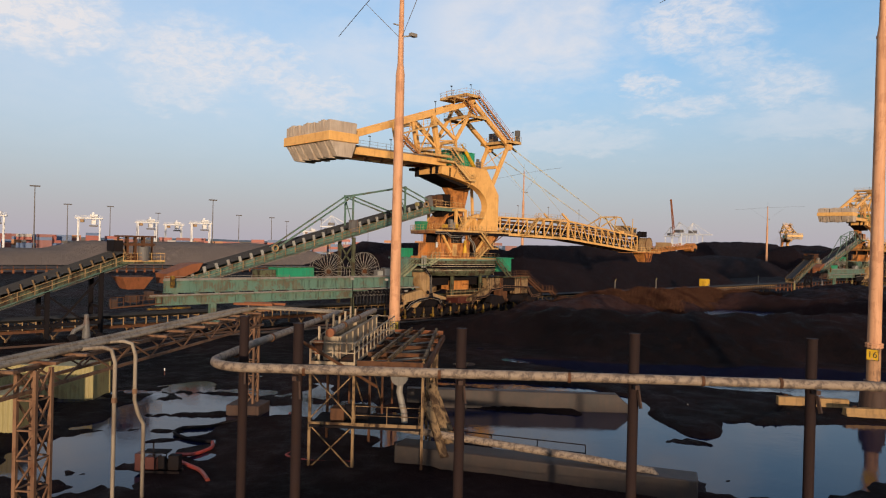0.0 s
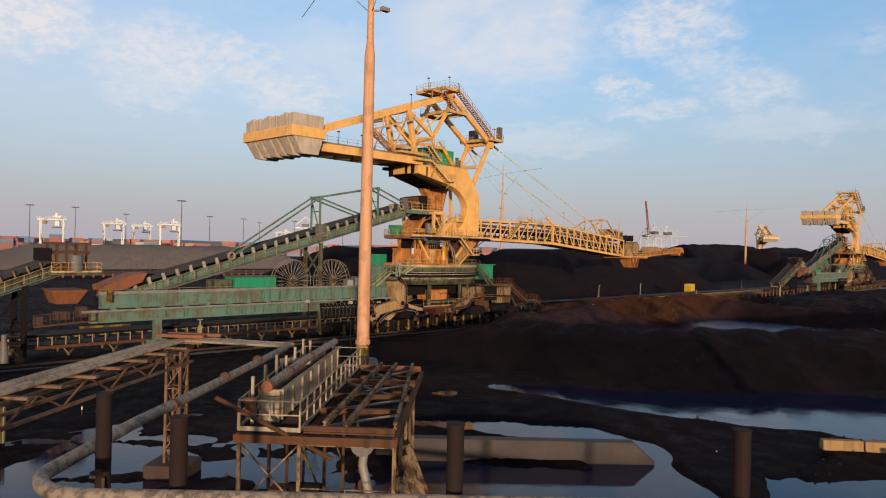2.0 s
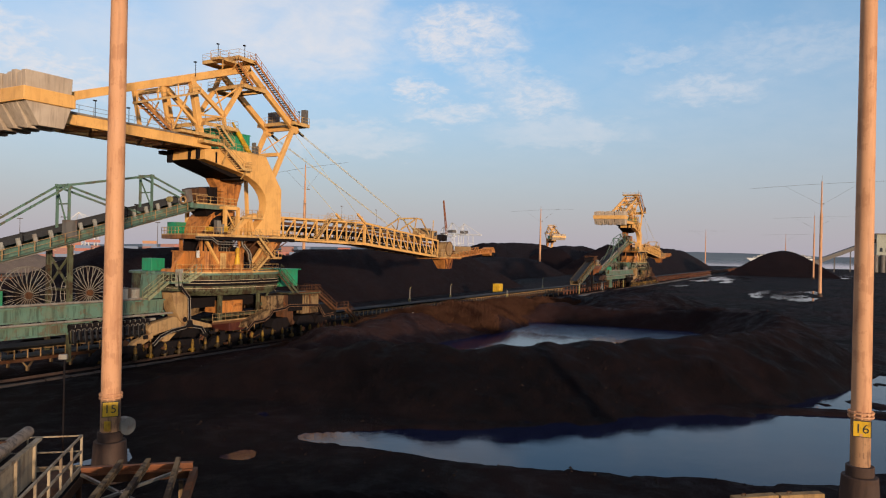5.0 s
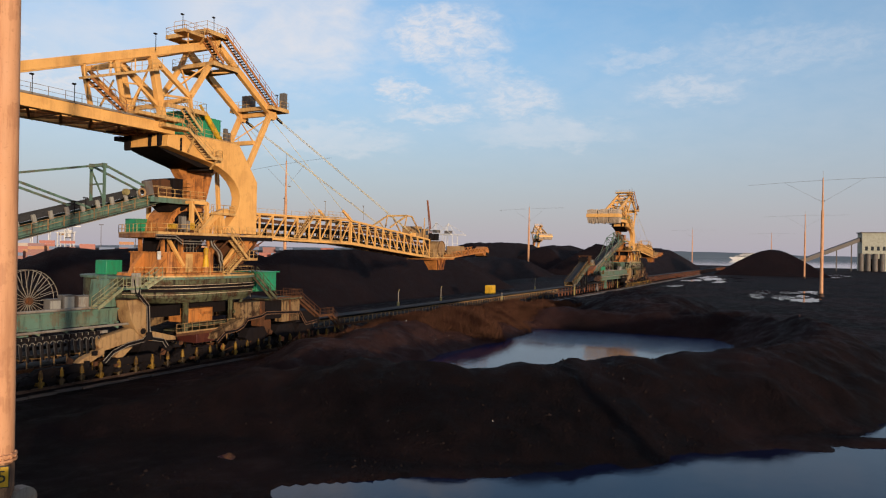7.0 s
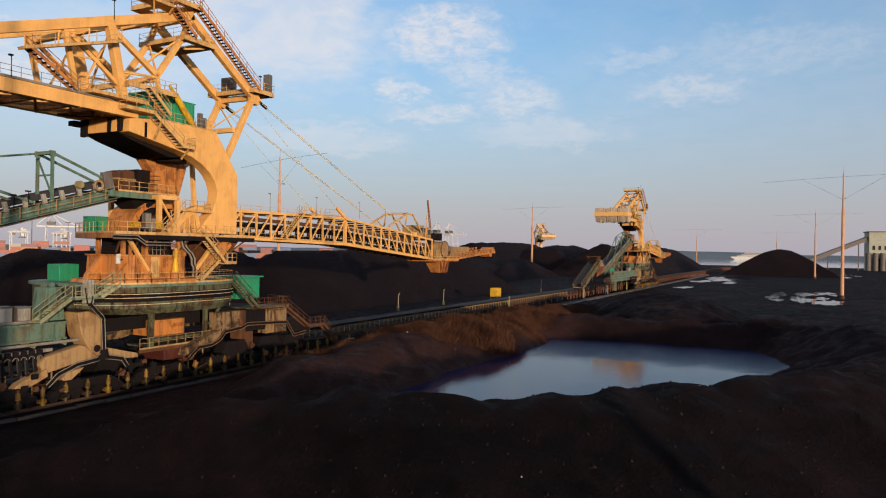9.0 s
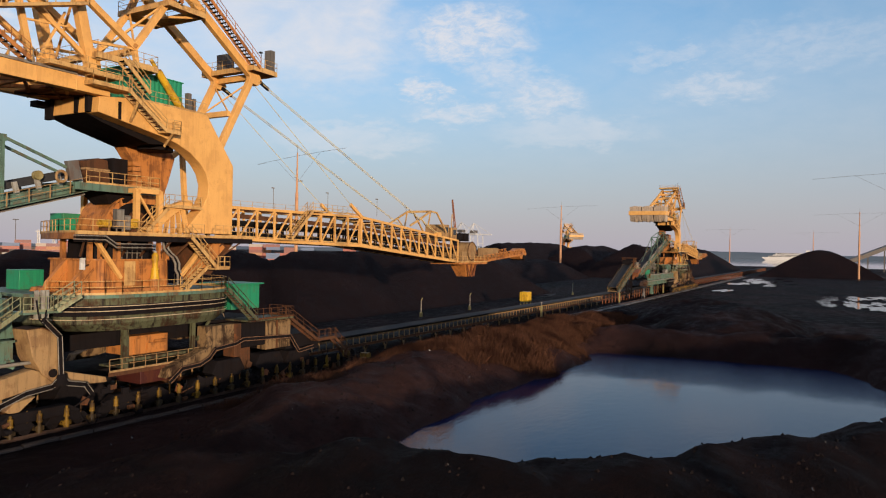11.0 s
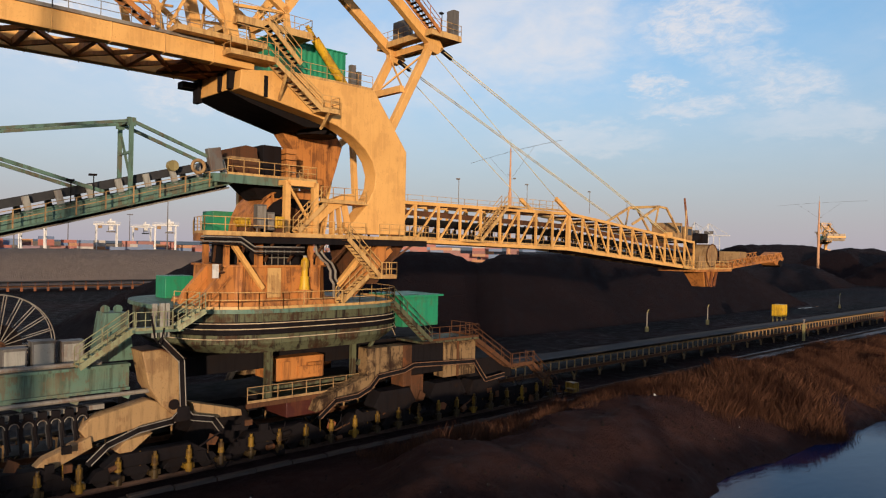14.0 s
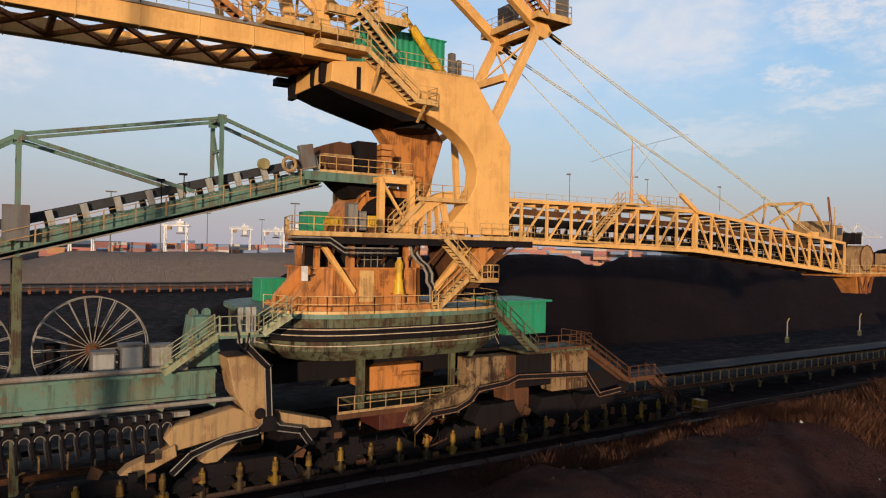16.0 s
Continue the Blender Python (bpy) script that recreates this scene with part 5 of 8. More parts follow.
    # brown base colour paints the shade on a tan hopper
    part("deck_hopper", G().frustum((7.6, 9.2, -1.6, 1.0), (7.4, 11.6, -1.8, 2.0), 10.6, 13.4), BROWN, s)
    drive = part("slewing_drive", G().tube((2.72, -2.35, 10.4), (2.72, -2.35, 11.1), 0.36, 16, 0.26).tube((2.72, -2.35, 11.1), (2.72, -2.35, 11.25), 0.30, 16).tube((2.72, -2.35, 11.25), (2.72, -2.35, 11.85), 0.21, 14).tube((2.72, -2.35, 11.85), (2.72, -2.35, 12.25), 0.27, 14).tube((2.72, -2.35, 12.25), (2.72, -2.35, 12.5), 0.27, 14, 0.12), YELLOW, s, "upright yellow slewing drive")
    part("drive_pedestal", G().tube((2.72, -2.35, 9.4), (2.72, -2.35, 10.3), 0.42, 16).tube((2.72, -2.35, 10.3), (2.72, -2.35, 10.4), 0.5, 16), ORANGE_WORN_SHADE, drive)
    part("drive_cap", G().tube((2.72, -2.35, 12.5), (2.72, -2.35, 12.62), 0.14, 12), PALE, drive)
    for k, m in enumerate((STEEL, DARK, STEEL)):
        d = 0.2 * k
        part("hydraulic_hose", G().path([(3.65 + d, -2.1, 13.4), (3.7 + d, -2.2, 12.8), (4.0 + d, -2.3, 12.4), (4.45 + d, -2.3, 12.1), (4.75 + d, -2.3, 11.6), (4.75 + d, -2.3, 11.1), (5.1 + d, -2.2, 10.7), (5.2 + d, -2.1, 9.8)], 0.09, 8), m, s)
    part("white_panel", G().box(-3.4, -3.05, -2.0, -1.85, 11.2, 12.05), WHITE, s)
    part("panel_bracket", G().beam((-3.2, -1.85, 11.4), (-2.1, -1.3, 11.6), 0.1), BROWN, s)
    stairs(s, (8.0, -3.3, 11.2), (5.2, -3.3, 13.8), 0.8, RAIL_Y, BROWN)
    p = part("landing", G().box(7.7, 9.3, -3.8, -2.6, 11.08, 11.2), RAIL_Y, s)
    part("handrail", G().rail([(8.0, -3.8, 11.2), (9.3, -3.8, 11.2), (9.3, -2.6, 11.2)], 1.0, 0.7, 0.06), RAIL_Y, p)
    stairs(s, (5.0, -3.0, 9.5), (7.2, -3.0, 11.3), 0.7, RAIL_Y, BROWN)
    # fixed ring girder
    def round_ring(rx, ry, n=36, p=0.62):
        out = []
        for i in range(n):
            a = 2 * math.pi * i / n
            c, d = math.cos(a), math.sin(a)
            out.append((3.0 + rx * math.copysign(abs(c)**p, c), 3.2 + ry * math.copysign(abs(d)**p, d)))
        return out

    ring_hi, ring_lo = round_ring(8.3, 7.25), round_ring(7.5, 6.9)
    ring = part("ring_girder", taper(ring_hi, ring_hi, 7.25, 9.15), GREEN_OLD, s, "dark green ring girder streaked with rust", bevel=0.05)
    part("ring_foot", taper(ring_lo, ring_hi, 6.7, 7.25), GREEN_OLD, ring)
    part("ring_deck", G().prism(round_ring(8.6, 7.55), 9.15, 9.4, "z"), GREEN, ring)
    rp = [(x, y, 9.4) for x, y in round_ring(8.5, 7.45)]
    part("handrail", G().rail(rp[20:36] + rp[:2], 1.0, 1.5, 0.055), RAIL_Y, ring)
    def tray(parent, pts, y, width, edge):
        """A black cable tray with pale edges that bends within an upright plane."""
        g, e = G(), G()
        for (xa, za), (xb, zb) in zip(pts[:-1], pts[1:]):
            p, q = Vector((xa, y, za)), Vector((xb, y, zb))
            d = (q - p).normalized()
            n = Vector((-d.z, 0, d.x)) * (width / 2)
            g.beam(p - d * width * 0.2, q + d * width * 0.2, width, 0.06, (0, 1, 0))
            for k in (-1, 1):
                e.tube(p + n * k - Vector((0, 0.06, 0)), q + n * k - Vector((0, 0.06, 0)), 0.035, 6)
        t = part("cable_tray", g, DARK, parent, "black cable tray with rusty edges")
        part("tray_edge", e, edge, t)

    arc = [p for p in round_ring(8.36, 7.31)[19:35]]
    outer_arc = [p for p in round_ring(8.46, 7.41)[19:35]]
    vs, fs = [], []
    for (xa, ya), (xb, yb) in zip(arc, outer_arc):
        vs += [(xa, ya, 7.85), (xb, yb, 7.85), (xb, yb, 8.62), (xa, ya, 8.62)]
    for i in range(len(arc) - 1):
        fs += [(4 * i + j, 4 * i + (j + 1) % 4, 4 * i + 4 + (j + 1) % 4, 4 * i + 4 + j) for j in range(4)]
    # this dark band paints the black shadow behind the ring pipes
    part("pipe_tray", G().add(vs, fs), DARK, ring, "dark band round the ring for the shade behind the pipes")
    for k, z in enumerate((8.55, 8.38, 8.22, 8.06, 7.90, 7.62)):
        run = [(x, y, z) for x, y in round_ring(8.56, 7.51)[19:35]]
        part("ring_pipe", G().path(run + [(run[-1][0] + 0.9, run[-1][1] + 0.4, z - 1.1)], 0.03, 6), GILT if k in (0, 2, 5) else DARK, ring)
    for i in range(20, 34):
        x, y = round_ring(8.31, 7.26)[i]
        part("ring_stiffener", G().box(x - 0.05, x + 0.05, y - 0.06, y + 0.06, 7.26, 9.1), GREEN_OLD, ring)
    # side cabins and stairs at the ring
    part("stair_cabin", G().box(-3.0, -1.0, 6.4, 8.2, 9.38, 10.95), GREEN_BRIGHT, s, "small green cabin at the ring", bevel=0.04)
    g = G().box(12.1, 15.7, -1.2, 2.6, 7.2, 9.5)
    cab = part("electric_cabin", g, GREEN_BRIGHT, s, "green electrical cabin with pale end panel", bevel=0.05)
    part("cabin_roof", G().box(11.9, 16.0, -1.5, 2.9, 9.5, 9.64), GREEN_BRIGHT, cab)
    part("end_panel", G().box(15.7, 15.85, -1.0, 0.4, 7.4, 9.2), WHITE, cab)
    stairs(s, (12.6, -3.6, 6.4), (9.0, -3.6, 9.4), 0.8, GREEN_OLD, BROWN)
    p = part("landing", G().box(11.8, 17.6, -3.9, -0.8, 6.25, 6.4), GREEN_OLD, s)
    part("handrail", G().rail([(12.4, -3.9, 6.4), (17.6, -3.9, 6.4), (17.6, -0.8, 6.4)], 1.0, 1.1, 0.06), BROWN, p)
    stairs(s, (22.0, -3.0, 3.6), (17.4, -3.0, 6.4), 0.8, BROWN, BROWN)
    p = part("landing", G().box(22.0, 25.0, -3.4, -2.0, 3.45, 3.6), BROWN, s)
    part("handrail", G().rail([(22.2, -3.4, 3.6), (25, -3.4, 3.6)], 1.0, 1.0, 0.06), BROWN, p)
    stairs(s, (28.2, -3.0, 0.9), (24.8, -3.0, 3.6), 0.8, BROWN, BROWN)
    stairs(s, (-11.0, -2.6, 6.7), (-8.3, -2.6, 8.5), 0.9, SAGE, GREEN)
    stairs(s, (-6.2, -3.4, 8.5), (-4.9, -4.0, 9.5), 0.8, SAGE, GREEN)
    p = part("landing", G().box(-8.4, -5.8, -3.6, -1.8, 8.35, 8.5), GREEN, s)
    part("handrail", G().rail([(-6.4, -3.6, 8.5), (-8.4, -3.6, 8.5)], 1.0, 0.5, 0.06), SAGE, p)
    part("lug_block", G().prism([(-9.6, 6.6), (-9.2, 9.3), (-8.0, 9.3), (-7.6, 6.6)], -1.2, 0.4), GREEN, s, bevel=0.04)
    for x in (-9.0, -8.3):
        part("lifting_lug", G().wheel((x, -0.4, 9.45), 0.24, 0.16, 14), GREEN, s)
    for x in (-7.2, -6.8, -6.5):
        part("landing_post", G().beam((x, -3.0, 8.0), (x, -3.0, 9.9), 0.22), PALE, s)
    part("landing_cable", G().path([(-7.6, -3.65, 9.3), (-7.4, -3.7, 8.0), (-7.1, -3.7, 7.6), (-6.9, -3.65, 8.6)], 0.05, 6), DARK, s)
    # gantry under the ring
    for y in (-2.6, 9.6):
        part("gantry_leg", G().prism([(7.4, 6.2), (10.6, 6.2), (10.6, 4.4), (8.4, 3.9), (7.4, 4.0)], y - 0.6, y + 0.6), SOILED, s, "faded cream gantry leg", bevel=0.06)
        part("gantry_strut", G().prism([(3.6, 3.2), (8.0, 4.6), (8.0, 3.4), (4.2, 2.6), (3.2, 2.4)], y - 0.7, y + 0.5), SOILED, s, bevel=0.06)
        part("gantry_box", G().box(14.6, 18.0, y - 0.6, y + 0.6, 3.4, 6.1), SOILED, s, "faded cream gantry girder", bevel=0.06)
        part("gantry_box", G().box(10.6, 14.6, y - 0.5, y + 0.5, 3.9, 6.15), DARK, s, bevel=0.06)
        part("gantry_rib", G().box(10.5, 11.3, y - 0.7, y + 0.7, 3.2, 6.2), BROWN, s, bevel=0.05)
        part("gantry_rib", G().box(15.9, 16.1, y - 0.68, y + 0.68, 3.4, 6.12), BROWN, s)
        part("gantry_foot", G().box(11.4, 12.6, y - 0.55, y + 0.55, 1.9, 3.9), BROWN, s, bevel=0.06)
    # dark blocks put painted shade into the space under the ring
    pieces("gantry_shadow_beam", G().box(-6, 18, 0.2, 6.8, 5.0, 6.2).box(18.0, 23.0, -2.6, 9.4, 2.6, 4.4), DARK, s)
    g = G().box(1.0, 7.2, -1.6, -0.6, 3.9, 4.1).box(1.0, 7.2, -2.4, 2.0, 3.25, 3.4)
    p = part("lower_platform", g, GREEN_OLD, s)
    part("handrail", G().rail([(-1.2, -2.4, 3.4), (7.2, -2.4, 3.4)], 1.0, 1.1, 0.06), CREAM, p)
    part("platform_edge", G().box(-1.3, 7.4, -2.5, -2.38, 3.12, 3.40), BROWN, p)
    part("drive_house", G().box(1.6, 5.3, -0.9, 2.0, 4.2, 5.75), ORANGE_WORN_SHADE, s, "orange drive housing below the ring", bevel=0.05)
    pieces("drive_detail", G().box(3.2, 4.9, -1.05, -0.88, 4.5, 5.1).box(2.0, 2.6, -1.0, -0.88, 4.3, 5.5).tube((3.8, -1.1, 5.2), (4.9, -1.1, 5.2), 0.14, 10), ORANGE_WORN_SHADE, s)
    pieces("gantry_post", G().beam((0.5, -1.8, 3.2), (0.5, -1.8, 6.8), 0.42).beam((7.1, -1.8, 3.2), (7.1, -1.8, 6.8), 0.34).beam((7.2, -2.2, 5.0), (8.6, -2.2, 6.6), 0.2), GREEN_OLD, s)
    part("sill_box", G().box(1.6, 4.6, -2.3, 1.0, 2.1, 3.1), RED, s, "dark red sill box", bevel=0.04)
    # black filler blocks stand in for the shade below the machine
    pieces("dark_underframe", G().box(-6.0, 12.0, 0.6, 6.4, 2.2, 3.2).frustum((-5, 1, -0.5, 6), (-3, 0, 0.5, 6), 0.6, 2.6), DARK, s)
    # bogies on both rails
    def bogies(y, x0, x1, step):
        n = int((x1 - x0) / step)
        for i in range(n):
            x = x0 + step * i
            g = G().wheel((x, y, 0.78), 0.42, 0.26, 18).wheel((x, y - 0.16, 0.78), 0.14, 0.12, 10)
            part("wheel", g, DARK, s)
            if y < 0:
                g = G().tube((x + 0.7, y - 0.55, 1.25), (x + 0.7, y - 0.55, 1.72), 0.17, 10).tube((x + 0.7, y - 0.55, 1.72), (x + 0.7, y - 0.55, 1.92), 0.09, 8).tube((x + 0.7, y - 0.55, 1.18), (x + 0.7, y - 0.55, 1.25), 0.2, 10)
                drive = part("travel_drive", g, YELLOW_OILY, s, "upright oily yellow travel motor")
                g = G().tube((x + 0.7, y - 0.55, 0.45), (x + 0.7, y - 0.55, 0.95), 0.19, 10).tube((x + 0.7, y - 0.55, 0.95), (x + 0.7, y - 0.55, 1.18), 0.12, 10).box(x + 0.4, x + 1.0, y - 0.62, y - 0.2, 0.62, 0.9)
                part("gearbox", g, YELLOW_OILY if i % 3 == 0 else OILY_BLACK, drive)
            if i % 2 == 0:
                g = G().prism([(x - 0.7, 0.75), (x + step + 0.7, 0.75), (x + step + 0.3, 1.25), (x + step / 2, 1.55), (x - 0.3, 1.25)], y - 0.32, y + 0.32)
                part("bogie_frame", g, DARK, s, "oily black wheel bogie", bevel=0.03)
            if i % 4 == 1:
                g = G().prism([(x - step, 1.4), (x - 0.6 * step, 1.95), (x + 1.5 * step, 1.95), (x + 2.0 * step, 1.4), (x + 1.4 * step, 1.25), (x - 0.4 * step, 1.25)], y - 0.42, y + 0.42)
                part("equaliser_beam", g, DARK, s, bevel=0.04)
            if i % 2 == 1 and y < 0:
                part("rail_guard_post", G().beam((x, y - 0.3, 1.2), (x, y - 0.3, 2.0), 0.07), YELLOW_OILY, s)

    for i in range(70):
        x, z = rng.uniform(-17, 29), rng.uniform(0.7, 2.6)
        kind = i % 5
        if kind == 0:
            part("motor_can", G().tube((x, -3.75, z * 0.6), (x + rng.uniform(0.3, 0.6), -3.75, z * 0.6 + rng.uniform(-0.1, 0.2)), rng.uniform(0.13, 0.24), 10), rng.choice((BROWN, DARK, DARK)), s)
        elif kind == 1:
            part("cable_loop", G().path([(x, -3.7, z), (x + 0.2, -3.8, z - 0.5), (x + 0.6, -3.8, z - 0.7), (x + 1.0, -3.75, z - 0.3), (x + 1.1, -3.7, z + 0.1)], 0.035, 6), DARK, s)
        elif kind == 2:
            part("bracket_plate", G().prism([(x, z - 0.3), (x + 0.5, z - 0.4), (x + 0.7, z), (x + 0.2, z + 0.3)], -3.66, -3.55), rng.choice((BROWN, DARK, RUST_ORANGE)), s)
        elif kind == 3:
            part("junction_box", G().box(x, x + rng.uniform(0.3, 0.6), -3.75, -3.5, z, z + rng.uniform(0.25, 0.5)), rng.choice((DARK, DARK, BROWN)), s)
        else:
            part("brace_rod", G().beam((x, -3.65, z * 0.5 + 0.4), (x + rng.uniform(0.6, 1.6), -3.65, z * 0.5 + rng.uniform(0.2, 1.1)), 0.09), rng.choice((BROWN, DARK, DARK)), s)
    bogies(-3.2, -17.5, 29.5, 1.9)
    bogies(10.2, -17.5, 29.5, 1.9)
    g = G()
    for x, z in ((9.5, 2.2), (14.6, 2.2), (18.6, 2.0)):
        g.prism([(x - 1.9, z), (x - 1.3, z + 1.0), (x + 1.3, z + 1.0), (x + 1.9, z), (x + 1.2, z - 0.5), (x - 1.2, z - 0.5)], -3.7, -2.5)
    pieces("equaliser_beam", g, DARK, s)
    tray(s, [(3.2, 2.2), (4.4, 3.1), (6.2, 3.2), (7.2, 3.6), (7.9, 4.3), (10.2, 4.5), (11.1, 4.8), (17.3, 4.5), (18.0, 3.6), (18.6, 2.9), (20.8, 3.1)], -3.75, 0.30, TAN_RUST)
    pieces("end_buffer", G().box(30.4, 31.1, -3.7, -2.7, 0.4, 1.2).box(29.6, 30.3, -4.1, -3.2, 0.5, 0.8), YELLOW_OILY, s)
    return s


stacker = build_stacker()


# ---------------------------------------------------------------- tripper with its inclined conveyor
def incline(s, x0, z0, x1, z1, yc, half, step=1.65, paint=GREEN, idler=PALE, thick=0.34):
    """An inclined belt conveyor: side girders, belt, idler boxes, underside, walkway rail."""
    d = Vector((x1 - x0, 0, z1 - z0)).normalized()
    n = Vector((-d.z, 0, d.x))
    for y in (yc - half, yc + half):
        p, q = Vector((x0, y, z0)), Vector((x1, y, z1))
        g = G().beam(p, q, 0.14, 0.75).beam(p + n * 0.4, q + n * 0.4, 0.34, 0.08).beam(p - n * 0.4, q - n * 0.4, 0.40, 0.10)
        part("side_girder", g, paint, s)
        g = G().beam(p - n * 0.62, q - n * 0.62, 0.5, 0.10)
        part("cable_tray", g, STEEL, s)
    g = G()
    length = math.hypot(x1 - x0, z1 - z0)
    k = int(length / step)
    for i in range(k + 1):
        c = Vector((x0, yc, z0)) + d * (length * i / k)
        g.beam(c + Vector((0, -half, 0)) + n * 0.3, c + Vector((0, -half, 0)) + n * 1.25, thick, 0.22, (0, 1, 0))
        g.beam(c + Vector((0, half, 0)) + n * 0.3, c + Vector((0, half, 0)) + n * 1.25, thick, 0.22, (0, 1, 0))
        g.beam(c + Vector((0, -half, 0)) - n * 0.3, c + Vector((0, half, 0)) - n * 0.3, 0.2, 0.3)
    part("idler_frame", g, idler, s)
    p, q = Vector((x0, yc, z0)), Vector((x1, yc, z1))
    part("belt", G().beam(p + n * 0.85, q + n * 0.85, 2 * half - 0.5, 0.10).beam(p + Vector((0, -half + 0.25, 0)) + n * 1.05, q + Vector((0, -half + 0.25, 0)) + n * 1.05, 0.06, 0.5).beam(p + Vector((0, half - 0.25, 0)) + n * 1.05, q + Vector((0, half - 0.25, 0)) + n * 1.05, 0.06, 0.5), BELT, s, "black rubber belt")
    part("underside", G().beam(p - n * 0.5, q - n * 0.5, 2 * half - 0.2, 0.12), DARK, s)
    for y in (yc - half - 0.85,):
        e0, e1 = Vector((x0, y, z0)) - n * 0.35, Vector((x1, y, z1)) - n * 0.35
        w = part("walkway", G().beam(e0 + Vector((0, 0.35, 0)), e1 + Vector((0, 0.35, 0)), 0.8, 0.07), GREEN, s)
        g = G()
        m = int(length / 1.6)
        for i in range(m + 1):
            e = e0.lerp(e1, i / m)
            g.beam(e, e + Vector((0, 0, 1.05)), 0.07)
        for z in (0.55, 1.05):
            g.beam(e0 + Vector((0, 0, z)), e1 + Vector((0, 0, z)), 0.045)
        part("handrail", g, CREAM, w)


def build_tripper():
    s = thing("tripper", "green travelling tripper with inclined belt conveyor and long trough girders", "tripper")
    yc = 3.0
    incline(s, -43.0, 6.0, -1.0, 17.6, yc, 1.3)
    # head of the incline
    p = part("head_platform", G().box(-2.4, 5.3, yc - 2.6, yc + 2.2, 17.6, 17.8).box(-2.4, 5.3, yc - 2.6, yc - 2.4, 17.25, 17.6), GREEN, s)
    part("handrail", G().rail([(-1.4, yc - 2.5, 17.8), (5.3, yc - 2.5, 17.8), (5.3, yc + 2.2, 17.8)], 1.0, 1.1, 0.06), RAIL_Y, p)
    part("head_hood", G().prism([(-0.5, 18.7), (-0.5, 19.7), (0.5, 20.0), (1.3, 19.9), (1.6, 18.0), (0.0, 17.9)], yc - 1.2, yc + 1.2), BROWN, s, "dark rusty head hood", bevel=0.04)
    part("hood_band", G().box(-0.6, 1.5, yc - 1.26, yc + 1.26, 19.0, 19.15), CREAM, s)
    part("head_cover", G().beam((-1.7, yc - 1.5, 18.0), (-2.0, yc - 1.5, 19.5), 0.9, 0.5), GREY, s, bevel=0.04)
    part("head_chute", G().box(1.9, 3.3, yc - 1.0, yc + 1.2, 15.0, 20.2), DARK, s)
    g = G()
    for i in range(6):
        part("louvre_slat", G().box(3.3, 4.1, yc - 1.7, yc + 1.5, 17.6 + 0.42 * i, 17.95 + 0.42 * i), ORANGE_WORN_SHADE, s, "rusty panel slat")
    part("head_funnel", G().frustum((1.6, 3.0, yc - 1, yc + 1), (0.6, 4.2, yc - 1.8, yc + 1.8), 16.4, 17.6), DARK, s)
    for x, r in ((-3.26, 0.40), (-30.5, 0.40)):
        z = 6.0 + (x + 43) / 42 * 11.6 + 1.15
        g = G()
        ring = [(x + r * math.cos(a), 0.72, z + r * math.sin(a)) for a in (2 * math.pi * i / 16 for i in range(17))]
        g.path(ring, 0.11, 8)
        part("life_ring", g, CREAM, s, "pale life ring on the rail")
    part("yellow_guard", G().wheel((-4.6, 1.5, 18.1), 0.34, 0.4, 14), YELLOW_DULL, s)
    pieces("side_cabinet", G().box(-17.9, -16.7, 0.9, 1.6, 13.2, 15.0), GREY, s, "grey side cabinet")
    # stay frame
    towers = ((-17.2, 12.2, 18.6), (-7.1, 15.4, 20.6))
    for x, z0, z1 in towers:
        g = G()
        for y in (1.55, 3.55):
            g.beam((x, y, z0), (x, y, z1), 0.22)
        g.beam((x, 1.55, z1), (x, 3.55, z1), 0.26, 0.3).beam((x, 1.55, z0 + 1.6), (x, 3.55, z1 - 0.4), 0.12).beam((x, 1.55, z1 - 1.9), (x, 3.55, z1 - 1.9), 0.14)
        g.box(x - 0.24, x + 0.24, 1.45, 1.65, z1 - 0.32, z1 + 0.18).box(x - 0.24, x + 0.24, 3.47, 3.63, z1 - 0.32, z1 + 0.18)
        part("stay_tower", g, GREEN, s)
    for y in (1.55, 3.55):
        g = G().beam((-17.2, y, 18.6), (-7.1, y, 20.6), 0.17).beam((-7.1, y, 20.6), (-1.4, y, 18.6), 0.15, 0.2).beam((-17.2, y, 18.5), (-8.6, y, 16.2), 0.15, 0.2).beam((-17.2, y, 18.6), (-30.5, y, 10.2), 0.16, 0.2)
        pieces("stay_bar", g, GREEN, s)
    g = G()
    for y in (1.2, 4.8):
        g.beam((-17.2, y, 0.4), (-17.2, y, 12.4), 0.42)
    g.beam((-17.2, 1.2, 8), (-17.2, 4.8, 11.5), 0.18).beam((-17.2, 4.8, 8), (-17.2, 1.2, 11.5), 0.18).beam((-17.2, 1.2, 7.8), (-17.2, 4.8, 7.8), 0.25)
    pieces("support_leg", g, GREEN_OLD, s)
    g = G()
    for x, z in ((-22, 13.2), (-10.4, 16.4), (-9.2, 16.8)):
        g.beam((x, 1.4, z - 1), (x, 1.4, z + 0.3), 0.05).box(x - 0.26, x + 0.16, 1.3, 1.5, z + 0.27, z + 0.39)
    pieces("lamp_post", g, DARK, s)
    # long trough girders along the rails
    for y, nm in ((-2.0, "trough_girder"),):
        g = G().box(-46.6, -8.2, y - 0.12, y + 0.12, 5.25, 6.45).box(-46.6, -8.2, y - 0.35, y + 0.35, 6.45, 6.6).box(-46.6, -8.2, y - 0.3, y + 0.3, 5.15, 5.3)
        pieces(nm, g, GREEN, s, "long faded green girder")
        x = -45.5
        while x < -9:
            part("girder_bracket", G().beam((x, y, 5.2), (x + 0.9, y - 0.25 if y < 0 else y + 0.25, 4.75), 0.2, 0.25), GREEN, s)
            x += 2.6
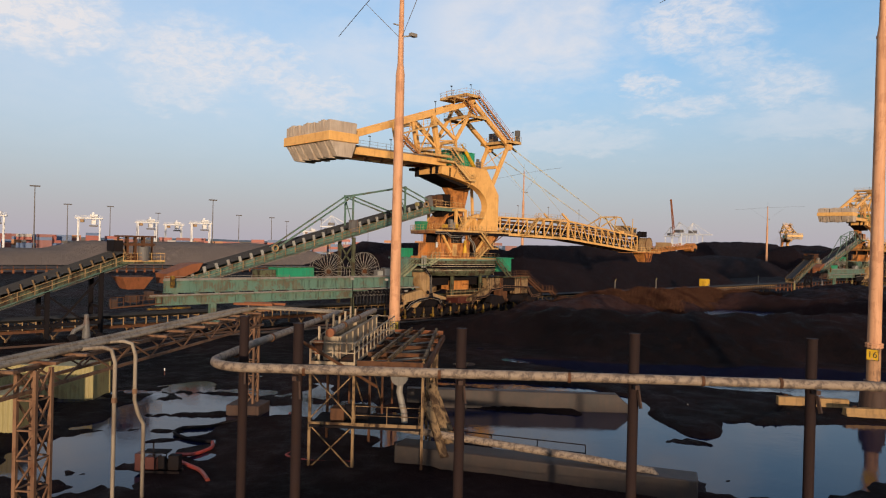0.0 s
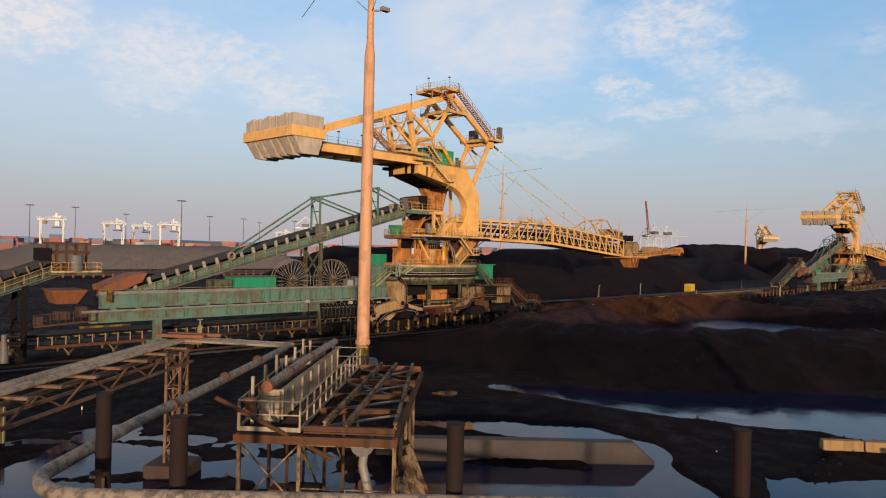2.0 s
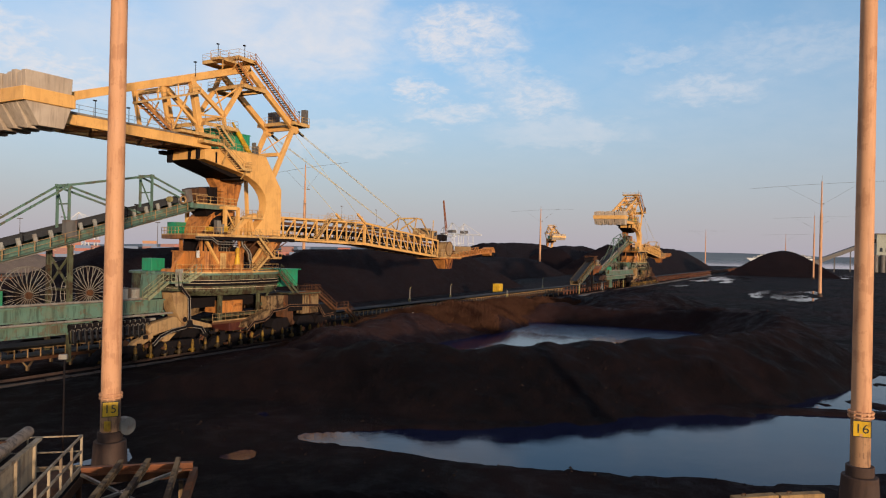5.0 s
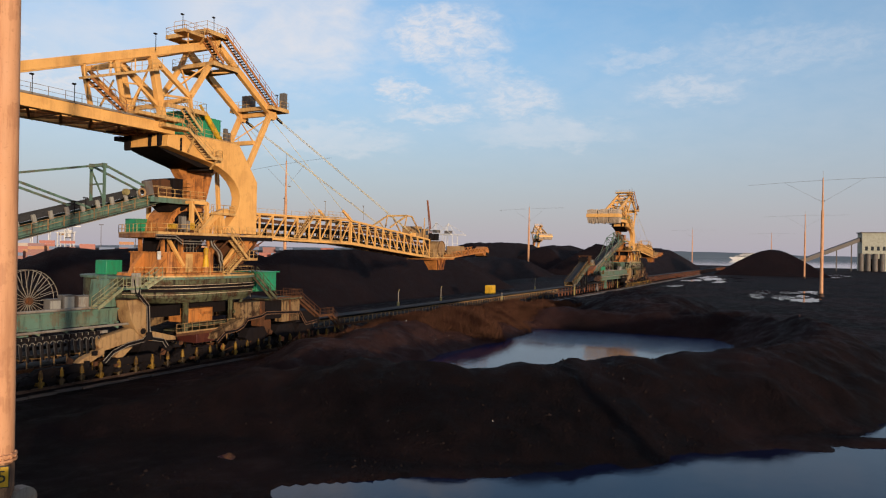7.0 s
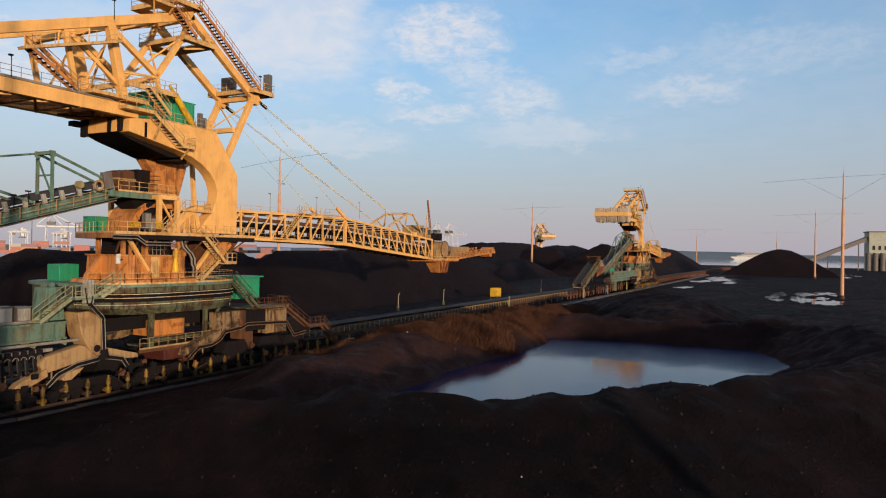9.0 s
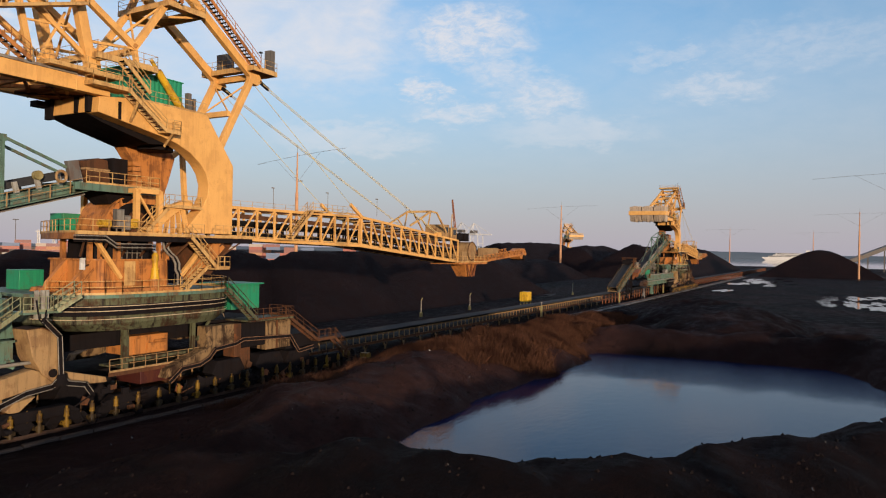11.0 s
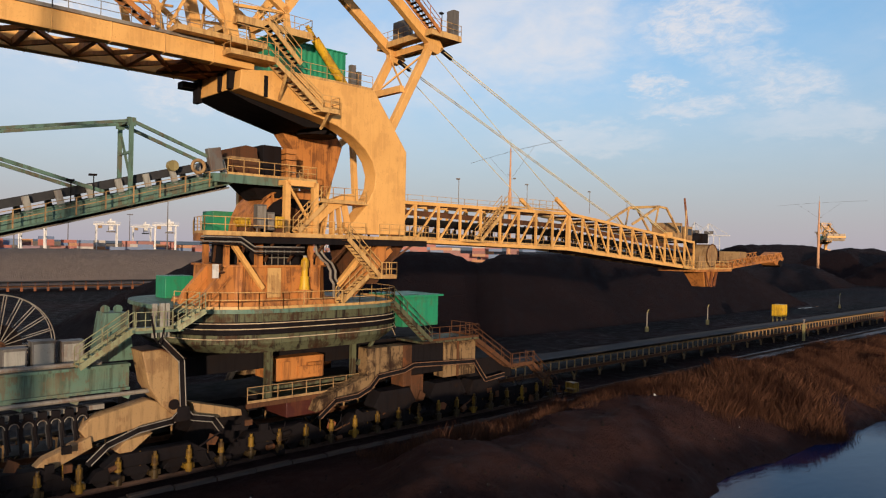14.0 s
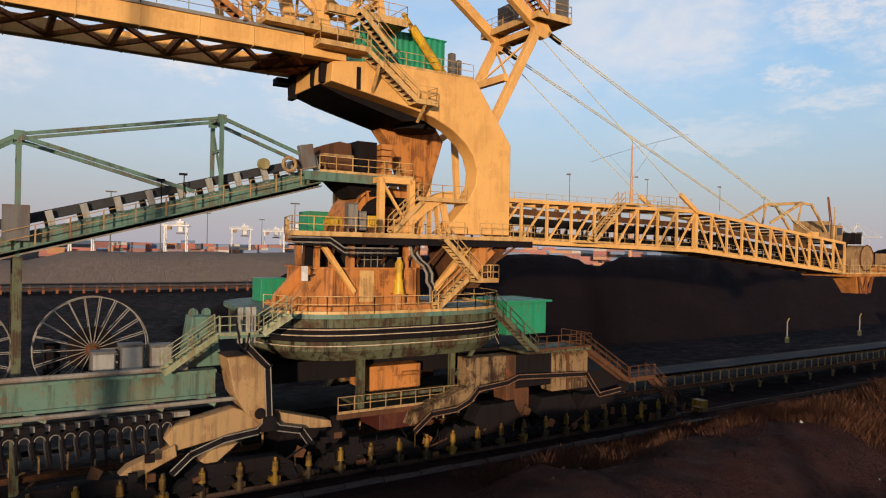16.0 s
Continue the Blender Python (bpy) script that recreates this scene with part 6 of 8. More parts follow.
        g = G().box(-47.5, -19.5, y - 0.1, y + 0.1, 3.85, 4.7).box(-48.4, -17.0, y - 0.32, y + 0.32, 4.68, 4.8).box(-47.5, -19.5, y - 0.3, y + 0.3, 3.7, 3.88)
        for i in range(12):
            g.box(-47 + 2.4 * i, -46.94 + 2.4 * i, y - 0.25, y + 0.25, 3.85, 4.7)
        pieces("lower_girder", g, GREEN, s)
        part("girder_pipe", G().tube((-48.4, y - 0.5, 4.9), (-7.0, y - 0.5, 5.0), 0.12, 8), STEEL, s)
        part("girder_leg", G().beam((-40.6, y, 3.8), (-40.6, y, 1.2), 0.8, 0.7, (1, 0, 0)).box(-41.6, -39.6, y - 0.4, y + 0.4, 0.9, 1.6), GREEN, s)
    part("girder_floor", G().box(-46.6, -8.2, -1.8, 2.2, 5.2, 5.3).box(-46.6, -23.0, 2.2, 5.4, 5.2, 5.3), DARK, s)
    part("girder_top_pipe", G().tube((-46.6, -1.9, 6.72), (-9.6, -1.9, 6.72), 0.13, 8), STEEL, s, "pale pipe along the girder")
    part("handrail", G().rail([(-46.6, -2.2, 6.6), (-30, -2.2, 6.6)], 0.5, 3.0, 0.05), STEEL, s)
    # green cabins and cable reels behind the girder
    part("cabin", G().box(-29.0, -23.2, 2.4, 5.2, 5.3, 7.9), GREEN_BRIGHT, s, "green switch cabin", bevel=0.05)
    part("cabin_roof", G().box(-29.15, -23.05, 2.25, 5.35, 7.9, 8.0), GREEN_OLD, s)
    part("cabin", G().box(-31.6, -29.3, 2.6, 5.0, 5.3, 7.6), GREEN_OLD, s, bevel=0.05)
    for cxr in (-20.2, -13.5):
        cy, cz, r = 3.6, 7.25, 2.9
        part("reel_hub", G().wheel((cxr, cy, cz), 0.36, 1.0, 20).wheel((cxr, cy - 0.55, cz), 0.2, 0.2, 14), BROWN, s)
        for i in range(22):
            a = 2 * math.pi * i / 22
            for y in (cy - 0.34, cy + 0.34):
                part("reel_spoke", G().beam((cxr + 0.34 * math.cos(a), y, cz + 0.34 * math.sin(a)), (cxr + r * math.cos(a), y, cz + r * math.sin(a)), 0.045, 0.08, (0, 1, 0)), STEEL, s)
        for y in (cy - 0.34, cy + 0.34):
            part("reel_rim", G().path([(cxr + r * math.cos(a), y, cz + r * math.sin(a)) for a in (2 * math.pi * i / 48 for i in range(49))], 0.035, 6), STEEL, s)
        part("reel_cable", G().tube((cxr, cy - 0.22, cz), (cxr, cy + 0.22, cz), 1.25, 36), DARK, s)
        part("reel_stand", G().beam((cxr, cy + 1.0, 3.6), (cxr, cy + 1.0, cz), 0.4).beam((cxr - 1.1, cy + 1.0, 3.6), (cxr, cy + 1.0, cz), 0.2).beam((cxr + 1.1, cy + 1.0, 3.6), (cxr, cy + 1.0, cz), 0.2).beam((cxr, cy + 1.1, cz), (cxr, cy + 0.4, cz), 0.3), BROWN, s)
        part("reel_gearbox", G().box(cxr - 2.3, cxr - 1.5, cy + 0.5, cy + 1.2, 5.4, 7.6), DARK, s, bevel=0.04)
    for x, h in ((-13.4, 1.75), (-12.05, 2.05), (-10.6, 1.95)):
        box = part("control_box", G().box(x - 0.56, x + 0.56, -0.5, 0.4, 5.3, 5.8 + h), GREY, s, "grey control box", bevel=0.04)
        part("box_lid", G().box(x - 0.6, x + 0.6, -0.55, 0.45, 5.8 + h, 5.86 + h), GREY, box)
        part("box_door", G().box(x - 0.48, x + 0.48, -0.53, -0.5, 5.5, 5.7 + h), PALE, box)
    part("fire_bottle", G().tube((-14.3, -0.4, 5.3), (-14.3, -0.4, 6.0), 0.11, 10).tube((-14.3, -0.4, 6.0), (-14.3, -0.4, 6.12), 0.05, 8), RED_HOSE, s, "red fire bottle")
    # portal leg that joins the stacker
    g = G().prism([(-7.9, 7.3), (-6.9, 7.35), (-5.5, 6.7), (-5.4, 4.0), (-6.0, 3.5), (-6.8, 4.2), (-7.5, 5.4)], -3.2, -1.4)
    part("portal_leg", g, CREAM, s, "cream painted portal leg", bevel=0.07)
    part("pin_eye", G().wheel((-6.1, -3.2, 4.2), 0.30, 0.1, 20), DARK, s)
    part("leg_top", G().prism([(-7.95, 7.34), (-6.9, 7.4), (-5.45, 6.76), (-5.5, 6.7), (-6.9, 7.34)], -3.25, -1.35), BROWN, s)
    part("equaliser_beam", G().prism([(-10.9, 3.4), (-10.4, 4.0), (-7.4, 4.6), (-5.6, 3.9), (-5.8, 3.2), (-8.2, 3.1), (-10.4, 2.7)], -3.0, -2.0), CREAM, s, "cream equaliser beam", bevel=0.06)
    part("equaliser_beam", G().prism([(-4.9, 4.1), (-1.9, 3.3), (-1.8, 2.9), (-4.9, 3.1)], -3.0, -2.0), CREAM, s, bevel=0.06)
    part("equaliser_arm", G().prism([(-13.0, 1.9), (-12.6, 2.3), (-10.4, 3.1), (-10.3, 2.5), (-12.4, 1.6)], -3.2, -2.4), CREAM, s, bevel=0.05)
    part("equaliser_arm", G().prism([(-9.2, 2.1), (-8.6, 2.6), (-7.2, 2.8), (-8.6, 1.7)], -3.2, -2.4), CREAM, s, bevel=0.05)
    for pts in ([(-7.0, 7.9), (-5.85, 6.7), (-5.7, 3.9)], [(-5.7, 3.9), (-6.3, 3.35), (-8.1, 3.15), (-9.7, 2.6), (-10.6, 1.8)], [(-5.7, 3.9), (-5.2, 3.4), (-3.9, 3.1), (-3.4, 2.4)]):
        g, e = G(), G()
        for (xa, za), (xb, zb) in zip(pts[:-1], pts[1:]):
            p, q = Vector((xa, -3.5, za)), Vector((xb, -3.5, zb))
            d = (q - p).normalized()
            n = Vector((-d.z, 0, d.x)) * 0.16
            g.beam(p - d * 0.1, q + d * 0.1, 0.34, 0.06, (0, 1, 0))
            for k in (-1, 1):
                e.tube(p + n * k - Vector((0, 0.06, 0)), q + n * k - Vector((0, 0.06, 0)), 0.03, 6)
        t = part("cable_tray", g, DARK, s, "black cable tray with pale edges")
        part("tray_edge", e, STEEL, t)
    part("tray_junction", G().prism([(-6.15, 3.3), (-5.25, 3.3), (-5.4, 4.1), (-6.0, 4.1)], -3.64, -3.5), DARK, s)
    # festoon of hanging hoses
    part("festoon_rail", G().box(-19.5, -9.6, -2.6, -2.2, 4.35, 4.6), STEEL, s)
    for i in range(15):
        x = -19.4 + 0.62 * i
        for k in (0, 1):
            r = 0.20 + 0.09 * k
            low = 2.5 + 0.18 * ((i * 5) % 3)
            pts = [(x - r * 0.6, -2.55 - 0.1 * k, low + 0.3), (x - r, -2.55 - 0.1 * k, 3.6)] + [(x + r * math.cos(a), -2.55 - 0.1 * k, 4.0 + r * math.sin(a)) for a in (math.pi - math.pi * j / 10 for j in range(11))] + [(x + r, -2.55 - 0.1 * k, 3.6), (x + 0.35, -2.55 - 0.1 * k, low), (x + 0.62 - r * 0.6, -2.55 - 0.1 * k, low + 0.3)]
            part("festoon_hose", G().path(pts, 0.075 if k else 0.055, 6), DARK if k else BELT, s)
        part("festoon_clip", G().path([(x + 0.22 * math.cos(a), -2.72, 3.95 + 0.22 * math.sin(a)) for a in (math.pi * j / 8 for j in range(9))], 0.022, 6), STEEL, s)
        part("festoon_trolley", G().box(x - 0.2, x + 0.2, -2.8, -2.2, 4.3, 4.6), DARK, s)
    # first incline that feeds the hopper
    incline(s, -66.0, 2.9, -49.5, 9.0, yc, 1.3, 1.2, GREEN_OLD, SOILED, 0.16)
    part("transfer_platform", G().box(-50.5, -45.6, yc - 2.6, yc + 2.4, 8.5, 8.75), GREEN_OLD, s)
    part("handrail", G().rail([(-50.4, yc - 2.6, 8.75), (-45.6, yc - 2.6, 8.75), (-45.6, yc + 2.4, 8.75)], 1.0, 1.4, 0.06), RAIL_Y, s)
    g = G().box(-49.6, -46.8, yc - 1.6, yc + 1.6, 8.8, 9.6).box(-49.9, -46.5, yc - 1.9, yc + 1.9, 10.6, 10.9)
    for x in (-49.6, -48.7, -47.7, -46.8):
        for y in (yc - 1.6, yc + 1.6):
            g.beam((x, y, 8.8), (x, y, 11.8), 0.2)
    g.box(-50.0, -46.4, yc - 1.9, yc + 1.9, 11.6, 11.8)
    part("transfer_frame", g, BROWN, s, "rusty orange transfer frame")
    part("transfer_drum", G().tube((-47.9, yc - 2.1, 8.8), (-47.9, yc - 2.1, 10.5), 0.65, 14), GREY, s)
    part("transfer_hood", G().box(-51.0, -50.0, yc - 1.3, yc + 1.3, 9.9, 11.2), DARK, s)
    g = G().frustum((-49.4, -47.4, yc - 1.2, yc + 1.2), (-50.2, -46.6, yc - 2.0, yc + 2.0), 5.4, 6.9)
    part("feed_hopper", g, RUST_ORANGE, s, "orange feed hopper", bevel=0.06)
    part("tail_guard", G().prism([(-44.8, 6.0), (-41.0, 7.6), (-40.4, 8.6), (-42.0, 8.4), (-45.0, 7.2)], yc - 1.8, yc + 1.8), RUST_ORANGE, s)
    part("end_frame", G().rail([(-52.6, -2.4, 3.6), (-47.0, -2.4, 3.9)], 1.2, 0.7, 0.07), BROWN, s, "rusty brown end frame")
    pieces("end_box", G().box(-50.6, -49.4, -2.2, -1.0, 4.2, 5.0).box(-48.6, -47.8, -2.2, -1.2, 4.4, 5.4).box(-52.4, -51.8, -2.2, -1.2, 3.8, 4.6), PLINTH, s)
    pieces("yellow_bar", G().box(-48.6, -43.6, -2.6, -2.3, 3.3, 3.5).box(-46.0, -45.6, -2.7, -2.3, 5.8, 7.2), YELLOW_OILY, s)
    g = G()
    for x in (-58, -52.5):
        for y in (1.2, 4.8):
            g.beam((x, y, 0.3), (x, y, 5.6 if x < -55 else 7.6), 0.45)
        g.beam((x, 1.2, 3.6), (x, 4.8, 3.6), 0.3)
    g.beam((-66, 1.2, 1.6), (-52.5, 1.2, 1.8), 0.25, 0.35).beam((-58, 1.2, 0.6), (-52.5, 1.2, 7.0), 0.22).beam((-58, 1.2, 5.0), (-54, 1.2, 1.8), 0.2).beam((-64, 1.2, 1.6), (-64, 1.2, 4.0), 0.25)
    pieces("trestle", g, DARK, s, "dark steel trestle")
    g = G().tube((-55.2, -3.0, 0.6), (-55.2, -3.0, 2.6), 0.45, 12, 0.3).path([(-56.8, -3.0, 0.6), (-56.4, -3.0, 1.5), (-55.4, -3.0, 2.0)], 0.25, 8).tube((-55.2, -3.0, 2.6), (-55.2, -3.0, 3.2), 0.25, 10)
    part("rail_clamp", g, GREY, s)
    for x in (-56.6, -54.0, -40.6, -36):
        part("wheel", G().wheel((x, -3.2, 0.78), 0.42, 0.26, 18), DARK, s)
    return s


tripper = build_tripper()


# ---------------------------------------------------------------- yard conveyors
def shared(name, me, m, parent):
    ob = new(name, me)
    ob.parent = parent
    ob.matrix_basis = m
    return ob


def mesh_of(g, material):
    ob = part("template", g, material, None)
    me = ob.data
    bpy.data.objects.remove(ob)
    return me


def yard_conveyor(label, x0, x1, yc, near0, near1, posts=True):
    s = thing("yard_conveyor", label, "conveyor", pose(0, yc, 0))
    for y, nm in ((-1.65, "stringer"), (1.65, "stringer")):
        g = G().box(x0, x1, y - 0.07, y + 0.07, 1.02, 1.26).box(x0, x1, y - 0.16, y + 0.16, 1.24, 1.29).box(x0, x1, y - 0.16, y + 0.16, 0.98, 1.03)
        part(nm, g, BROWN, s, "rusty brown stringer")
    part("belt", G().prism([(-1.35, 2.45), (-0.6, 2.1), (0.6, 2.1), (1.35, 2.45), (1.35, 2.38), (0.62, 2.04), (-0.62, 2.04), (-1.35, 2.38)], x0, x1, "x"), BELT, s, "black rubber belt")
    part("return_belt", G().box(x0, x1, -1.1, 1.1, 1.32, 1.38), BELT, s)
    post = mesh_of(G().box(-0.045, 0.045, -1.70, -1.60, 1.28, 2.2).box(-0.045, 0.045, 1.60, 1.70, 1.28, 2.2).beam((0, -1.65, 2.1), (0, -0.6, 1.95), 0.12).beam((0, 1.65, 2.1), (0, 0.6, 1.95), 0.12).beam((0, -0.6, 1.95), (0, 0.6, 1.95), 0.12), CREAM)
    legs = mesh_of(G().prism([(-0.62, 1.0), (-0.5, 1.0), (0, 0.42), (0.5, 1.0), (0.62, 1.0), (0.12, 0.38), (0.12, 0.0), (-0.12, 0.0), (-0.12, 0.38)], -0.1, 0.1), SOILED)
    x = near0
    while posts and x < near1:
        shared("idler_post", post, pose(x, 0, 0), s)
        x += 1.3
    x = near0
    while posts and x < near1:
        for y in (-1.65, 1.65):
            shared("trestle_foot", legs, pose(x + 0.7, y, 0), s)
        x += 4.5
    g = G()
    x = x0
    while x < x1:
        if not (posts and near0 - 0.1 <= x < near1):
            g.box(x - 0.08, x + 0.08, -1.72, -1.58, 1.28, 2.3).box(x - 0.3, x + 0.3, -1.7, -1.6, 0, 1.0)
        x += 3.0
    tagged(part("far_idler_post", g, RUST_ORANGE, s), kind="stuff")
    return s


yard_conveyor("long yard belt conveyor with rusty stringers and yellow posts", -150, 640, 3.0, -85, 140)
yard_conveyor("rusty belt conveyor before the brown coal stockpile", -220, 130, 161, 0, 0, False)

for k, x in enumerate((82, 103, 173, 236)):
    s = thing("sprinkler_post", "thin yellow-painted sprinkler post by the conveyor", "post", pose(x, 20.0, 0), "sprinkler posts")
    part("pipe", G().tube((0, 0, 0), (0, 0, 3.2), 0.10, 8), STEEL, s)
    part("nozzle", G().tube((0, 0, 3.2), (0.5, 0, 3.7), 0.09, 8), YELLOW_DULL, s)
    part("valve_box", G().box(-0.3, 0.3, -0.2, 0.2, 0, 0.9), YELLOW_DULL, s, bevel=0.04)
for x in (-35, 93, 150, 205):
    s = thing("hydrant_post", "stubby yellow hydrant post beside the belt conveyor", "post", pose(x, -0.6, 0), "hydrant posts")
    part("post", G().box(-0.18, 0.18, -0.18, 0.18, 0, 2.6), YELLOW_DULL, s)
    part("cap", G().tube((0, 0, 2.6), (0, 0, 3.3), 0.09, 8).box(-0.3, 0.3, -0.1, 0.1, 3.2, 3.35), STEEL, s)
s = thing("belt_station", "yellow boxed belt station on short legs", "cabinet", pose(119.0, 13.4, 0))
part("body", G().box(-1.2, 1.2, -1.0, 1.0, 1.3, 3.6), YELLOW, s, bevel=0.04)
for x in (-1, 1):
    for y in (-0.8, 0.8):
        part("leg", G().box(x - 0.1, x + 0.1, y - 0.1, y + 0.1, 0, 1.3), YELLOW_DULL, s)

# ---------------------------------------------------------------- repeat machines further down the yard
far_stacker = copy_thing(stacker, pose(222, 0, 0))
tagged(far_stacker, "orange slewing coal stacker farther down the yard line", "stacker", "stackers")
far_tripper = copy_thing(tripper, pose(222, 0, 0))
tagged(far_tripper, "green tripper conveyor of the farther stacker", "tripper", "trippers")
third = copy_thing(stacker, pose(536, 143, 0, 0, 0, 35))
tagged(third, "small distant orange stacker behind the coal stockpiles", "stacker", "stackers")
tagged(stacker, group="stackers"), tagged(tripper, group="trippers")


# ---------------------------------------------------------------- tall poles with antenna wires
def digits(text, size, parent, m, material):
    """Flat lettering turned into a mesh."""
    cu = bpy.data.curves.new("number", "FONT")
    cu.body, cu.size, cu.align_x, cu.align_y, cu.extrude = text, size, "CENTER", "CENTER", 0.004
    tmp = new("number", cu)
    bpy.context.view_layer.update()
    me = bpy.data.meshes.new_from_object(tmp)
    bpy.data.objects.remove(tmp)
    me.materials.append(material)
    ob = new("number", me)
    ob.parent = parent
    ob.matrix_basis = m
    return ob


def tall_pole(x, y, base, text="", label="tall peach-painted tapering steel pole with wires at its top", sign_to=(-68, -72), foot=True, z=4.95, r=0.44):
    s = thing("tall_pole", label, "pole", pose(x, y, 0), "tall poles")
    if text:
        part("lower_shaft", G().tube((0, 0, base + 0.4), (0, 0, z + 0.5), r + 0.004, 24, r), POLE_LOW, s, "darker lower shaft with rust patches")
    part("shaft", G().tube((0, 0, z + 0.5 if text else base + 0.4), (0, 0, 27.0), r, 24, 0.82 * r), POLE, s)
    part("collar", G().tube((0, 0, 27.0), (0, 0, 27.9), 0.82 * r, 24, 0.55 * r + 0.01).tube((0, 0, 26.9), (0, 0, 27.05), 0.40, 24), POLE, s)
    part("top_shaft", G().tube((0, 0, 27.9), (0, 0, 38.0), 0.55 * r + 0.01, 18, 0.32 * r), POLE, s)
    part("tip", G().tube((0, 0, 38.0), (0, 0, 40.2), 0.05, 8), STEEL, s)
    c, d = math.cos(radians(69)), math.sin(radians(69))
    for k in (-1, 1):
        part("antenna_rod", G().path([(k * c * r, k * d * r, 37.2 - 0.0006 * r * r) for r in (0, 6, 12, 18, 24)], 0.04, 6), STEEL, s)
        part("antenna_stay", G().tube((k * c * 12, k * d * 12, 37.1), (0, 0, 30.2), 0.028, 6), STEEL, s)
    part("lamp_arm", G().beam((0, 0, 30.4), (0.9, -0.5, 30.6), 0.12).box(0.6, 1.3, -0.75, -0.35, 30.5, 30.8).beam((0, 0, 31.4), (-0.7, 0.3, 31.5), 0.1), STEEL, s)
    part("ladder_lug", G().box(-0.5, 0.5, -0.06, 0.06, base + 2.0, base + 2.12), POLE, s)
    if text:
        g = G()
        for k in range(10):
            a = 2 * math.pi * k / 10
            g.tube((0.50 * math.cos(a), 0.50 * math.sin(a), z + 0.45), (0.50 * math.cos(a), 0.50 * math.sin(a), z + 0.8), 0.05, 6)
        g.tube((0, 0, z + 0.5), (0, 0, z + 0.58), 0.58, 24).tube((0, 0, z + 0.68), (0, 0, z + 0.76), 0.58, 24)
        part("flange", g, POLE, s, "bolted flange")
        a = math.atan2(sign_to[1] - y, sign_to[0] - x)
        n = Vector((math.cos(a), math.sin(a), 0))
        plate = part("number_plate", G().beam(n * (r + 0.02) + Vector((0, 0, z - 0.36)), n * (r + 0.02) + Vector((0, 0, z + 0.36)), 0.72, 0.04, n), YELLOW, s, "yellow plate with black number")
        turn = Matrix.Translation(n * (r + 0.045) + Vector((0, 0, z))) @ Matrix.Rotation(a + math.pi / 2, 4, "Z") @ Matrix.Rotation(math.pi / 2, 4, "X")
        digits(text, 0.62, plate, turn, BLACK)
        part("plate_frame", G().beam(n * (r + 0.01) + Vector((0, 0, z - 0.40)), n * (r + 0.01) + Vector((0, 0, z + 0.40)), 0.80, 0.03, n), BLACK, plate)
    if foot:
        part("pedestal", G().tube((0, 0, -0.3), (0, 0, base), 0.95, 20, 0.8).tube((0, 0, base), (0, 0, base + 0.5), 0.62, 20), PLINTH, s, "dark rusty pedestal", bevel=0.03)
    return s


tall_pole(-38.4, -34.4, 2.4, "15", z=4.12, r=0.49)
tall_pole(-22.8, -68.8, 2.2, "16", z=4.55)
for px, py, pr in ((107, 73.5, 0.5), (321, 76.7, 0.6), (200, -66.5, 0.52), (412, -62.5, 0.52), (669, 34.5, 0.5), (767, -32.5, 0.5)):
    tall_pole(px, py, 0.6, r=pr)
part("small_plate", G().box(-0.62, -0.44, -0.62, -0.34, 3.05, 3.55), YELLOW, bpy.data.objects["tall_pole"], "small yellow warning plate")
part("junction_can", G().wheel((0.6, -0.4, 3.1), 0.46, 0.5, 16), STEEL, bpy.data.objects["tall_pole"])

# ---------------------------------------------------------------- foreground pipes, gantry and pump platform
FRONT = pose(-62, -66.5, 0, 0, 0, -44.1)
s = thing("pipe_line", "long stained lagged pipe bent round on brackets beside steel piles", "pipe", FRONT)
bend = [(-6.85 - 1.5 * math.sin(a), -0.1 - 1.5 * math.cos(a), 7.35) for a in (math.pi / 2 * i / 8 for i in range(9))]
part("pipe", G().path([(26, -1.6, 7.25), (14, -1.6, 7.28), (6, -1.6, 7.32), (-2, -1.6, 7.34)] + bend + [(-8.3, 4, 7.3), (-7.95, 10, 7.2), (-7.4, 19.5, 7.1)], 0.155, 14), PIPE, s)
for u in (-5, -0.6, 3.6, 7.9, 10.4, 15):
    part("pipe_joint", G().tube((u - 0.05, -1.6, 7.31), (u + 0.05, -1.6, 7.31), 0.175, 14), BROWN, s)
for v, u in ((2.0, -8.32), (6.4, -8.16), (11, -7.89), (15, -7.66)):
    part("pipe_joint", G().tube((u, v - 0.06, 7.25), (u, v + 0.06, 7.25), 0.19, 14), BROWN, s)
piles = ((-5.3, -1.2, 8.75), (0.1, -1.2, 8.72), (5.8, -1.2, 8.7), (11.6, -1.2, 8.68), (17.4, -1.2, 8.65), (-7.75, 1.0, 8.7))
for u, v, z in piles:
    s = thing("steel_pile", "dark rusted round steel pile standing in flood water", "pile", FRONT @ pose(u, v, 0), "steel piles")
    part("tube", G().tube((0, 0, -1.2), (0, 0, z), 0.17, 18), POST, s)
    part("cap", G().tube((0, 0, z), (0, 0, z + 0.05), 0.185, 18), POST, s)
    part("bracket", G().beam((0, -0.17, 7.0), (0, -0.5, 7.05), 0.14).beam((0.1, -0.2, 6.9), (0.16, -0.35, 6.35), 0.06, 0.12), PLINTH, s)

# lattice gantry that carries pipes
s = thing("pipe_gantry", "rusty lattice pipe gantry on braced legs with grey pipes", "gantry", FRONT @ pose(-13.2, 21.4, 0, 0, 0, -6.2) @ pose(13.2, -21.4, 0))
GU, V0, V1 = -13.4, -9.0, 22.0
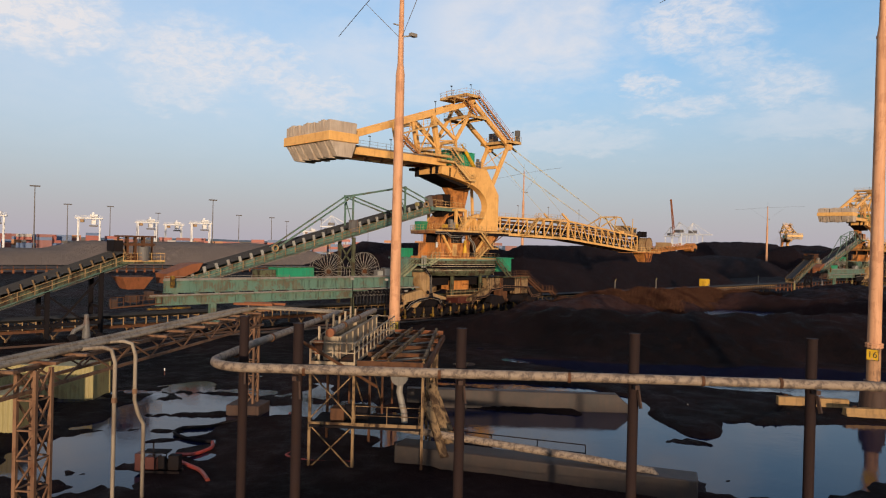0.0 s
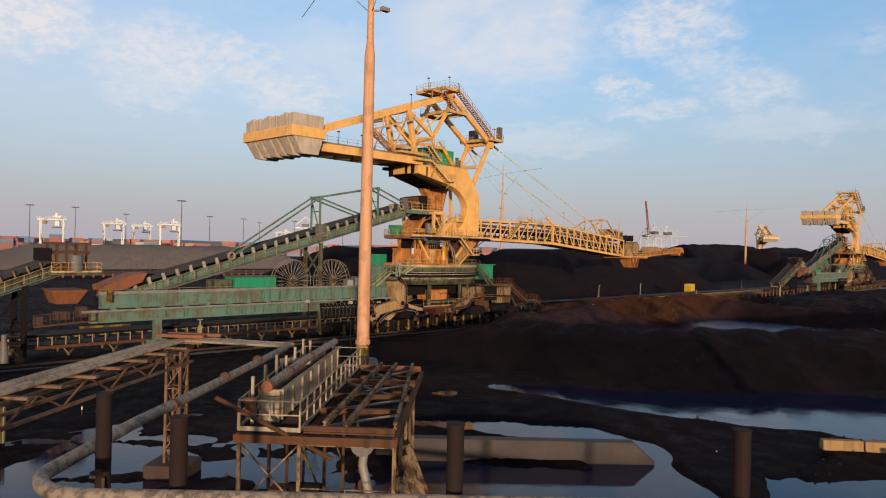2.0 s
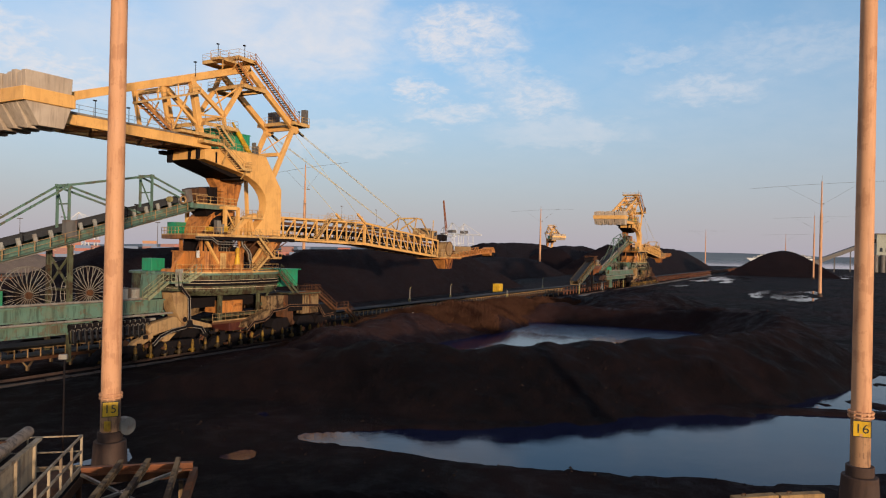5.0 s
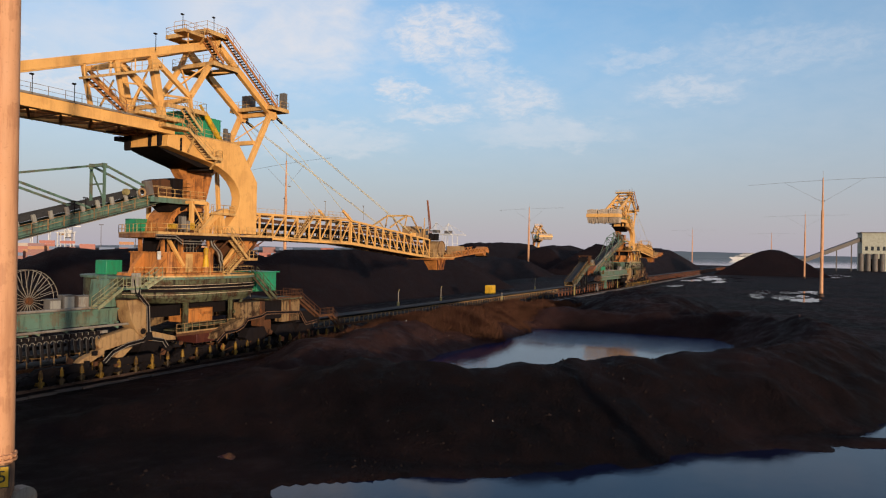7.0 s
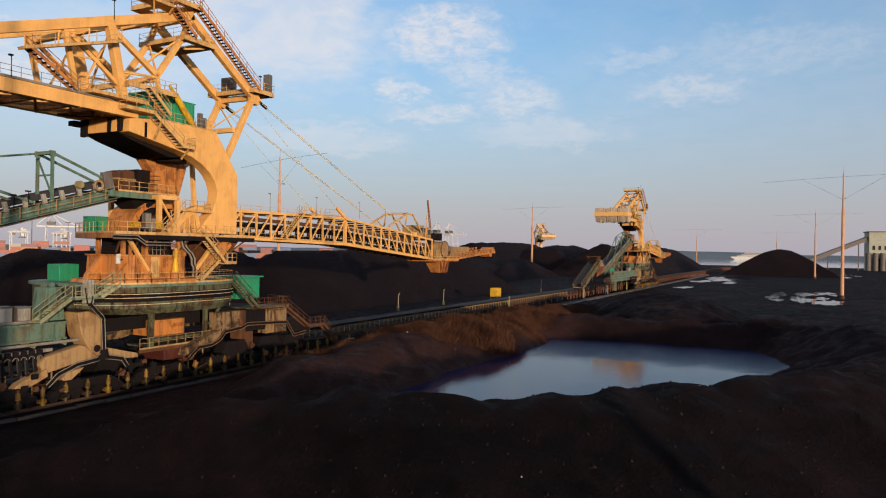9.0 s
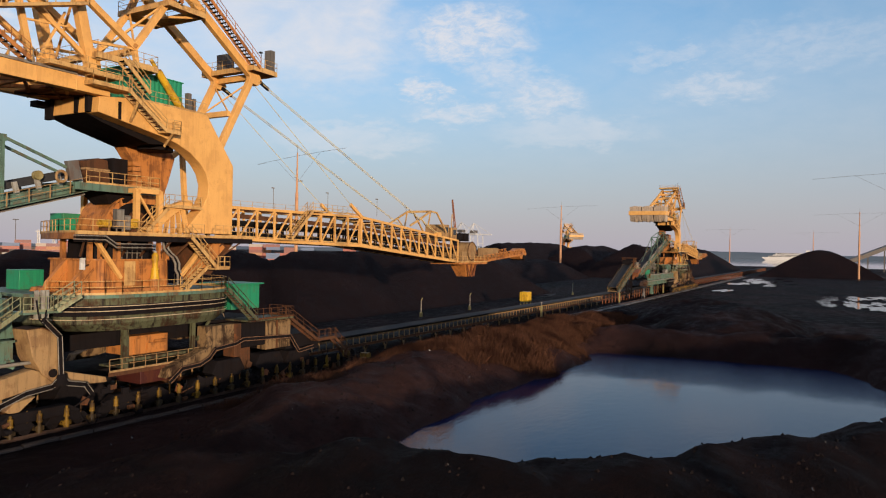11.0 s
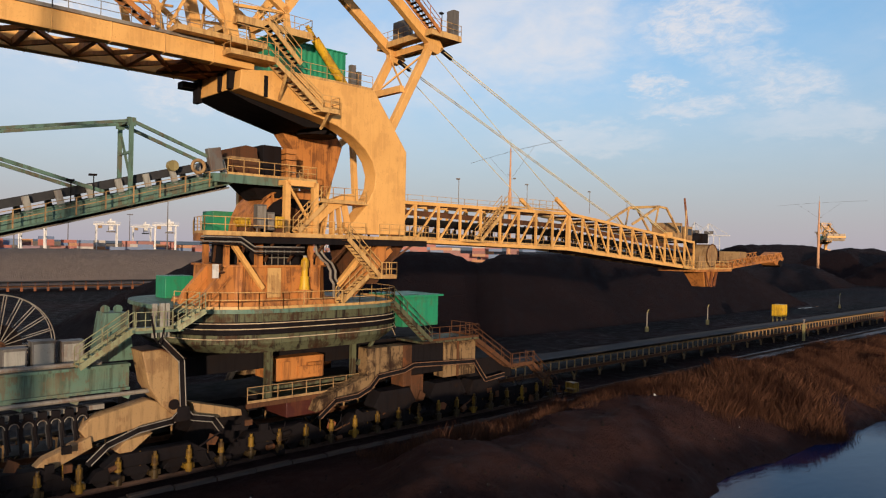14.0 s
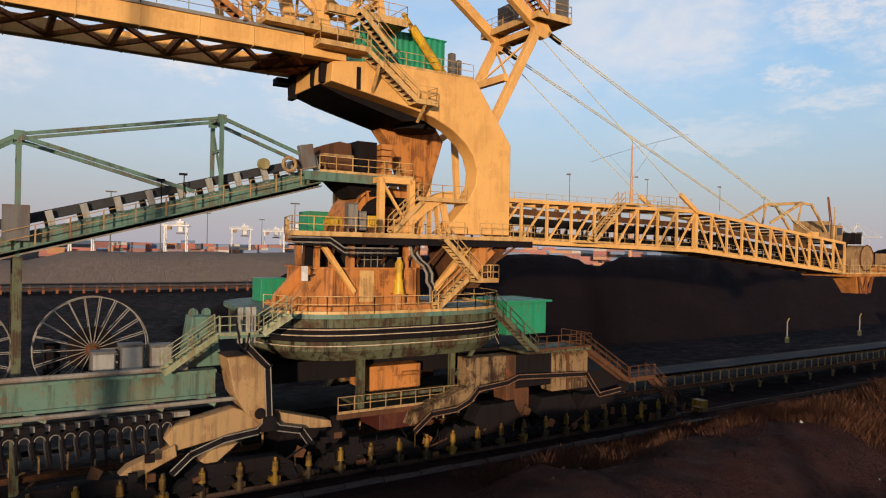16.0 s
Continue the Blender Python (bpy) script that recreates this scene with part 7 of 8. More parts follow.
for u in (GU - 0.65, GU + 0.65):
    g = G().beam((u, V0, 6.85), (u, V1, 6.75), 0.14, 0.16).beam((u, V0, 5.98), (u, V1, 5.98), 0.12, 0.12)
    pieces("chord", g, TAN_RUST, s)
    n = 20
    for i in range(n):
        a, b = V0 + (V1 - V0) * i / n, V0 + (V1 - V0) * (i + 1) / n
        lo, hi = (a, b) if i % 2 else (b, a)
        part("lattice_bar", G().beam((u, lo, 6.0), (u, hi, 6.8), 0.06), TAN_RUST, s)
for i in range(17):
    v = V0 + (V1 - V0) * i / 16
    part("cross_plank", G().box(GU - 0.8 + 0.1 * (i % 3), GU + 1.15 + 0.12 * (i % 2), v - 0.11, v + 0.11, 6.86, 6.96), TAN_RUST, s)
for k, (du, r) in enumerate(((-0.62, 0.07), (-0.36, 0.09), (0.08, 0.07), (0.42, 0.09))):
    part("gantry_pipe", G().path([(GU + du, V0 - 8, 7.14), (GU + du, V0, 7.03), (GU + du, V1 - 1.6 + 0.3 * k, 7.10), (GU + du + 0.5, V1 - 0.8 + 0.3 * k, 7.10), (GU + du + 1.3, V1 - 0.6 + 0.3 * k, 7.09), (-7.4, V1 - 0.7 + 0.3 * k, 7.0)], r, 12), TAN_PIPE, s)
for u0, v0 in ((-12.6, 0.1), (-13.3, 21.4)):
    legs = [(u0 - 0.36, v0 - 0.4), (u0 + 0.36, v0 - 0.4), (u0 + 0.36, v0 + 0.4), (u0 - 0.36, v0 + 0.4)]
    for u, v in legs:
        part("leg", G().beam((u, v, -0.4), (u, v, 6.8), 0.13), TAN_RUST, s)
    g = G()
    for i in range(6):
        za, zb = 0.5 + i * 1.05, 0.5 + (i + 1) * 1.05
        for (ua, va), (ub, vb) in zip(legs, legs[1:] + legs[:1]):
            g.beam((ua, va, za), (ub, vb, zb), 0.06).beam((ua, va, za), (ub, vb, za), 0.06)
    pieces("leg_bracing", g, TAN_RUST, s)
part("tower_foot", G().box(-14.5, -12.3, 20.4, 22.4, -0.4, 0.9), PLINTH, s, bevel=0.06)
pieces("timber_cap", G().box(-14.4, -11.8, 21.0, 21.25, 7.3, 7.45).box(-14.0, -11.2, 21.75, 22.0, 7.3, 7.45), RUST_ORANGE, s)
for v, k in ((3.4, 0), (5.2, 1)):
    pts = [(-15.0, v, 7.0), (-14.1, v, 7.1), (-13.75, v, 7.0), (-13.6, v, 6.5), (-13.6, v, 4.6)] + ([(-13.6, v, -0.3)] if not k else [(-13.5, v + 0.15, 4.0), (-13.35, v + 0.35, 3.5), (-13.35, v + 0.35, -0.3)])
    t = thing("down_pipe", "bent grey drain pipe hanging from the gantry", "pipe", FRONT, "drain pipes")
    part("pipe", G().path(pts, 0.08, 10), TAN_PIPE, t)
    part("coupling", G().tube((-13.6, v, 4.9), (-13.6, v, 5.1), 0.11, 12), TAN_RUST, t)

# pump platform
s = thing("pump_platform", "weathered steel pump platform with trough, railings and bare roof frame", "platform", FRONT @ pose(-5.0, 10.4, 0, 0, 0, -3.5))
part("deck", G().prism([(-2.3, 0), (0.05, 0), (0.05, 13.9), (-3.2, 13.9)], 5.3, 5.42, "z"), DARK, s)
g = G()
for b in (0, 4.6, 9.2, 13.8):
    g.beam((-2.4 - 0.06 * b, b, 5.15), (3.5, b, 5.15), 0.2, 0.3)
for a in (-2.2, 0, 3.45):
    g.beam((a, 0, 5.18), (a - (0.9 if a < -1 else 0), 13.8, 5.18), 0.2, 0.3)
pieces("deck_beam", g, BROWN, s)
pieces("trough_side", G().box(-1.9, -1.82, 1.4, 13.2, 5.45, 6.6).box(-1.2, -1.12, 1.4, 13.2, 5.45, 6.6).box(-1.9, -1.12, 1.32, 1.40, 5.42, 6.66), CHALK, s, "faded cream trough plate")
for i in range(8):
    part("trough_rib", G().box(-1.12, -1.04, 1.6 + 1.6 * i, 1.7 + 1.6 * i, 5.43, 6.62), CHALK, s)
part("trough_lip", G().box(-1.14, -0.98, 1.4, 13.2, 6.58, 6.66), CHALK, s)
part("trough_floor", G().box(-1.82, -1.2, 1.4, 13.2, 6.1, 6.2), DARK, s)
part("trough_pipe", G().path([(-1.35, 0.6, 6.95), (-1.35, 5, 7.0), (-1.25, 9, 7.02), (-1.2, 12.6, 7.0)], 0.17, 14), PIPE, s)
part("pipe_mouth", G().tube((-1.35, 0.35, 6.95), (-1.35, 0.7, 6.95), 0.22, 14), RUST_ORANGE, s)
for v in (3.4, 7.2, 10.8):
    part("pipe_collar", G().tube((-1.3, v - 0.06, 7.01), (-1.3, v + 0.06, 7.01), 0.20, 14), BROWN, s)
part("handrail", G().rail([(0, 0, 5.42), (0, 13.8, 5.42)], 1.1, 1.15, 0.085), CHALK, s)
part("handrail", G().rail([(-2.2, 0, 5.42), (0, 0, 5.42)], 1.1, 1.1, 0.07), CHALK, s)
part("handrail", G().rail([(-2.25, 0, 5.42), (-3.1, 13.8, 5.42)], 1.1, 1.5, 0.07), CHALK, s)
part("handrail", G().rail([(-3.1, 13.8, 5.42), (0, 13.8, 5.42)], 1.1, 1.5, 0.06), CHALK, s)
for i in range(7):
    part("trough_post", G().beam((-2.05 - 0.03 * i, 1.0 + 1.7 * i, 5.4), (-2.05 - 0.03 * i, 1.0 + 1.7 * i, 7.2 + 0.15 * (i % 3)), 0.11), CHALK, s)
part("walkway_plank", G().box(-0.95, -0.1, 1.0, 13.6, 5.43, 5.48), BROWN, s)
part("gauge_rod", G().tube((-2.6, -1.4, 6.9), (1.0, 1.0, 4.2), 0.08, 8), BROWN, s)
part("valve_body", G().tube((-1.9, 0.3, 5.9), (-1.9, 0.3, 6.5), 0.2, 12), RUST_ORANGE, s)
part("valve_wheel", G().tube((-2.1, 0.1, 6.5), (-1.6, 0.1, 6.5), 0.1, 8), RUST_ORANGE, s)
part("lagged_branch", G().path([(-3.1, 8.6, 6.5), (-2.4, 8.7, 6.55), (-1.6, 8.7, 6.5)], 0.16, 10), CHALK, s)
# bare frame to the side
for i, b in enumerate((0.0, 2.9, 5.7, 9.1, 13.2)):
    part("frame_beam", G().ibeam((0.15, b, 5.55), (3.45, b, 5.55), 0.18, 0.26), RUST_ORANGE if i > 2 else BROWN, s)
for a, a2 in ((0.9, 1.3), (1.7, 2.1), (3.45, 3.0)):
    part("frame_beam", G().ibeam((a, 0, 5.75), (a2, 13.2, 5.75), 0.14, 0.22), SOILED, s)
beams("frame_brace", [((0.2, 0.2, 5.5), (3.3, 2.8, 5.5), 0.08), ((0.2, 3.0, 5.5), (3.3, 5.6, 5.5), 0.08), ((0.2, 5.8, 5.5), (3.2, 9.0, 5.5), 0.08), ((3.2, 5.8, 5.5), (0.2, 9.0, 5.5), 0.08), ((0.2, 9.2, 5.5), (3.1, 13.0, 5.5), 0.08), ((3.1, 9.2, 5.5), (0.2, 13.0, 5.5), 0.08)], STEEL, s)
for a, b in ((-2.2, 0), (0, 0), (3.45, 0), (-2.4, 4.6), (0, 4.6), (3.4, 2.9), (3.35, 5.7), (3.25, 9.1), (3.1, 13.2), (0, 9.2), (-2.8, 9.2), (0, 13.6), (-3.0, 13.6)):
    part("leg", G().beam((a, b, -0.6), (a, b, 5.1), 0.13), SOILED if b < 1 or a > 3 else BROWN, s)
rows = [((-2.2, 0, 5.0), (0, 0, 2.7), 0.06), ((-2.2, 0, 2.7), (0, 0, 5.0), 0.06), ((-2.2, 0, 2.4), (0, 0, 0.2), 0.06), ((0, 0, 2.4), (-2.2, 0, 0.2), 0.06), ((0, 0, 5.0), (3.45, 0, 5.0), 0.1), ((3.4, 0, 5.0), (3.4, 2.9, 2.6), 0.06), ((3.4, 2.9, 5), (3.35, 5.7, 2.2), 0.06), ((3.3, 5.7, 5), (3.25, 9.1, 2.0), 0.06), ((3.25, 9.1, 5.0), (3.1, 13.2, 2.0), 0.06), ((0, 0, 5.0), (0, 4.6, 1.4), 0.06), ((0, 4.6, 5.0), (0, 9.2, 1.4), 0.06), ((-2.2, 0, 2.5), (3.45, 0, 2.5), 0.12)]
beams("leg_bracing", rows, SOILED, s)
part("lower_deck", G().box(-2.2, 3.4, -0.1, 2.6, 2.3, 2.42), DARK, s)
part("handrail", G().rail([(0.1, -0.05, 2.42), (3.3, -0.05, 2.42), (3.3, 2.6, 2.42)], 1.0, 1.3, 0.055), SOILED, s)
part("suction_pipe", G().path([(2.2, 1.4, 4.9), (2.1, 1.4, 3.9), (2.4, 1.2, 2.9), (2.45, 1.1, 2.3)], 0.17, 12), STEEL, s)
part("pump_volute", G().wheel((2.1, 1.4, 4.7), 0.45, 0.4, 16), GREY, s)
beams("chute_plate", [((3.5, 1.6, 3.4), (4.6, 0.2, 1.0), 0.45, 0.1), ((3.5, 3.0, 3.8), (4.9, 1.6, 0.8), 0.45, 0.1), ((3.5, 4.6, 3.8), (5.0, 3.4, 0.6), 0.45, 0.1)], SOILED, s)
part("pump", G().tube((-0.6, 1.0, 2.9), (0.6, 1.0, 2.9), 0.38, 14), DARK, s)
part("pump_motor", G().box(-1.3, -0.6, 0.6, 1.4, 2.42, 3.1), BROWN, s, bevel=0.03)
for a, b in ((-3.0, 13.9), (-0.6, 14.0)):
    part("lamp_post", G().tube((a, b, 5.4), (a, b, 9.0), 0.03, 8), DARK, s)
    part("lamp_head", G().box(a - 0.16, a + 0.08, b - 0.08, b + 0.08, 8.95, 9.1), STEEL, s)

# walls and blocks in the water
s = thing("concrete_wall", "low weathered concrete retaining wall in flood water", "wall", FRONT, "concrete walls")
part("slab", G().prism([(-3.2, -0.6), (-3.2, 1.5), (11.4, 1.45), (12.6, 0.4), (12.6, -0.6)], 24.4, 25.1), DARK_CONCRETE, s, bevel=0.05)
s = thing("weir_wall", "broad concrete weir wall with a rusty pipe on it", "wall", FRONT, "concrete walls")
turn = pose(-2.6, 12.6, 0, 0, 0, -17.5)
ob = part("slab", G().box(0, 14.6, -1.3, 0.2, -0.6, 1.25), DARK_CONCRETE, s, bevel=0.06)
ob.matrix_basis = turn
ob = part("pipe", G().path([(-0.6, -0.7, 2.0), (5, -0.7, 1.75), (10, -0.7, 1.5), (12.6, -0.8, 1.3), (13.2, -1.0, 0.8), (13.4, -1.2, -0.2)], 0.19, 12), PIPE, s)
ob.matrix_basis = turn
ob = part("handrail", G().rail([(2.2, 0.6, 0.9), (9.4, 0.6, 0.9)], 0.9, 2.2, 0.06), DARK, s)
ob.matrix_basis = turn
s = thing("guard_rail", "thin steel guard rail along the flooded path", "railing", FRONT)
part("rails", G().rail([(-1.0, 4.2, 0.2), (14.5, 4.2, 0.2)], 0.95, 1.9, 0.045), STEEL, s)
for k, (x, y, a, n) in enumerate(((-25.7, -64.1, -48, 0), (-24.15, -66.05, -52, 0), (-24.9, -68.4, -45, 1), (-23.4, -70.4, -62, 1), (-21.9, -72.8, -58, 0))):
    s = thing("concrete_block", "yellowish concrete barrier block lying in flood water", "barrier", pose(x + 0.75, y - 0.2, 0.05, 0, 0, a), "barrier blocks")
    part("block", G().prism([(-0.4, 0), (-0.4, 0.35), (-0.28, 0.5), (-0.24, 1.0 - 0.15 * n), (0.24, 1.0 - 0.15 * n), (0.28, 0.5), (0.4, 0.35), (0.4, 0)], -1.2 if k < 2 else -1.3, 1.2 if k < 2 else 1.45, "x"), SAND, s, bevel=0.04)
    part("lifting_eye", G().path([(-0.7, 0, 0.95 - 0.15 * n), (-0.7, 0, 1.1 - 0.15 * n), (-0.5, 0, 1.1 - 0.15 * n), (-0.5, 0, 0.95 - 0.15 * n)], 0.03, 6), BROWN, s)
# yellow container, pump and hoses
s = thing("shipping_container", "dull yellow-green shipping container on the flooded yard", "container", FRONT @ pose(-31.0, 25.2, 0.05))
side = [(-6 + 0.3 * i + d, -1.2 - k) for i in range(40) for d, k in ((0, 0), (0.06, 0.05), (0.18, 0.05), (0.24, 0))]
g = G().prism(side + [(6, -1.2), (6, 1.2), (-6, 1.2)], 0, 2.45, "z")
part("body", g, YELLOW_DULL, s)
pieces("corner_post", G().box(5.9, 6.05, -1.28, -1.1, 0, 2.5).box(5.9, 6.05, 1.1, 1.28, 0, 2.5), YELLOW_DULL, s)
s = thing("shipping_container", "dull yellow-green shipping container on the flooded yard", "container", FRONT @ pose(-30.8, 16.0, 0.0))
part("body", G().prism(side + [(6, -1.2), (6, 1.2), (-6, 1.2)], 0, 2.45, "z"), YELLOW_DULL, s)
s = thing("pump_set", "small red diesel pump on a skid", "pump", FRONT @ pose(-14.3, 9.2, 0.2) @ Matrix.Diagonal((0.62, 0.62, 0.75, 1.0)))
part("engine", G().box(-0.7, 0.3, -0.4, 0.4, 0.3, 1.1), RED, s, bevel=0.04)
part("housing", G().tube((0.3, 0, 0.6), (1.1, 0, 0.6), 0.35, 14).box(1.1, 1.9, -0.35, 0.35, 0.3, 1.2), DARK, s)
pieces("skid", G().box(-1.0, 2.0, -0.5, -0.4, 0, 0.25).box(-1.0, 2.0, 0.4, 0.5, 0, 0.25), DARK, s)
part("exhaust", G().tube((-0.2, 0, 1.1), (-0.2, 0, 1.9), 0.06, 8), DARK, s)
for k in range(3):
    part("frame_bar", G().beam((-0.8 + 0.9 * k, -0.45, 0.2), (-0.8 + 0.9 * k, -0.45, 1.4), 0.06), DARK, s)
part("frame_top", G().box(-0.85, 1.05, -0.5, 0.5, 1.36, 1.44), DARK, s)
part("radiator", G().box(0.35, 0.95, -0.46, -0.40, 0.4, 1.2), DARK, s)
part("tank", G().box(-1.5, -1.0, -0.4, 0.4, 0.2, 1.3), RED, s, bevel=0.04)
hoses = (
    (DARK, "limp black hose lying across the shallow water", [(-10.2, 20.4, 0.3), (-13.3, 19.1, 0.3), (-14.6, 17.5, 0.3), (-16.0, 17.0, 0.3), (-16.0, 15.8, 0.3), (-14.8, 14.8, 0.3), (-13.3, 14.3, 0.3)]),
    (RED_HOSE, "limp red hose running from the pump", [(-13.3, 14.3, 0.3), (-13.0, 13.2, 0.3), (-13.5, 12.0, 0.3), (-14.3, 11.6, 0.35), (-14.0, 11.0, 0.3), (-13.1, 10.2, 0.3), (-12.2, 9.4, 0.3), (-11.4, 8.1, 0.3)]),
    (RED_HOSE, "limp red hose looped under the platform", [(-10.6, 21.2, 0.3), (-9.8, 18.8, 0.3), (-8.3, 17.8, 0.35), (-7.7, 15.4, 0.3), (-8.5, 12.8, 0.3), (-8.6, 12.0, 0.3), (-7.2, 11.3, 0.3), (-5.1, 11.3, 0.3)]))
for mat, lab, pts in hoses:
    smooth = []
    for i in range(len(pts) - 1):
        p0, p1, p2, p3 = (Vector(pts[max(0, min(len(pts) - 1, i + d))]) for d in (-1, 0, 1, 2))
        for j in range(6):
            t = j / 6
            smooth.append(0.5 * ((2 * p1) + (p2 - p0) * t + (2 * p0 - 5 * p1 + 4 * p2 - p3) * t * t + (3 * p1 - p0 - 3 * p2 + p3) * t**3))
    ob = part("hose", G().path(smooth + [Vector(pts[-1])], 0.10, 8), mat, None)
    ob.matrix_world = FRONT
    tagged(ob, lab, "hose", "hoses")
for u, v in ((-23.7, 33.0),):
    ob = thing("marker_post", "small red and white marker post", "marker", FRONT @ pose(u, v, 0))
    part("stake", G().tube((0, 0, 0), (0, 0, 0.8), 0.04, 8), RED, ob)
    part("band", G().tube((0, 0, 0.65), (0, 0, 0.85), 0.045, 8), WHITE, ob)
ob = thing("marker_post", "small red and white marker post", "marker", pose(44.2, -60.5, 4.2))
part("stake", G().tube((0, 0, -0.3), (0, 0, 1.2), 0.05, 8), RED, ob)

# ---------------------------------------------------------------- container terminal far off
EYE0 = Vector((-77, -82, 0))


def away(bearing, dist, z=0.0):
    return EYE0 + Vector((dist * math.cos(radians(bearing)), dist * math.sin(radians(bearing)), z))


def yard_crane(bearing, dist, turn):
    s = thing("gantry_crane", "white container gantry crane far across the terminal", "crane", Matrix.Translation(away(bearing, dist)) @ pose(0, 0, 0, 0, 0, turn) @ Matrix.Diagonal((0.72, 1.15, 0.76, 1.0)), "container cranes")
    for x in (-11, 11):
        for y in (-4, 4):
            part("leg", G().box(x - 0.6, x + 0.6, y - 0.55, y + 0.55, 0, 35), WHITE, s)
        part("sill", G().box(x - 0.7, x + 0.7, -5, 5, 1, 2.4), WHITE, s)
    for y in (-4, 4):
        part("girder", G().box(-14, 14, y - 0.5, y + 0.5, 34.6, 36.0), WHITE, s)
    part("trolley", G().box(1, 9, -4, 4, 36.4, 39.5).box(2.5, 7, -2, 2, 29, 34).box(3, 5, -1, 1, 39.5, 42), WHITE, s)
    part("spreader", G().box(0, 9, -1.2, 1.2, 26.5, 28).beam((2, 0, 28), (2, 0, 34), 0.3).beam((8, 0, 28), (8, 0, 34), 0.3), GREY, s)
    part("walkway", G().rail([(-14, -5, 36), (14, -5, 36)], 2.0, 3.0, 0.3), WHITE, s)
    part("machine_house", G().box(-9, -5, -3, 3, 31.0, 34), CREAM, s)
    for x in (-11, 11):
        part("leg_brace", G().beam((x, -4, 8), (x, 4, 18), 0.5).beam((x, 4, 18), (x, -4, 28), 0.5), WHITE, s)
    return s


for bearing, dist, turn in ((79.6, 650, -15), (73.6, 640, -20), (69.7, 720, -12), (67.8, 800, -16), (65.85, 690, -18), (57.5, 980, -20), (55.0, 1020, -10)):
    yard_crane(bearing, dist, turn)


def ship_crane(bearing, dist, turn, lift=62):
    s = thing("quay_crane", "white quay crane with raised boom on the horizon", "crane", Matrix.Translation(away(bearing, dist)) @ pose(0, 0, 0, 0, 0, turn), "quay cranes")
    for x in (-12, 12):
        for y in (-8, 8):
            part("leg", G().beam((x, y, 0), (x * 0.85, y, 42), 1.0), WHITE, s)
        part("leg_brace", G().beam((x, -8, 4), (x * 0.9, 8, 26), 0.6).beam((x * 0.95, -8, 26), (x * 0.9, 8, 26), 0.7), WHITE, s)
    part("beam", G().box(-34, 24, -1.2, 1.2, 40.6, 42.4), WHITE, s)
    part("apex", G().beam((10, -4, 42), (4, 0, lift), 0.8).beam((10, 4, 42), (4, 0, lift), 0.8).beam((-12, 0, 42), (4, 0, lift), 0.7), WHITE, s)
    part("stay", G().beam((4, 0, lift), (-30, 0, 44), 0.8).beam((4, 0, lift), (24, 0, 44), 0.8), WHITE, s)
    part("house", G().box(-2, 10, -4, 4, 44, 49), GREY, s)
    return s


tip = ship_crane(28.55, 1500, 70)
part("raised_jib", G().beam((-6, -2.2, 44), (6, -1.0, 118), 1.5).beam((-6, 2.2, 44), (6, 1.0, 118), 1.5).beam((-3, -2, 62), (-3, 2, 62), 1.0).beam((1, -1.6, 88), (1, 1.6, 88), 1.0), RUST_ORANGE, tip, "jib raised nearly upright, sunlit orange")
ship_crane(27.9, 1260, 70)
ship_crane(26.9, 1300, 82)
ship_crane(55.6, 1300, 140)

box_mesh = mesh_of(G().box(-6, 6, -1.25, 1.25, 0.05, 2.6), BOXES)
rng = random.Random(7)
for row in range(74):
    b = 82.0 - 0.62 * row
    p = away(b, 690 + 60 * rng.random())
    stack = thing("container_stack", "stack of painted shipping containers on the far terminal", "container stack", Matrix.Translation(p) @ pose(0, 0, 0, 0, 0, b - 90 + rng.uniform(-4, 4)), "container stacks")
    for level in range(rng.choice((3, 4, 5, 5, 6))):
        if level == 0 or rng.random() < 0.9:
            shared("container", box_mesh, pose(rng.uniform(-0.1, 0.1), 0, 2.62 * level), stack)
g = G()
for i in range(11):
    p = away(79.5 - 2.1 * i, 1150 + 60 * (i % 3))
    w, h = 22 + 9 * (i % 4), 6 + 2 * (i % 3)
    g.box(p.x - w, p.x + w, p.y - 8, p.y + 8, 0, h)
ob = tagged(part("warehouse", g, GREY, None), "row of pale far-off sheds and warehouses", "building", kind="stuff")
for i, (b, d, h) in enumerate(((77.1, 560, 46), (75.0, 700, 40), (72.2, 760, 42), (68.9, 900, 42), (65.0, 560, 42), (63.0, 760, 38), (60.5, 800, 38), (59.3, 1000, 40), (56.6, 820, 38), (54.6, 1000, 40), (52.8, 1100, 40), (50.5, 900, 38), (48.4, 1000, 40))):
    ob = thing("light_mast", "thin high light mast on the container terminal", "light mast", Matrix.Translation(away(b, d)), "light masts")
    part("mast", G().tube((0, 0, 0), (0, 0, h), 0.5, 8, 0.28), GREY, ob)
    part("lamp_head", G().box(-3.2, 3.2, -0.5, 0.5, h - 0.4, h + 0.5), GREY, ob)

# far right: shed, its conveyor, moored ship, water, shore
s = thing("transfer_shed", "tall pale sheet-metal transfer shed at the yard end", "building", pose(752, -124, 0, 0, 0, 8))
part("wall", G().box(-10, 10, -12, 12, 0, 37), SHED, s)
part("roof", G().box(-11, 11, -13, 13, 37, 38), GREY, s)
part("door", G().box(-10.2, -10, -6, 6, 0, 12), DARK, s)
for y in (-8, -3, 2, 7):
    part("window", G().box(-10.15, -10, y, y + 2.4, 20, 24), GLASS, s)
for k in range(4):
    part("silo", G().tube((-16, -4 + 6 * k, 0), (-16, -4 + 6 * k, 17), 2.4, 14), GREY, s)
s = thing("elevated_conveyor", "long grey elevated conveyor gallery on trestles", "conveyor", pose(0, 0, 0))
part("gallery", G().beam((640, -52, 5), (746, -112, 31), 3.2, 3.6), GREY, s)
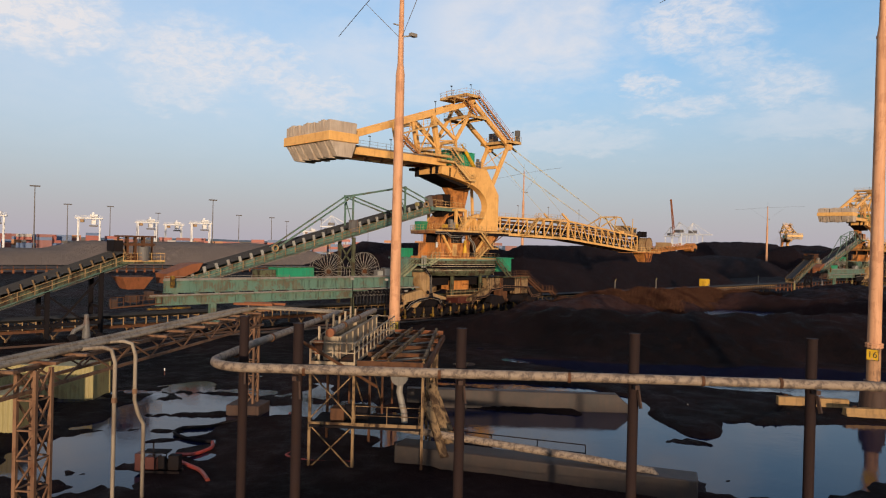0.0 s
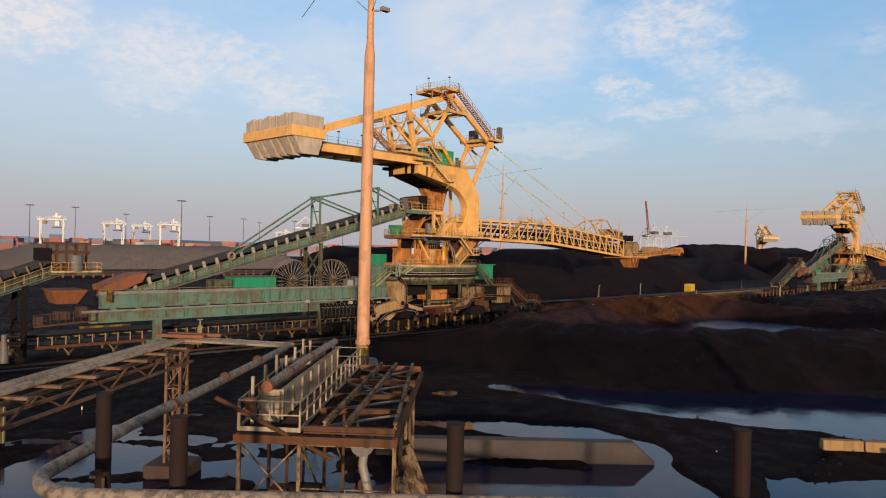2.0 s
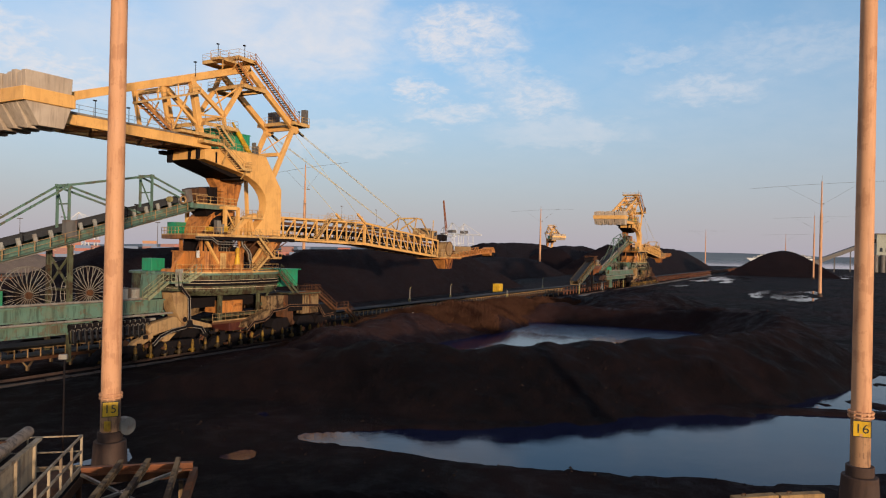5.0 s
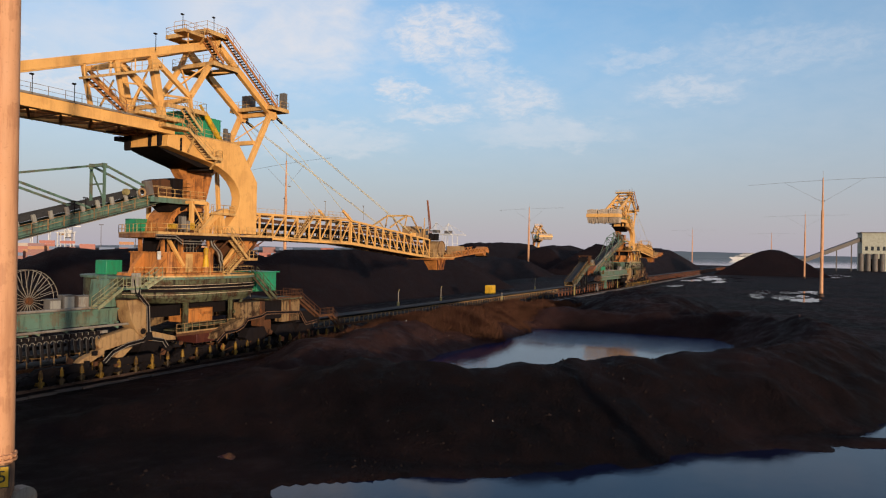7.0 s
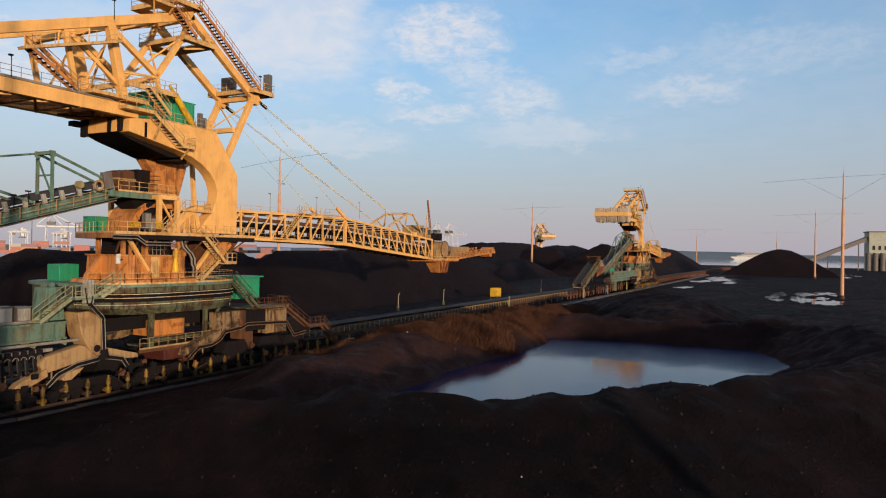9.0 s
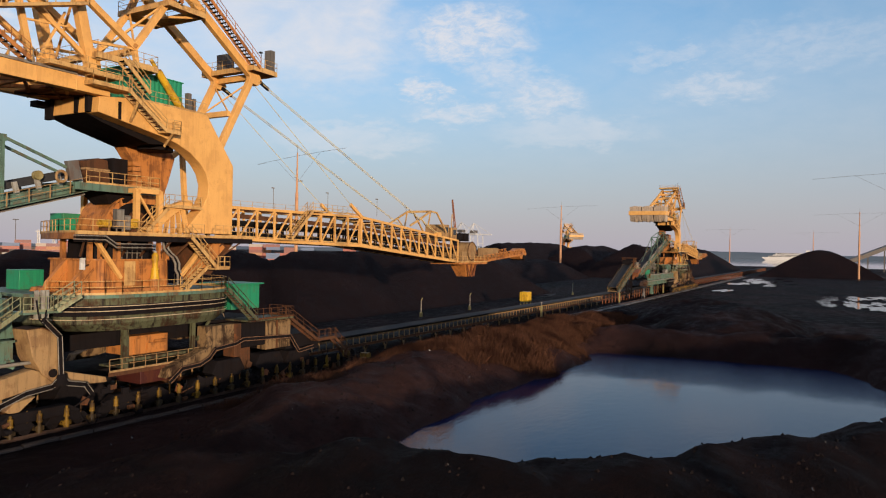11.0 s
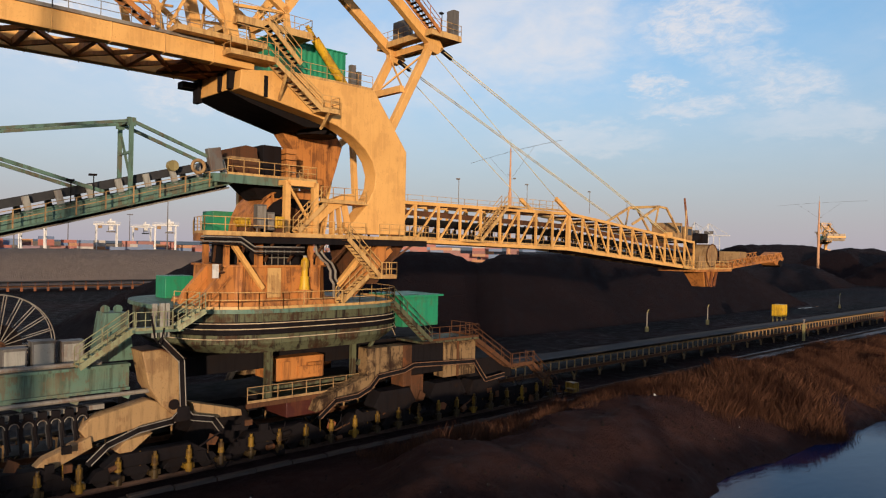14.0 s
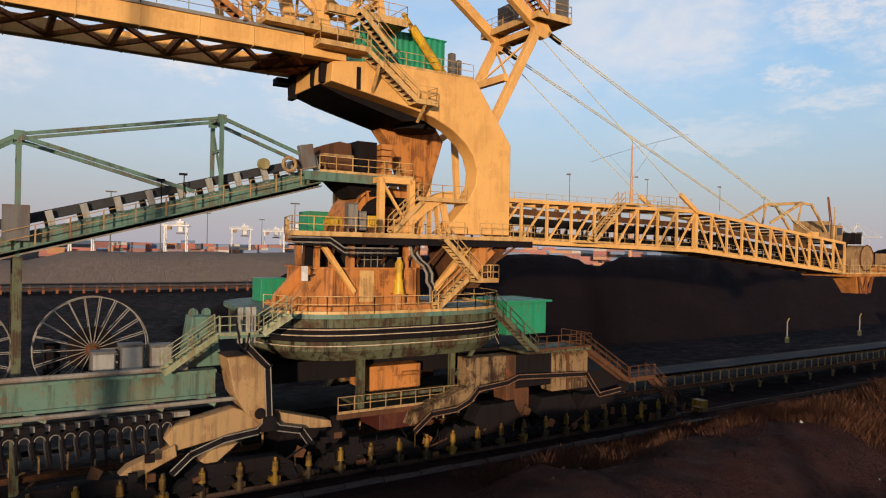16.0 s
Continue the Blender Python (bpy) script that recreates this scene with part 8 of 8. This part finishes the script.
for k in range(4):
    part("trestle", G().beam((660 + 24 * k, -63.3 - 13.6 * k, 0), (660 + 24 * k, -63.3 - 13.6 * k, 8.5 + 5.9 * k), 1.0), GREY, s)
g = G().add([(880, -2600, 0.25), (4200, -2600, 0.25), (4200, 1600, 0.25), (880, 500, 0.25)], [(0, 1, 2, 3)])
tagged(part("water_sea", g, SEA, None), "open grey-blue sea beyond the terminal", "water", kind="structure")
s = thing("ferry", "white passenger ferry moored beyond the coal yard", "ship", pose(2230, 37, 0, 0, 0, 92))
part("hull", G().prism([(-92, 2), (-84, 0.2), (84, 0.2), (95, 7), (95, 9), (-92, 9)], -13, 13), WHITE, s)
for k, (a, b) in enumerate(((-84, 78), (-76, 66), (-60, 58))):
    part("deck_house", G().box(a, b, -12, 12, 9 + 4.2 * k, 13 + 4.2 * k), WHITE, s)
    part("window_band", G().box(a + 2, b - 2, 11.9, 12.1, 10.4 + 4.2 * k, 12 + 4.2 * k), GLASS, s)
part("funnel", G().box(-30, -20, -4, 4, 21, 30), WHITE, s)


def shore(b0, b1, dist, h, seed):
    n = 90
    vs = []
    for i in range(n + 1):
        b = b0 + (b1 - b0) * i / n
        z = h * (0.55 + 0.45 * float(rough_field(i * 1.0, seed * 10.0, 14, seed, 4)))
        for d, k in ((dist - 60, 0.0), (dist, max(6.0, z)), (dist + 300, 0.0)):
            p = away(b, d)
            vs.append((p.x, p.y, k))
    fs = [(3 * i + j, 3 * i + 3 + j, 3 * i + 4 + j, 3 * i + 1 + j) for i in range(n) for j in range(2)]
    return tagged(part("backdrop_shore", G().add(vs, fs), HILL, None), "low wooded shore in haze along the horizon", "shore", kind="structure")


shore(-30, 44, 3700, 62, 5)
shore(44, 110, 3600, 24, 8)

# ---------------------------------------------------------------- dry grass on the bank
rng = np.random.default_rng(11)
N = 60000
tx, ty = rng.uniform(2, 96, N), rng.uniform(-27.0, -6.0, N)
low = np.clip((tx - 13) / 16, 0, 1) * np.clip((92 - tx) / 24, 0, 1)
edge = -16.8 - 8.0 * low + 2.2 * wave(tx, ty, 6.0, 77)
start = np.clip((tx - 3) / 16, 0, 1)
keep = (np.clip((ty - edge) / 2.5, 0, 1) * np.clip((-6.2 - ty) / 2.0, 0, 1) * start * np.clip(1.15 + 0.9 * rough_field(tx, ty, 4.5, 78, 3), 0.05, 1.0) > rng.uniform(0.0, 1.0, N))
tx, ty = tx[keep], ty[keep]
# each tuft is a loose sheaf of thin stalks
STALKS = 24
tall = rng.uniform(0.35, 1.0, len(tx)) * (0.75 + 0.45 * rough_field(tx, ty, 5.0, 81, 3))
gx = np.repeat(tx, STALKS) + rng.normal(0, 0.24, len(tx) * STALKS)
gy = np.repeat(ty, STALKS) + rng.normal(0, 0.24, len(tx) * STALKS)
gz = ground_z(gx, gy)
n = len(gx)
a = rng.uniform(0, 2 * np.pi, n)
h = np.clip(np.repeat(tall, STALKS) * rng.uniform(0.45, 1.15, n), 0.12, 1.4)
w = rng.uniform(0.002, 0.006, n)
lean = rng.normal(0.0, 0.22, (n, 2)) + np.repeat(rng.normal(0.0, 0.12, (len(tx), 2)), STALKS, axis=0)
v = np.empty((n, 4, 3))
v[:, 0] = np.stack([gx - w * np.cos(a), gy - w * np.sin(a), gz - 0.05], -1)
v[:, 1] = np.stack([gx + w * np.cos(a), gy + w * np.sin(a), gz - 0.05], -1)
v[:, 2] = np.stack([gx + 0.5 * lean[:, 0] * h + 0.7 * w * np.cos(a), gy + 0.5 * lean[:, 1] * h + 0.7 * w * np.sin(a), gz + 0.6 * h], -1)
v[:, 3] = np.stack([gx + lean[:, 0] * h, gy + lean[:, 1] * h, gz + h], -1)
i4 = 4 * np.arange(n)[:, None]
me = bpy.data.meshes.new("dry_grass")
me.from_pydata(v.reshape(-1, 3).tolist(), [], (i4 + [0, 1, 2]).tolist() + (i4 + [0, 2, 3]).tolist())
me.materials.append(GRASS)
tagged(new("dry_grass", me), "dry reddish-brown grass on the coal bank", "grass", kind="stuff")
